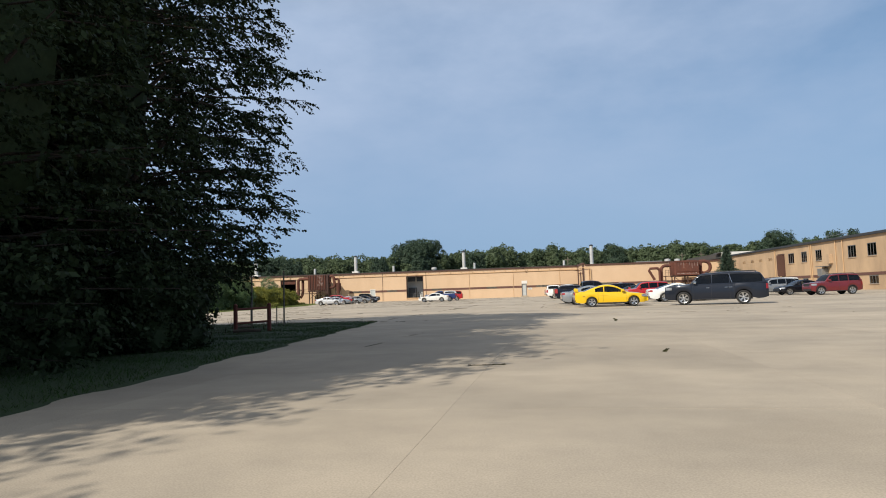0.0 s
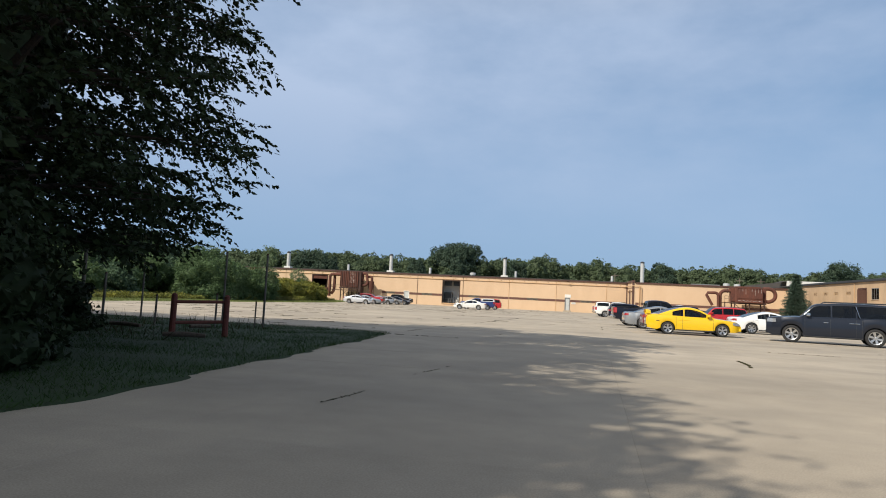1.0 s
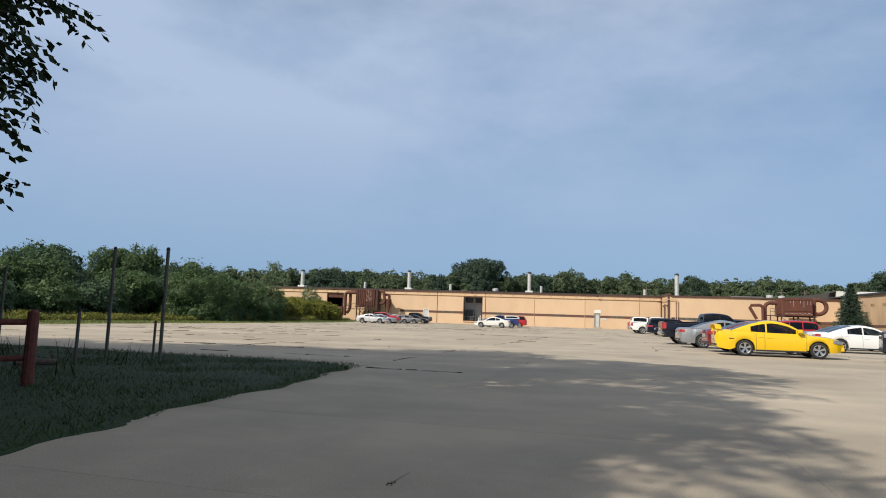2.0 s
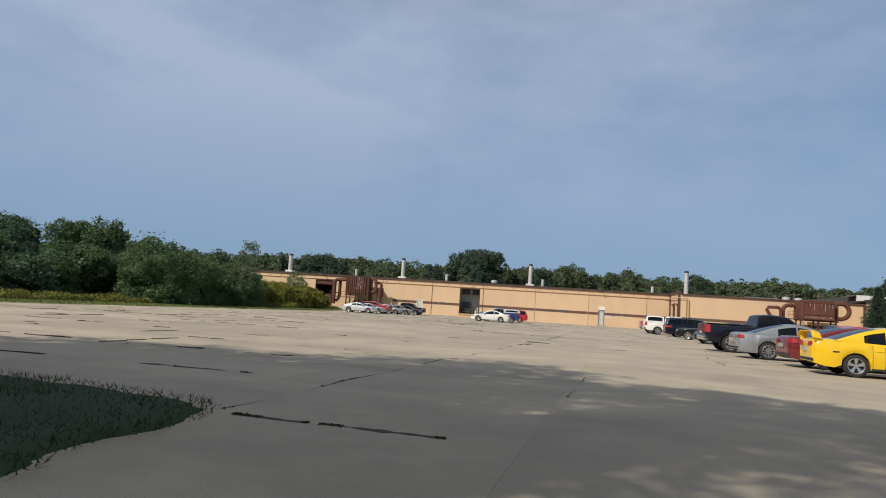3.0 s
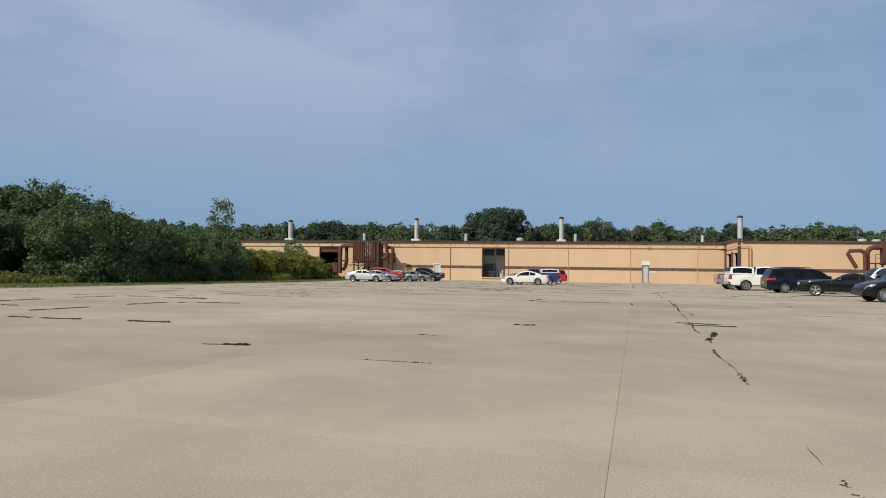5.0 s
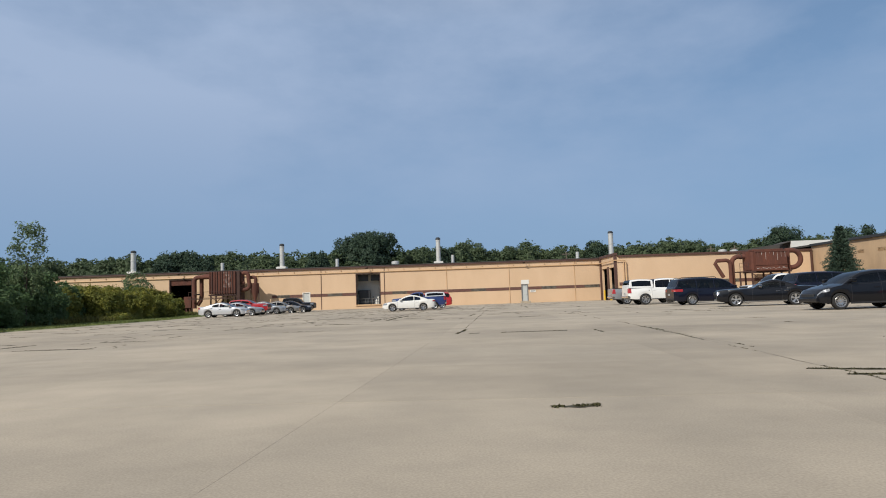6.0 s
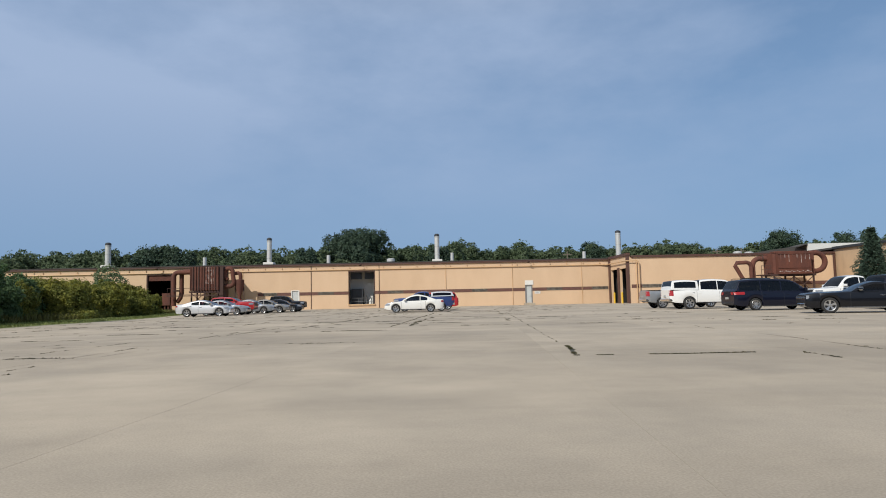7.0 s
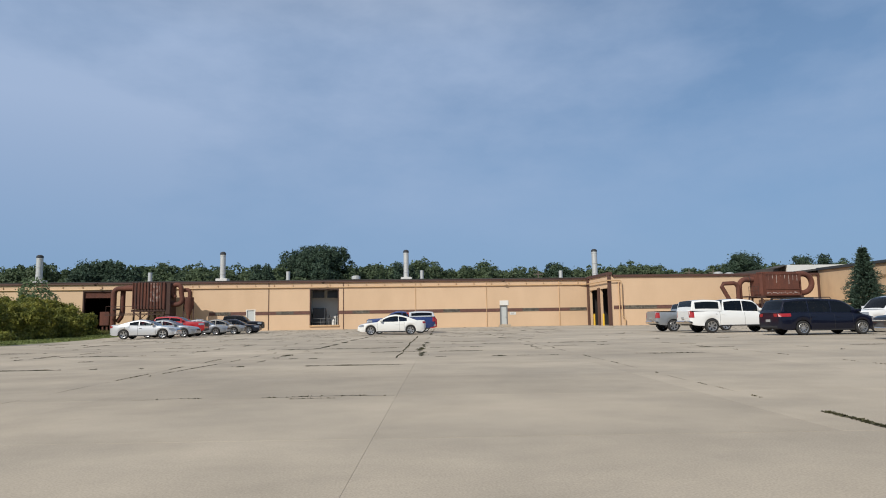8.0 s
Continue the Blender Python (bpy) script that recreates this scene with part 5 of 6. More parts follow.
def vehicle(name, label, colour, L, W, H, wb, fo, r, deck, cabin, base_cut, top_cut, spokes=5, sill=0.24, place=(0, 0, 0), kind_of="car",
            lamp_z=0.66, tail_z=0.86, tail_h=0.13, tail_w=0.30, roof_w=0.70, glass="carglass", cap=None, spoiler=False, chrome=False, grille=(0.5, 0.14, 0.55), group="parked vehicles", rack=False, plastic=False, stripe=None, arch=1.14, solid=(), lamp_len=0.42, tail_len=0.22, nose=0.24, tail=0.10, round_tail=False, trim_bar=None, cap_paint=None):
    car = thing(name, None, label=label, category=kind_of, group=group)
    body_mat = colour
    x_of = lambda s: fo + wb / 2 - s                       # s runs from the nose back
    ds, dz = [p[0] for p in deck], [p[1] for p in deck]
    axles = (fo, fo + wb)
    R = r * arch
    zc = r

    def top(s):
        return float(np.interp(s, ds, dz))

    def low(s):
        z = sill + 0.10 * max(0, 1 - s / 0.35) ** 2 + (0.16 if kind_of == "pickup" else 0.11) * max(0, 1 - (L - s) / 0.5) ** 2
        for a in axles:
            if abs(s - a) < R:
                z = max(z, zc + math.sqrt(R * R - (s - a) ** 2))
        return z

    def half(s):
        swell = 0.012 * sum(math.exp(-((s - a) / (R * 1.1)) ** 2) for a in axles)
        return W / 2 * (1 + swell - 0.012 - nose * math.exp(-(s / 0.22) ** 2) - 0.05 * math.exp(-(s / 0.8) ** 2) - tail * (0.7 * math.exp(-((L - s) / 0.06) ** 2) + 0.6 * math.exp(-((L - s) / 0.26) ** 2)) - 0.04 * math.exp(-((L - s) / 0.8) ** 2))

    def section(s):
        hw, zb, zt = half(s), low(s), top(s)
        zb = min(zb, zt - 0.05)
        h = zt - zb
        cr = 0.035
        return [(hw * 0.80, zb + 0.001), (hw * 0.955, zb), (hw * 0.985, zb + 0.18 * h), (hw, zb + 0.45 * h), (hw * 0.985, zt - 0.26 * h), (hw * 0.955, zt - 0.07 * h), (hw * 0.90, zt - 0.012), (hw * 0.6, zt + cr * 0.6), (0, zt + cr)]

    stations = {0.0, 0.03, 0.08, 0.15, 0.25, L, L - 0.015, L - 0.035, L - 0.065, L - 0.11, L - 0.18, L - 0.27} | set(ds)
    for a in axles:
        stations |= {a + R * math.cos(k * math.pi / 14) for k in range(15)} | {a - R * 1.002, a + R * 1.002}
    stations |= set(np.linspace(0.3, L - 0.3, 18))
    stations = sorted(s for s in stations if 0 <= s <= L)
    stations = [s for i, s in enumerate(stations) if i == 0 or s - stations[i - 1] > 0.0015]
    bm = bmesh.new()
    loops = []
    for s in stations:
        half_pts = section(s)
        pts = [(x_of(s), y, z) for y, z in half_pts] + [(x_of(s), -y, z) for y, z in half_pts[-2::-1]]
        loops.append([bm.verts.new(p) for p in pts])
    for a, b in zip(loops, loops[1:]):
        for k in range(len(a) - 1):
            bm.faces.new((a[k], a[k + 1], b[k + 1], b[k]))
    bm.faces.new(loops[0]), bm.faces.new(loops[-1])
    body = part("body", bm, body_mat, car, smooth=True)
    # dark underbody between and inside the wheels
    part("underbody", boxes((x_of(axles[1] - R), x_of(axles[0] + R), -W * 0.44, W * 0.44, sill + 0.01, sill + 0.2), (x_of(L - 0.15), x_of(axles[1] - R) - 0.001, -W * 0.30, W * 0.30, sill + 0.05, 0.62),
                            (x_of(axles[0] + R) + 0.001, x_of(0.2), -W * 0.30, W * 0.30, sill + 0.03, 0.6)), M["trim"], car)

    # dark liners close the wheel wells
    for a in axles:
        for side in (-1, 1):
            bm = bmesh.new()
            ring = [(x_of(a) + (R + 0.012) * math.cos(t), zc + (R + 0.012) * math.sin(t)) for t in np.linspace(-0.25, math.pi + 0.25, 13)]
            rows = [[bm.verts.new((x, side * y, z)) for x, z in ring] for y in (W / 2 * 0.90, W / 2 - 0.36)]
            for k in range(12):
                bm.faces.new((rows[0][k], rows[0][k + 1], rows[1][k + 1], rows[1][k]))
            bm.faces.new(rows[1])
            part("wheel_liner", bm, M["trim"], car)

    # greenhouse: a curved shell with panes let into it
    def greenhouse(sA, sB, sC, sD, Hh, bcut, tcut, wr, solid=(), wbase=0.885, margin=0.05, low_edge=0.03, shell_mat=None):
        b_w, t_w = W / 2 * wbase, W / 2 * wr
        ks = [sA, sB, (sB + sC) / 2, sC, sD]
        kz = [top(sA) - 0.01, Hh - 0.065, Hh, Hh - 0.06, top(sD) - 0.01]
        slope = [(kz[i + 1] - kz[i]) / (ks[i + 1] - ks[i]) for i in range(4)]
        tan = [slope[0] * 1.15] + [0 if slope[i] * slope[i + 1] <= 0 else 2 * slope[i] * slope[i + 1] / (slope[i] + slope[i + 1]) for i in range(3)] + [slope[3] * 1.1]

        def roof(s):
            i = min(3, max(0, int(np.searchsorted(ks, s)) - 1))
            h = ks[i + 1] - ks[i]
            t = (s - ks[i]) / h
            return (2 * t ** 3 - 3 * t * t + 1) * kz[i] + (t ** 3 - 2 * t * t + t) * h * tan[i] + (3 * t * t - 2 * t ** 3) * kz[i + 1] + (t ** 3 - t * t) * h * tan[i + 1]

        bq, tq = [0] + list(bcut) + [1], [0] + list(tcut) + [1]
        cut = [0.55 * (sA + (sD - sA) * p) + 0.45 * (sB + (sC - sB) * q) for p, q in zip(bq, tq)]
        spans = [(cut[k] + (margin if k == 0 else 0.03), cut[k + 1] - (margin if k == len(cut) - 2 else 0.03)) for k in range(len(cut) - 1)]
        screens = [(sA + 0.05, sB + 0.02, "windscreen"), (sC - 0.02, sD - 0.05, "rear_window")]
        st = set(np.linspace(sA, sB, 9)) | set(np.linspace(sB, sC, 9)) | set(np.linspace(sC, sD, 9)) | {q for p in spans for q in p} | {q for p in screens for q in p[:2]}
        st = sorted(st)
        st = [q for i, q in enumerate(st) if i == 0 or q - st[i - 1] > 0.004]
        sets = {"shell": ([], [])}

        def put(key, quad):
            vs, fs = sets.setdefault(key, ([], []))
            fs.append(tuple(range(len(vs), len(vs) + 4)))
            vs.extend(quad)

        def line(q):
            zb, zr = top(q) - 0.014, max(roof(q), top(q) - 0.012)
            hh = zr - zb
            rail = min(0.10, 0.32 * hh)
            z1, z3 = zb + min(low_edge, 0.2 * hh), zr - rail
            f = lambda z: b_w + (t_w - b_w) * max(0.0, (z - zb) / (Hh - zb)) ** 1.25
            wy = f(zr - rail)
            return [(f(zb), zb), (f(z1), z1), (f((z1 + z3) / 2) + 0.004, (z1 + z3) / 2), (wy, z3), (wy - 0.018, z3 + rail * 0.52), (wy - 0.06, z3 + rail * 0.86), (wy - 0.115, zr), (wy * 0.5, zr + 0.02), (0, zr + 0.027)]

        lines = [line(q) for q in st]
        for i in range(len(st) - 1):
            mid = (st[i] + st[i + 1]) / 2
            for k in range(8):
                key = "shell"
                if k in (1, 2):
                    for n, (p, q) in enumerate(spans):
                        if p < mid < q and n not in solid:
                            key = ("side_window", n)
                elif k in (6, 7):
                    for p, q, nm in screens:
                        if p < mid < q:
                            key = (nm, 0)
                for side in (-1, 1):
                    quad = [(x_of(st[i]), side * lines[i][k][0], lines[i][k][1]), (x_of(st[i + 1]), side * lines[i + 1][k][0], lines[i + 1][k][1]),
                            (x_of(st[i + 1]), side * lines[i + 1][k + 1][0], lines[i + 1][k + 1][1]), (x_of(st[i]), side * lines[i][k + 1][0], lines[i][k + 1][1])]
                    if side < 0:
                        quad.reverse()
                    put((key[0], key[1] * 2 + (side > 0)) if key[0] == "side_window" else key, quad)
        shell = None
        for key, (vs, fs) in sets.items():
            bm = bmesh.new()
            for f in fs:
                bm.faces.new([bm.verts.new(vs[i]) for i in f])
            bmesh.ops.remove_doubles(bm, verts=bm.verts, dist=0.0012)
            bmesh.ops.dissolve_degenerate(bm, edges=bm.edges, dist=0.0008)
            if key == "shell":
                ob = new("roof_shell", bpy.data.meshes.new("roof_shell"))
            else:
                ob = new(key[0], bpy.data.meshes.new(key[0]))
                for v in bm.verts:
                    v.co.y *= 0.994
                    v.co.z -= 0.004 if key[0] != "side_window" else 0
            for f in bm.faces:
                f.smooth = True
            bm.to_mesh(ob.data)
            bm.free()
            ob.data.materials.append((shell_mat or body_mat) if key == "shell" else M[glass])
            ob.parent = shell or car
            shell = shell or ob
        return shell

    sA, sB, sC, sD = cabin
    greenhouse(sA, sB, sC, sD, H, base_cut, top_cut, roof_w, solid)
    if cap:
        greenhouse(cap[0], cap[1], cap[2], cap[3], cap[4], (), (), roof_w * 1.16, (), 0.95, 0.16, 0.16, cap_paint)
    # seats and dashboard
    zs = sill + 0.22
    for y in (-W * 0.21, W * 0.21):
        sx = x_of(sA + (sD - sA) * 0.45)
        bm = boxes((sx - 0.12, sx + 0.05, y - 0.22, y + 0.22, zs, H - 0.42), (sx - 0.07, sx + 0.02, y - 0.12, y + 0.12, H - 0.41, H - 0.20), (sx + 0.051, sx + 0.5, y - 0.22, y + 0.22, zs, zs + 0.2), bevel=0.03)
        part("seat", bm, M["seat"], car)
    if sD - sA > 2.4:
        sx = x_of(sA + (sD - sA) * 0.74)
        part("rear_seat", boxes((sx - 0.15, sx, -W * 0.38, W * 0.38, zs, H - 0.45), bevel=0.03), M["seat"], car)
    dx = x_of(sA + 0.25)
    part("dashboard", boxes((dx - 0.35, dx, -W * 0.40, W * 0.40, zs, top(sA) - 0.03), bevel=0.03), M["seat"], car)

    # wheels
    tw = 0.20 if r < 0.35 else 0.25
    tyre, rim, disc = wheel_data(r, tw, spokes)
    for a in axles:
        for side in (-1, 1):
            w = shared("wheel", tyre, car, pose(x_of(a), side * (W / 2 - tw / 2 - 0.025), r, 0, 0, 0 if side > 0 else 180))
            shared("rim", rim, w)
            shared("brake_disc", disc, w)

    # seams, handles, mirrors
    def skin(s, f):
        """A place on the flank at s, f of the way up."""
        sec = section(s)[1:6]
        z = sec[0][1] + f * (sec[-1][1] - sec[0][1])
        y = float(np.interp(z, [p[1] for p in sec], [p[0] for p in sec]))
        return y, z

    def skin_at(s, z):
        sec = section(s)[1:7]
        return float(np.interp(z, [p[1] for p in sec], [p[0] for p in sec]))

    cuts_s = [sA + (sD - sA) * q for q in base_cut]
    doors = [max(sA - 0.05, axles[0] + R + 0.08)] + [c for c in cuts_s if c < axles[1] - 0.05] 
    if doors[-1] < axles[1] - R - 0.25:
        doors.append(axles[1] - R - 0.04)
    for side in (-1, 1):
        for s in doors:
            bm = bmesh.new()
            prev = None
            for f in np.linspace(0.06, 1.0, 7):
                y, z = skin(s, f)
                row = [bm.verts.new((x_of(s) + d, side * (y + e), z)) for d, e in ((-0.007, -0.01), (-0.006, 0.003), (0.006, 0.003), (0.007, -0.01))]
                if prev:
                    for k in range(3):
                        bm.faces.new((prev[k], prev[k + 1], row[k + 1], row[k]))
                prev = row
            part("door_seam", bm, M["trim"], car)
        for s in doors[1:]:
            y, z = skin(s - 0.18, 0.80)
            part("door_handle", boxes((x_of(s - 0.08), x_of(s - 0.28), side * y - 0.02, side * y + 0.02, z - 0.018, z + 0.018), bevel=0.008), M["chrome"] if chrome else body_mat, car)
        y, z = W / 2 * 0.98, top(sA + 0.25) + 0.06
        part("wing_mirror", box(bmesh.new(), x_of(sA + 0.42), x_of(sA + 0.24), side * (y + 0.06) - 0.10, side * (y + 0.06) + 0.10, z - 0.02, z + 0.13, bevel=0.03), body_mat if not chrome else M["chrome"], car)
        # lamps follow the corners
        for nm, line_s, zc0, hh, mat, lab in (("headlight", np.linspace(lamp_len, 0.05, 7), lamp_z, 0.075 if kind_of == "car" else 0.08, M["lamp"], "clear headlamp lens"),
                                              ("tail_light", np.linspace(L - tail_len, L - 0.004, 6), tail_z, tail_h / 2, M["taillamp"], "red tail lamp lens")):
            if nm == "tail_light" and round_tail:
                continue
            bm, prev = bmesh.new(), None
            path = [(x_of(s), s, 0.0) for s in line_s]
            if nm == "tail_light":
                path.append((x_of(L + 0.010), L - 0.004, tail_w * 0.55))
            for n, (x, s, pull) in enumerate(path):
                e = min(1.0, 0.35 + n * 0.3) if nm == "headlight" and kind_of == "car" else 1.0
                lim = top(s) - 0.02
                z0, z1 = min(zc0 - hh * e, lim - 0.03), min(zc0 + hh, lim)
                ys = [skin_at(s, z) - pull for z in (z0, z1)]
                row = [bm.verts.new((x, side * (y + d), z)) for y, z, d in ((ys[0], z0, -0.04), (ys[0], z0, 0.024), (ys[1], z1, 0.024), (ys[1], z1, -0.04))]
                if prev:
                    for k in range(3):
                        bm.faces.new((prev[k], prev[k + 1], row[k + 1], row[k]))
                else:
                    bm.faces.new(row)
                prev = row
            bm.faces.new(prev)
            part(nm, bm, mat, car, lab)
        if round_tail:
            for q, z in ((0.30, tail_z), (0.19, tail_z - 0.01)):
                part("tail_light", tube(bmesh.new(), [(x_of(L - 0.10), side * W * q, z), (x_of(L + 0.012), side * W * q, z), (x_of(L + 0.022), side * W * q, z)], [0.075, 0.075, 0.05], 14), M["taillamp"], car, "round red tail lamp lens", smooth=True)
            y, z = skin(L - 0.55, 0.62)
            part("side_marker", boxes((x_of(L - 0.48), x_of(L - 0.64), side * y - 0.012, side * y + 0.012, z - 0.018, z + 0.018)), M["trim"], car)
        if trim_bar:
            (s0, s1), wy0, wy1 = trim_bar, W / 2 * 0.915, W / 2 * 0.835
            part("window_trim", tube(bmesh.new(), [(x_of(s0), side * wy0, top(s0) + 0.02), (x_of(s1), side * wy1, H - 0.12)], 0.028, 6), M["chrome"], car, "slanted chrome window trim")
            part("running_board", boxes((x_of(axles[1] - R - 0.1), x_of(axles[0] + R + 0.1), side * W * 0.49 - 0.07, side * W * 0.49 + 0.07, sill - 0.01, sill + 0.04), bevel=0.015), M["trim"], car)
        if plastic:
            for a in axles:
                bm = bmesh.new()
                tube(bm, [(x_of(a) + R * math.cos(t), side * (W / 2 * 0.985), zc + R * math.sin(t)) for t in np.linspace(0.1, math.pi - 0.1, 12)], 0.03, 6)
                part("arch_trim", bm, M["trim"], car)
        bm = boxes((x_of(axles[1] - R - 0.02), x_of(axles[0] + R + 0.02), side * W * 0.474 - 0.02, side * W * 0.474 + 0.02, sill - 0.03, sill + 0.035), bevel=0.01)
        part("side_skirt", bm, M["chrome"] if chrome == "sill" else M["trim"], car)
    gw, gh, gz = grille
    part("grille", box(bmesh.new(), x_of(0.12), x_of(-0.012), -W * gw / 2, W * gw / 2, gz - gh / 2, gz + gh / 2, bevel=0.02), M["trim"], car, "dark grille")
    if chrome:
        part("grille_bar", box(bmesh.new(), x_of(0.12), x_of(-0.022), -W * gw / 2, W * gw / 2, gz - 0.025, gz + 0.025, bevel=0.008), M["chrome"], car)
    part("front_bumper", box(bmesh.new(), x_of(0.30), x_of(-0.02), -W * 0.37, W * 0.37, sill + 0.06, sill + 0.22, bevel=0.03), M["chrome"] if name == "muscle_car" else M["trim"] if kind_of in ("pickup", "SUV") else body_mat, car)
    if kind_of == "pickup":
        part("rear_bumper", box(bmesh.new(), x_of(L + 0.05), x_of(L - 0.22), -W * 0.44, W * 0.44, sill + 0.10, sill + 0.30, bevel=0.05), M["chrome"], car, "chrome step bumper")
    else:
        part("rear_bumper", box(bmesh.new(), x_of(L + 0.012), x_of(L - 0.25), -W * 0.36, W * 0.36, sill + 0.10, sill + 0.24, bevel=0.04), M["trim"], car, "dark lower bumper lip")
    part("plate", boxes((x_of(L + 0.062), x_of(L + 0.005), -0.14, 0.14, sill + 0.40, sill + 0.52)), M["plate"], car)
    if spoiler:
        bm, prev = bmesh.new(), None
        for q in np.linspace(-0.44, 0.44, 13):
            drop = 0.17 * max(0.0, (abs(q) - 0.30) / 0.14) ** 1.6
            row = [bm.verts.new((x_of(L + dx), W * q, 1.20 - drop + dz)) for dx, dz in ((0.03, 0.03), (-0.06, 0.035), (-0.20, 0.0), (-0.22, -0.02), (-0.06, -0.012), (0.03, 0.0))]
            if prev:
                for k in range(6):
                    bm.faces.new((prev[k], prev[(k + 1) % 6], row[(k + 1) % 6], row[k]))
            else:
                bm.faces.new(row)
            prev = row
        bm.faces.new(prev)
        for side in (-1, 1):
            box(bm, x_of(L - 0.03), x_of(L - 0.2), side * W * 0.40 - 0.025, side * W * 0.40 + 0.025, 0.95, 1.12)
        part("rear_spoiler", bm, body_mat, car, "raised rear spoiler")
    if rack:
        for side in (-1, 1):
            bm = tube(bmesh.new(), [(x_of(sC - 0.1), side * W * 0.30, H - 0.02), (x_of(sC - 0.2), side * W * 0.30, H + 0.05), (x_of(sB + 0.3), side * W * 0.30, H + 0.05), (x_of(sB + 0.2), side * W * 0.30, H - 0.02)], 0.02, 6)
            part("roof_rail", bm, M["trim"], car)
    if kind_of == "pickup":
        # tailgate, and the bed sides' lip
        part("tailgate", boxes((x_of(L + 0.012), x_of(L - 0.02), -W * 0.36, W * 0.36, sill + 0.40, top(L - 0.1) - 0.03), bevel=0.02), body_mat, car)
        if not cap:
            part("bed_liner", boxes((x_of(L - 0.12), x_of(sD + 0.12), -W * 0.40, W * 0.40, top(L - 0.3) + 0.02, top(L - 0.3) + 0.05)), M["trim"], car)
    if stripe:
        for side in (-1, 1):
            y, z = skin(stripe, 0.74)
            for k in range(3):
                part("badge_bar", boxes((x_of(stripe + 0.20 + 0.11 * k) - 0.045, x_of(stripe + 0.20 + 0.11 * k) + 0.045, side * y * 1.003 - 0.006, side * y * 1.003 + 0.006, z + 0.02, z + 0.09)), M["trim"], car)
    car.matrix_basis = pose(place[0], place[1], 0.002, 0, 0, place[2])
    return car


def sedan(name, label, colour, place, L=4.85, W=1.82, H=1.45, wb=2.75, r=0.33, spokes=5, coupe=False, **kw):
    H -= 0 if coupe else 0.05
    fo = (L - wb) * 0.46
    k = L / 4.85
    deck = [(0, 0.56), (0.05, 0.665), (0.18, 0.745), (0.6, 0.825), (1.3 * k, 0.89), (1.6 * k, 0.905), (2.6 * k, 0.915), (3.8 * k, 0.96), (4.35 * k, 1.0), (L - 0.12, 0.985), (L - 0.03, 0.955), (L, 0.89)]
    cab = (1.32 * k, 2.22 * k, 3.15 * k, 4.28 * k)
    bc, tc, so = ((0.48, 0.80), (0.42, 0.93), (2,)) if not coupe else ((0.56, 0.86), (0.64, 0.97), (2,))
    return vehicle(name, label, colour, L, W, H, wb, fo, r, deck, cab, bc, tc, spokes, place=place, lamp_z=0.66, tail_z=0.86, glass=kw.pop("glass", "carglassclear"), solid=so, roof_w=0.73, tail=0.20, **kw)


def suv(name, label, colour, place, L=4.6, W=1.85, H=1.72, wb=2.7, r=0.36, spokes=5, **kw):
    fo = (L - wb) * 0.45
    belt = H * kw.pop("belt", 0.63)
    deck = [(0, belt - 0.30), (0.04, belt - 0.17), (0.12, belt - 0.10), (0.6, belt - 0.04), (1.25, belt), (2.2, belt + 0.01), (L - 0.5, belt + 0.04), (L - 0.06, belt + 0.04), (L, belt - 0.01)]
    cab = (kw.pop("cow", 1.2), kw.pop("bonnet", 1.85), L - kw.pop("slant", 0.42), L - 0.06)
    return vehicle(name, label, colour, L, W, H, wb, fo, r, deck, cab, kw.pop("bc", (0.36, 0.64)), kw.pop("tc", (0.28, 0.62)), spokes, sill=0.32, place=place, kind_of="SUV", lamp_z=belt - 0.22, tail_z=belt - 0.20, tail_h=0.30, tail_w=0.2, tail_len=0.12, roof_w=0.76, grille=(0.52, 0.26, belt - 0.24), plastic=kw.pop("plastic", False), nose=0.13, **kw)


def van(name, label, colour, place, L=5.1, W=1.95, H=1.74, wb=3.0, r=0.34, **kw):
    belt = 1.04
    deck = [(0, 0.55), (0.05, 0.68), (0.2, 0.82), (0.7, 0.95), (1.05, belt - 0.02), (2.0, belt), (L - 0.4, belt + 0.06), (L - 0.06, belt + 0.05), (L, belt + 0.02)]
    return vehicle(name, label, colour, L, W, H, wb, 0.95, r, deck, (0.85, 2.0, L - 0.42, L - 0.08), (0.36, 0.66), (0.22, 0.60), 10, sill=0.24, place=place, kind_of="minivan", lamp_z=0.74, tail_z=0.96, tail_h=0.15, tail_w=0.5, tail_len=0.55, roof_w=0.75, rack=True, **kw)


def pickup(name, label, colour, place, L=5.8, W=2.0, H=1.92, wb=3.68, r=0.40, crew=True, **kw):
    fo = 0.95
    deck = [(0, 0.95), (0.04, 1.06), (0.12, 1.12), (0.6, 1.16), (1.45, 1.20), (2.4, 1.22), (3.6, 1.27), (L - 0.1, 1.30), (L - 0.02, 1.295), (L, 1.28)]
    end = kw.pop("cab_end", 3.95 if crew else 3.2)
    cab = (1.4, 2.1, end - 0.16, end)
    return vehicle(name, label, colour, L, W, H, wb, fo, r, deck, cab, (0.48,) if crew else (0.72,), (0.42,) if crew else (0.70,), kw.pop("spokes", 6), sill=0.42, place=place, kind_of="pickup", lamp_z=0.98, tail_z=1.08, tail_h=0.36, tail_w=0.16, roof_w=0.74, grille=(0.6, 0.34, 0.94), nose=0.12, **kw)


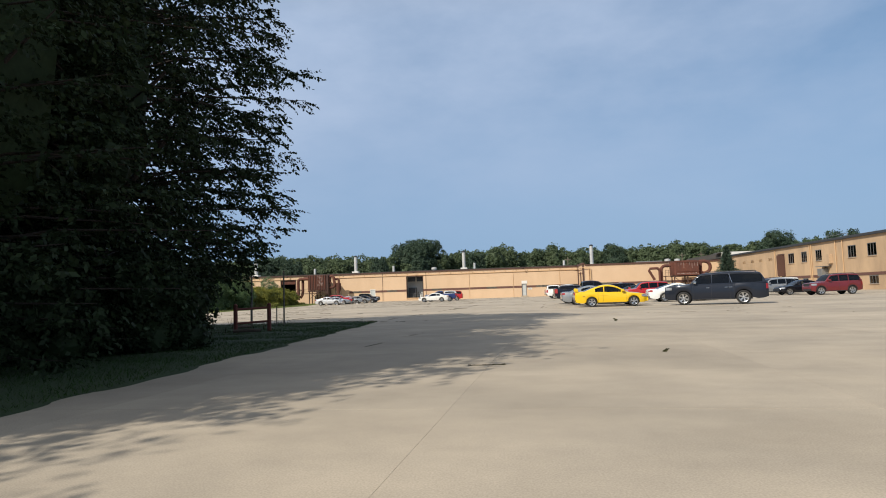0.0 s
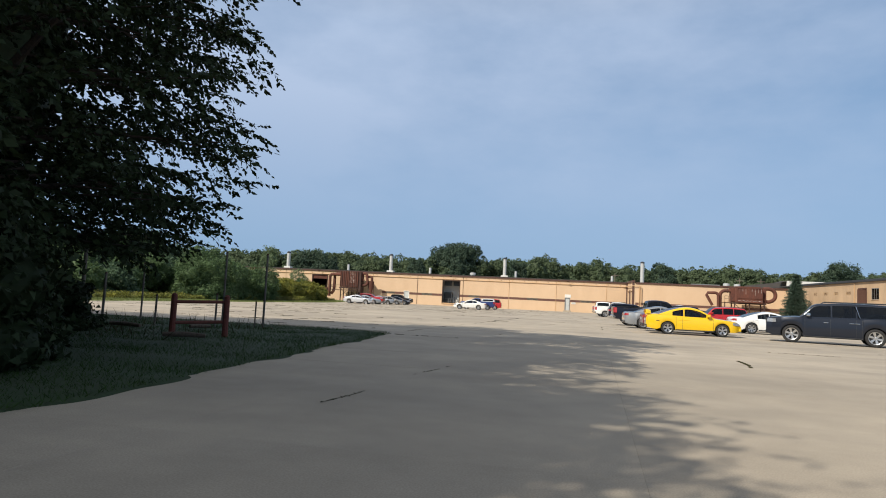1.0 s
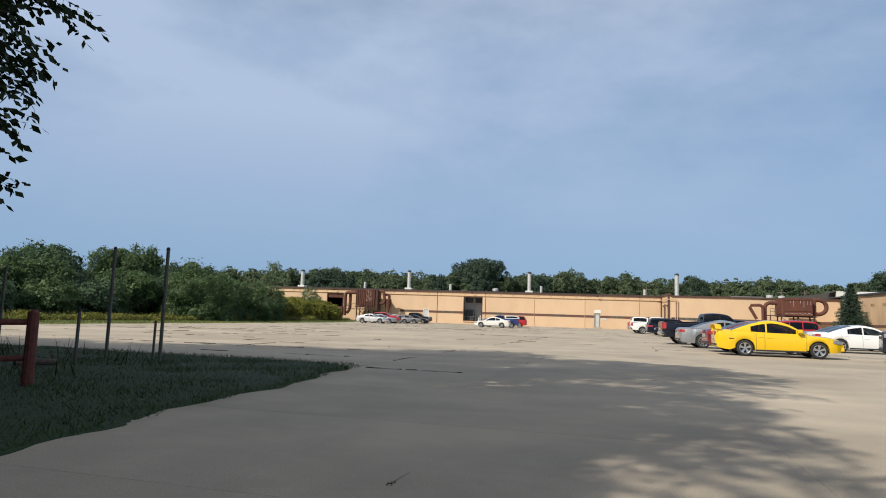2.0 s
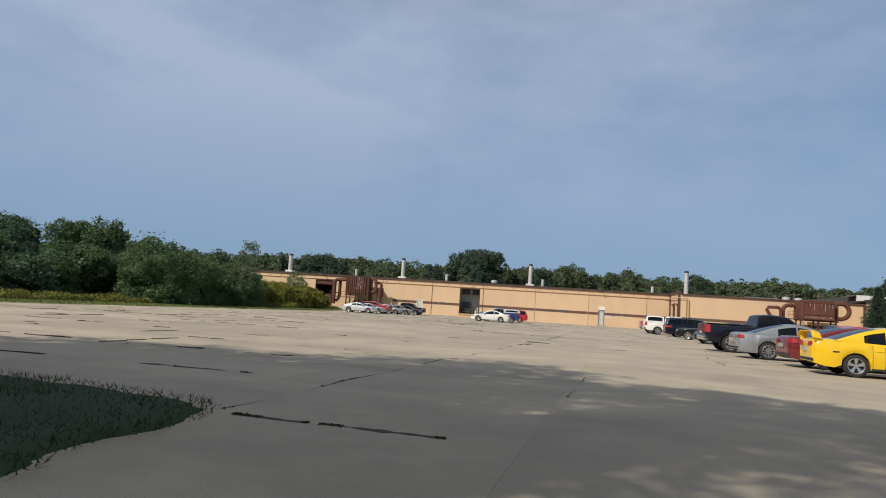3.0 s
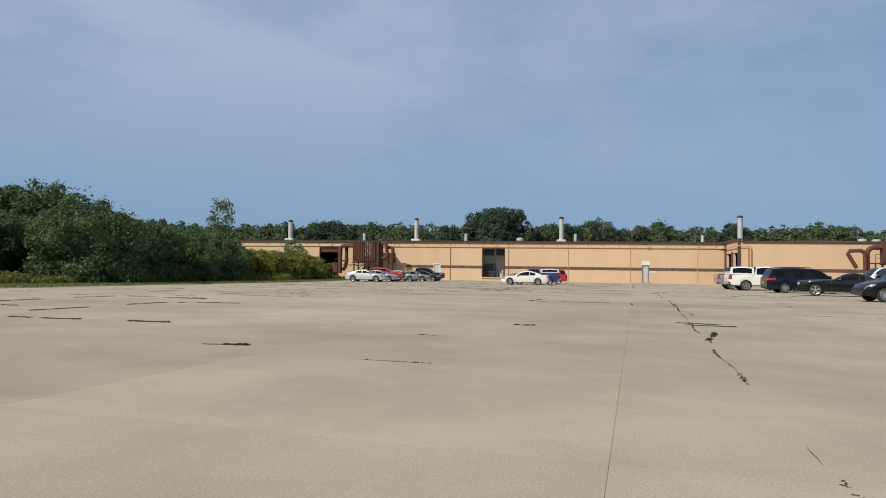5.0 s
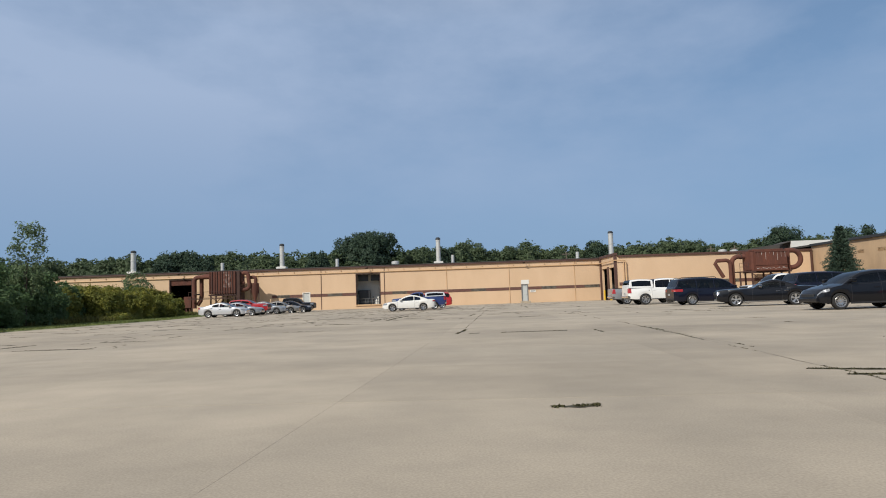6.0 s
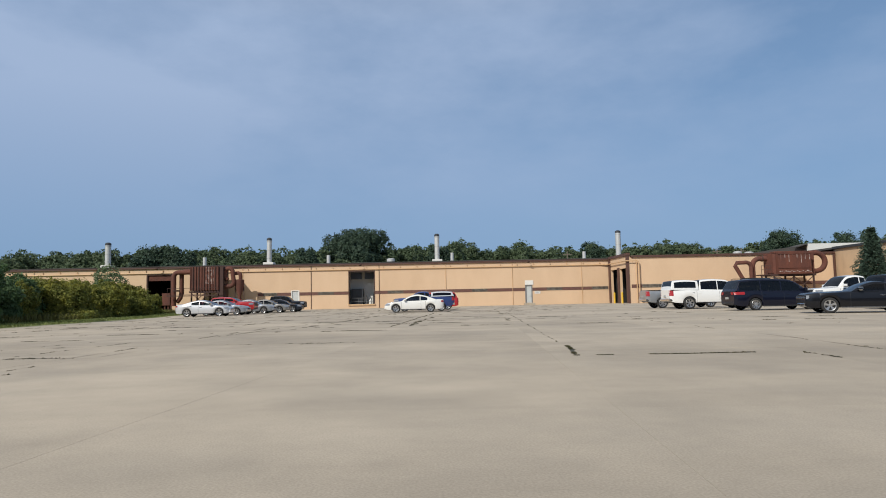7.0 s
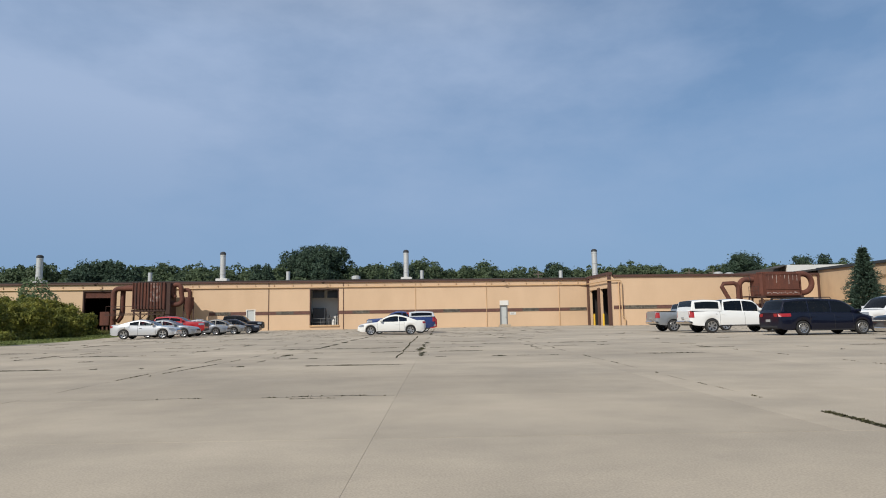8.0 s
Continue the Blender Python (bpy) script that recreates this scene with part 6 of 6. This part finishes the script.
P_YELLOW = paint("bright_yellow_paint", (0.80, 0.50, 0.004))
P_BLACK = paint("black_paint", (0.006, 0.0065, 0.009))
P_GREY = paint("dark_grey_metallic_paint", (0.015, 0.019, 0.029), 0.1)
P_SILVER = paint("silver_metallic_paint", (0.30, 0.315, 0.33), 0.5)
P_WHITE = paint("white_car_paint", (0.78, 0.78, 0.75))
P_CREAM = paint("warm_white_car_paint", (0.76, 0.75, 0.70))
P_RED = paint("red_paint", (0.42, 0.012, 0.014))
P_MAROON = paint("maroon_paint", (0.16, 0.014, 0.018), 0.2)
P_NAVY = paint("navy_blue_paint", (0.0045, 0.006, 0.016))
P_INK = paint("blue_black_paint", (0.007, 0.009, 0.018))
P_BLUE = paint("blue_paint", (0.020, 0.040, 0.15), 0.1)
P_GREEN = paint("dark_green_paint", (0.012, 0.035, 0.028), 0.2)
P_PALE = paint("pale_silver_paint", (0.60, 0.61, 0.62), 0.4)
P_TAUPE = paint("grey_beige_paint", (0.25, 0.24, 0.22), 0.5)

# the row beside the drive
sedan("coupe", "bright yellow two-door coupe with a raised spoiler", P_YELLOW, (28.26, -101.05, -4.6), 4.58, 1.74, 1.41, 2.62, 0.315, 5, True, spoiler=True, round_tail=True)
suv("large_suv", "long dark grey SUV with silver wheels and roof rails", P_GREY, (33.94, -103.5, 160.9), 5.7, 2.04, 1.90, 3.30, 0.405, 6, cow=1.42, bonnet=2.12, belt=0.64, slant=0.46, bc=(0.29, 0.53), tc=(0.20, 0.50), rack=True, chrome=True, trim_bar=(3.78, 3.62))
sedan("sedan", "dark red sedan beside the yellow coupe", P_MAROON, (28.6, -98.0, 0), 4.75, 1.80, 1.45, 2.7, 0.32, 5)
sedan("sedan", "silver sedan with ten-spoke alloy wheels", P_SILVER, (28.2, -93.55, 0), 4.85, 1.86, 1.475, 2.80, 0.34, 10, tail_w=0.42)
pickup("pickup_truck", "blue-black pickup truck with a chrome step bumper", P_INK, (28.6, -87.95, 0), 5.75, 2.03, 1.88, 3.65, 0.41, True, stripe=4.6, cab_end=3.5)
vehicle("hatchback", "small black hatchback with many-spoked wheels", P_BLACK, 4.05, 1.72, 1.47, 2.49, 0.80, 0.31,
        [(0, 0.48), (0.05, 0.60), (0.2, 0.76), (0.6, 0.88), (1.1, 0.98), (2.0, 1.0), (3.3, 1.08), (3.9, 1.08), (4.02, 1.06), (4.05, 1.0)], (0.95, 1.85, 3.25, 3.95), (0.48, 0.78), (0.40, 0.92), 14,
        place=(29.75, -75.4, 180), lamp_z=0.74, tail_z=0.88, tail_w=0.2, tail_h=0.24, kind_of="car")
vehicle("muscle_car", "black classic muscle car with chrome bumper and five-spoke wheels", P_BLACK, 4.95, 1.93, 1.35, 2.84, 0.95, 0.345,
        [(0, 0.66), (0.03, 0.80), (0.10, 0.86), (0.5, 0.90), (1.7, 0.94), (2.4, 0.93), (3.3, 0.95), (3.7, 0.99), (4.3, 0.98), (4.85, 0.95), (4.95, 0.88)], (1.80, 2.48, 3.22, 3.98), (0.62, 0.80), (0.80, 0.95), 5,
        place=(30.65, -65.95, 162), lamp_z=0.72, tail_z=0.78, tail_w=0.6, tail_h=0.12, chrome="sill", grille=(0.8, 0.16, 0.70), arch=1.1, nose=0.08, lamp_len=0.16, solid=(2,))
van("minivan", "dark navy minivan with silver wheels and roof rails", P_NAVY, (31.1, -57.95, 0))
pickup("pickup_truck", "white pickup truck with a white bed canopy", P_WHITE, (30.6, -50.95, 0), 5.9, 2.03, 1.95, 3.68, 0.40, True, cap=(4.0, 4.05, 5.70, 5.86, 1.92), stripe=4.15)
pickup("pickup_truck", "light silver pickup truck parked past the white one", P_SILVER, (30.6, -45.9, 0), 5.7, 1.98, 1.86, 3.6, 0.39, True)

# the second row
sedan("sedan", "white sedan parked beyond the grey SUV", P_WHITE, (35.0, -92.4, 0), 4.9, 1.84, 1.45, 2.83, 0.34, 7, tail_w=0.40)
sedan("sedan", "pale silver sedan in the second row", P_SILVER, (36.3, -87.6, 0), 4.8, 1.82, 1.46, 2.75, 0.33, 5)
suv("suv", "bright red SUV in the second row", P_RED, (35.0, -79.8, 180), 4.5, 1.84, 1.70, 2.65, 0.36, 5)
pickup("pickup_truck", "dark green pickup truck in the second row", P_GREEN, (37.6, -72.3, 0), 5.5, 1.95, 1.80, 3.4, 0.38, False)
suv("suv", "dark blue SUV in the second row", P_NAVY, (37.0, -61.3, 0), 4.9, 1.92, 1.80, 2.9, 0.38, 5)
pickup("pickup_truck", "white pickup truck in the second row", P_WHITE, (37.2, -55.5, 180), 5.6, 1.98, 1.90, 3.5, 0.39, False)
sedan("sedan", "dark grey sedan in the second row", P_GREY, (36.6, -68.3, 0), 4.8, 1.82, 1.45, 2.75, 0.33, 5)

# beside the office
suv("boxy_suv", "boxy dark red SUV with silver wheels", P_MAROON, (50.0, -84.5, 184), 4.45, 1.84, 1.80, 2.68, 0.37, 5, plastic=True, rack=True)
sedan("sedan", "black sedan beside the dark red SUV", P_BLACK, (49.6, -79.4, 184), 4.6, 1.78, 1.44, 2.68, 0.32, 5)
suv("suv", "silver crossover near the office", P_SILVER, (48.6, -75.5, 184), 4.5, 1.84, 1.66, 2.65, 0.35, 5)
van("minivan", "pale minivan near the office", P_WHITE, (50.4, -71.5, 184))

# the row west of the gate
sedan("sedan", "shiny pale silver sedan at the end of the west row", P_PALE, (-6.9, -40.3, 0), 4.45, 1.80, 1.38, 2.62, 0.33, 5, chrome=True)
sedan("sedan", "silver sedan in the west row", P_SILVER, (-6.5, -36.9, 0), 4.5, 1.78, 1.38, 2.62, 0.32, 5)
pickup("pickup_truck", "bright red pickup truck in the west row", P_RED, (-7.2, -33.2, 0), 5.1, 1.86, 1.62, 3.1, 0.36, True)
sedan("sedan", "pale silver sedan in the west row", P_SILVER, (-6.0, -29.6, 0), 4.6, 1.78, 1.43, 2.65, 0.32, 5)
sedan("sedan", "grey-beige sedan in the west row", P_TAUPE, (-5.2, -26.4, 0), 4.6, 1.78, 1.43, 2.65, 0.32, 5)
sedan("sedan", "dark grey sedan in the west row", P_GREY, (-4.6, -23.0, 0), 4.8, 1.82, 1.45, 2.75, 0.33, 5)
pickup("pickup_truck", "black pickup truck at the wall end of the west row", P_BLACK, (-5.2, -19.4, 0), 5.3, 1.9, 1.80, 3.2, 0.37, True)

# the row before the hall
sedan("coupe", "white two-door coupe before the hall", P_CREAM, (10.25, -41.1, 180), 4.8, 1.86, 1.42, 2.81, 0.33, 6, True)
pickup("pickup_truck", "blue pickup truck with a pale bed canopy before the hall", P_BLUE, (11.0, -37.0, 180), 5.3, 1.9, 1.72, 3.2, 0.37, False, cap=(3.25, 3.3, 5.10, 5.26, 1.70), cap_paint=P_PALE)
suv("suv", "red SUV at the end of the row before the hall", P_RED, (12.0, -30.8, 180), 4.6, 1.84, 1.74, 2.7, 0.36, 5)


# ---------------- concrete slabs, joints and the weeds in them ----------------
pavement = thing("pavement", None, label="wide sunlit concrete lot cast in large slabs with weedy joints", category="pavement", kind="structure")
TURN, SW, SL = -4.9, 3.89, 3.0
GRID = pose(16.1, -98.1, 0, 0, 0, TURN)
part("joint_bed", boxes((-16, 92, -176, -0.02, -0.2, -0.0035)), M["joint"], pavement)


def slab_mesh(name, seed):
    r = random.Random(seed)
    bm = box(bmesh.new(), 0.0008, SW - 0.0008, 0.0008, SL - 0.0008, -0.15, 0)
    top = [e for e in bm.edges if e.verts[0].co.z > -0.01 and e.verts[1].co.z > -0.01]
    bmesh.ops.bevel(bm, geom=top, offset=0.0006 + 0.0006 * r.random(), segments=1, affect="EDGES")
    bmesh.ops.recalc_face_normals(bm, faces=bm.faces)
    me = bpy.data.meshes.new(name)
    bm.to_mesh(me)
    bm.free()
    me.materials.append(M["slab"])
    return me


slab_data = [slab_mesh("slab", k) for k in range(4)]
near, far = [], []
for i in range(-10, 22):
    for j in range(-27, 35):
        c = GRID @ Vector(((i + 0.5) * SW, (j + 0.5) * SL, 0))
        if c.x < -14 or c.x > 90 or c.y > 1.5 or c.y < -174 or (c.x > 36 and c.y > -7) or (c.x > 69) or (c.x < west_edge(min(c.y, 0)) - 3):
            continue
        if island_depth(c.x, c.y) > 3.2:
            continue
        line = 21 - 0.2 * (c.y + 144)
        (near if abs(c.x - line) < 11.5 and -144 < c.y < -52 else far).append((i, j))
near.sort(key=lambda q: abs((GRID @ Vector(((q[0] + 0.5) * SW, (q[1] + 0.5) * SL, 0))).y + 96))
far += near[295:]
near = near[:295]
for i, j in near:
    shared("slab", slab_data[(i * 7 + j * 3) % 4], pavement, GRID @ Matrix.Translation((i * SW, j * SL, 0.0012 * math.sin(i * 12.9 + j * 7.7))))
vs, fs = [], []
for i, j in far:
    k = len(vs)
    for dx, dy, z in ((0.001, 0.001, -0.1), (SW - 0.001, 0.001, -0.1), (SW - 0.001, SL - 0.001, -0.1), (0.001, SL - 0.001, -0.1)):
        vs.append(GRID @ Vector((i * SW + dx, j * SL + dy, z)))
    for dx, dy in ((0.002, 0.002), (SW - 0.002, 0.002), (SW - 0.002, SL - 0.002), (0.002, SL - 0.002)):
        vs.append(GRID @ Vector((i * SW + dx, j * SL + dy, 0.0012 * math.sin(i * 12.9 + j * 7.7))))
    fs += [(k + 4, k + 5, k + 6, k + 7)] + [(k + a, k + (a + 1) % 4, k + 4 + (a + 1) % 4, k + 4 + a) for a in range(4)]
tagged(sheet("far_slabs", vs, fs, M["slab"], pavement), kind="stuff")

# weeds that root in the joints, in broken runs, on mats of dirt and moss
crack_v, crack_f = [], []
wx, wy, wt = [], [], []
r = random.Random(5)
for i in range(-8, 18):
    for j in range(-19, 32):
        for along in (0, 1):
            p = GRID @ Vector((i * SW, j * SL, 0))
            if island_depth(p.x, p.y) > -0.3 or p.x < west_edge(min(p.y, 0)) or p.x > 62 or p.y > -2:
                continue
            west = p.x < 14 + 0.12 * (p.y + 100)
            chance = (0.78 if west else 0.34) * (0.5 if along else 1.0) * (0.35 if p.y < -116 else 1.0)
            if 6 < p.x < 15 and -72 < p.y < -52:
                chance = 0.85
            if (-3 if p.y < -105 else -7) < p.x - 21 + 0.2 * (p.y + 144) < 9 and p.y < -75:
                chance *= 0.15
            if 13 < p.x < 21 and -86 < p.y < -72:
                chance *= 0.3
            if 12 < p.x < 18 and -99.5 < p.y < -96:
                chance = 0
            if r.random() > chance:
                continue
            L = SL if along else SW
            for run in range(r.choice((1, 1, 2, 3)) + (p.y > -76)):
                a = r.uniform(0, L * 0.7)
                ln = min(L - a, r.choice((0.12, 0.2, 0.3, 0.5, 0.8, 1.2, 1.9)) * (1.15 if west else 0.8))
                thick, grow = (r.uniform(0.022, 0.07), r.uniform(0.015, 0.05)) if p.y > -76 or (west and abs(p.x - 21 + 0.2 * (p.y + 144)) > 5) else (r.uniform(0.006, 0.018), r.uniform(0.008, 0.022))
                m = int(ln * 130 * (0.5 + 14 * thick)) + 8
                bend, ph, off = r.uniform(0, 0.05), r.uniform(0, 6), r.gauss(0, 0.05)
                for k in range(9):
                    e = k / 8
                    w = 1.1 * thick * math.sin(math.pi * e) ** 0.6 * (0.75 + 0.6 * noise.noise((a * 3 + e * ln * 6, i * 3.1, j * 5.3)))
                    s, q = a + ln * e, bend * math.sin(5 * e + ph) + off
                    for d in (-w, w):
                        crack_v.append(GRID @ Vector((i * SW + (q + d if along else s), j * SL + (s if along else q + d), 0.0045)))
                    if k:
                        n = len(crack_v)
                        crack_f.append((n - 4, n - 3, n - 1, n - 2))
                for _ in range(m):
                    e = r.random()
                    full = math.sin(math.pi * e) ** 0.7
                    s, q = a + ln * e, r.gauss(0, thick) * (0.3 + full) + bend * math.sin(5 * e + ph) + off
                    if noise.noise((s * 3 + i * 9.1, j * 7.3, along * 3.0)) + 0.7 * noise.noise((s * 11 + i * 9.1, q * 14, j * 3.0)) < -0.12:
                        continue
                    w = GRID @ Vector((i * SW + (q if along else s), j * SL + (s if along else q), 0))
                    wx.append(w.x), wy.append(w.y), wt.append(0.55 * grow * (0.25 + 0.75 * full) * r.uniform(0.4, 1.0))
# long weedy cracks that run up the lot
CRACKS = (
    (15.5, -115.6, 16.2, -107.0, 0.7), (16.4, -106.0, 19.1, -80.0, 0.28), (10.05, -70.8, 11.9, -47.0, 1.6), (4.7, -86.0, 6.2, -46.0, 0.9), (17.9, -129.5, 18.7, -124.5, 0.5), (18.9, -112.2, 19.3, -108.5, 0.5),
    (15.7, -115.8, 16.5, -115.85, 1.0), (16.6, -115.85, 17.8, -115.9, 1.1),
    (13.8, -83.9, 14.1, -81.8, 1.0), (13.8, -83.9, 16.6, -84.1, 0.8), (14.1, -81.0, 17.7, -40.0, 0.5), (1.8, -79.8, 3.3, -74.0, 1.1), (17.4, -93.55, 18.2, -93.9, 1.0), (17.5, -94.1, 18.4, -94.3, 1.05), (16.3, -106.77, 16.5, -106.7, 1.2), (17.3, -97.3, 17.7, -95.8, 0.9),
    (18.2, -90.7, 20.3, -64.0, 0.7), (13.1, -97.9, 13.4, -97.95, 0.45), (14.3, -95.4, 14.7, -95.4, 1.6), (20.5, -133.8, 21.1, -133.8, 0.9), (25.0, -121.0, 25.3, -119.0, 1.0), (23.9, -132.4, 24.1, -131.8, 0.7), (4.3, -91.0, 6.1, -90.6, 1.4), (4.9, -85.7, 5.5, -80.3, 0.9), (3.1, -84.8, 3.9, -76.9, 0.8), (5.3, -75.9, 6.2, -67.5, 0.9), (6.2, -67.5, 8.0, -46.5, 0.8))
# mossy strips in the joints of the west lot: across the lot by y, then up the lot by x
ACROSS = {-112.6: (12.4, 12.95, 13.0, 13.85, 14.1, 14.3, 9.9, 10.7), -109.4: (10.4, 10.95, 11.0, 11.6, 12.45, 12.85, 13.1, 13.55, 7.4, 8.5),
          -106.4: (9.4, 9.9, 10.0, 10.35, 10.85, 11.05, 12.4, 12.75, 13.6, 13.9), -103.3: (3.6, 4.6, 6.3, 6.8), -100.1: (3.5, 4.5, 10.9, 11.5),
          -97.3: (4.2, 4.8, 5.9, 6.7, 7.7, 8.5), -94.2: (-2.6, -1.2, 1.0, 2.2), -88.5: (2.2, 3.7)}
UPWARD = {9.45: (-109.7, -109.0, -108.8, -108.3, -108.0, -107.1), 0.4: (-101.9, -100.1, -99.9, -98.2), 4.0: (-95.6, -94.0, -92.6, -91.1),
          -3.8: (-97.8, -95.8, -92.3, -91.2), 0.0: (-93.9, -90.9, -89.8, -88.0)}
STRIPS = [(c[k], y, c[k + 1], y + 0.06, 1.25) for y, c in ACROSS.items() for k in range(0, len(c), 2)]
STRIPS += [(x, c[k], x + 0.1, c[k + 1], 1.25) for x, c in UPWARD.items() for k in range(0, len(c), 2)]
for x0, y0, x1, y1, full in CRACKS + tuple(STRIPS):
    ln = math.hypot(x1 - x0, y1 - y0)
    nx, ny = (y1 - y0) / ln, -(x1 - x0) / ln
    prev = None
    step = 0.12 if ln > 3.1 else 0.05
    for k in range(int(ln / step) + 1):
        e = min(1.0, k * step / ln)
        wander = 0.10 * noise.noise((e * ln * 0.5, y0, 1.0)) + 0.02 * noise.noise((e * ln * 4, y0, 3.0))
        w = (0.044 * full * math.sin(math.pi * e) ** 0.5 * (0.75 + 1.1 * noise.noise((e * ln * 7.0, x0, y0))) if ln < 3.1 and full >= 1 else 0) + max(0.0, (0.002 + 0.014 * noise.noise((e * ln * 0.8, x0, 7.0)) + 0.004 * noise.noise((e * ln * 3.0, x0, 8.0))) * (0.6 + 0.4 * min(full, 1.2)))
        cx, cy = x0 + (x1 - x0) * e + nx * wander, y0 + (y1 - y0) * e + ny * wander
        row = len(crack_v)
        crack_v += [(cx - nx * w, cy - ny * w, 0.0035), (cx + nx * w, cy + ny * w, 0.0035)]
        if prev is not None and w > 0.0012:
            crack_f.append((prev, prev + 1, row + 1, row))
        prev = row
    for _ in range(int(ln * ((70 if full < 1.2 else 160) if ln > 3.1 else 520 * min(full, 1.0) ** 2))):
        e = r.random()
        g = noise.noise((e * ln * 0.8, x0, 2.0)) + 0.5 * noise.noise((e * ln * 3.1, x0, 5.0))
        if g < (-0.2 if ln < 3.1 or full >= 1.2 else 0.16):
            continue
        q = r.gauss(0, (0.006 + 0.022 * max(0.1, g) * full) if ln > 3.1 else (0.012 + 0.05 * max(0.15, g) * full)) + 0.10 * noise.noise((e * ln * 0.5, y0, 1.0))
        wx.append(x0 + (x1 - x0) * e + nx * q), wy.append(y0 + (y1 - y0) * e + ny * q), wt.append((0.004 + (0.016 if ln > 3.1 else 0.045) * max(0.15, g)) * full * r.uniform(0.4, 1.0))
tagged(sheet("crack_lines", crack_v, crack_f, M["crack"], pavement), kind="stuff")
wr = np.random.default_rng(3)
n = len(wx)
v, f = sprigs(np.stack([wx, wy, np.array(wt) * wr.uniform(0.1, 0.9, n)], 1), np.repeat([[0, -0.2, 0.9]], n, 0), 0.024, wr, 0.5)
tagged(sheet("joint_weeds", v, f, M["drygrass"]), "low olive weeds and moss in the slab joints", "weeds", kind="stuff")
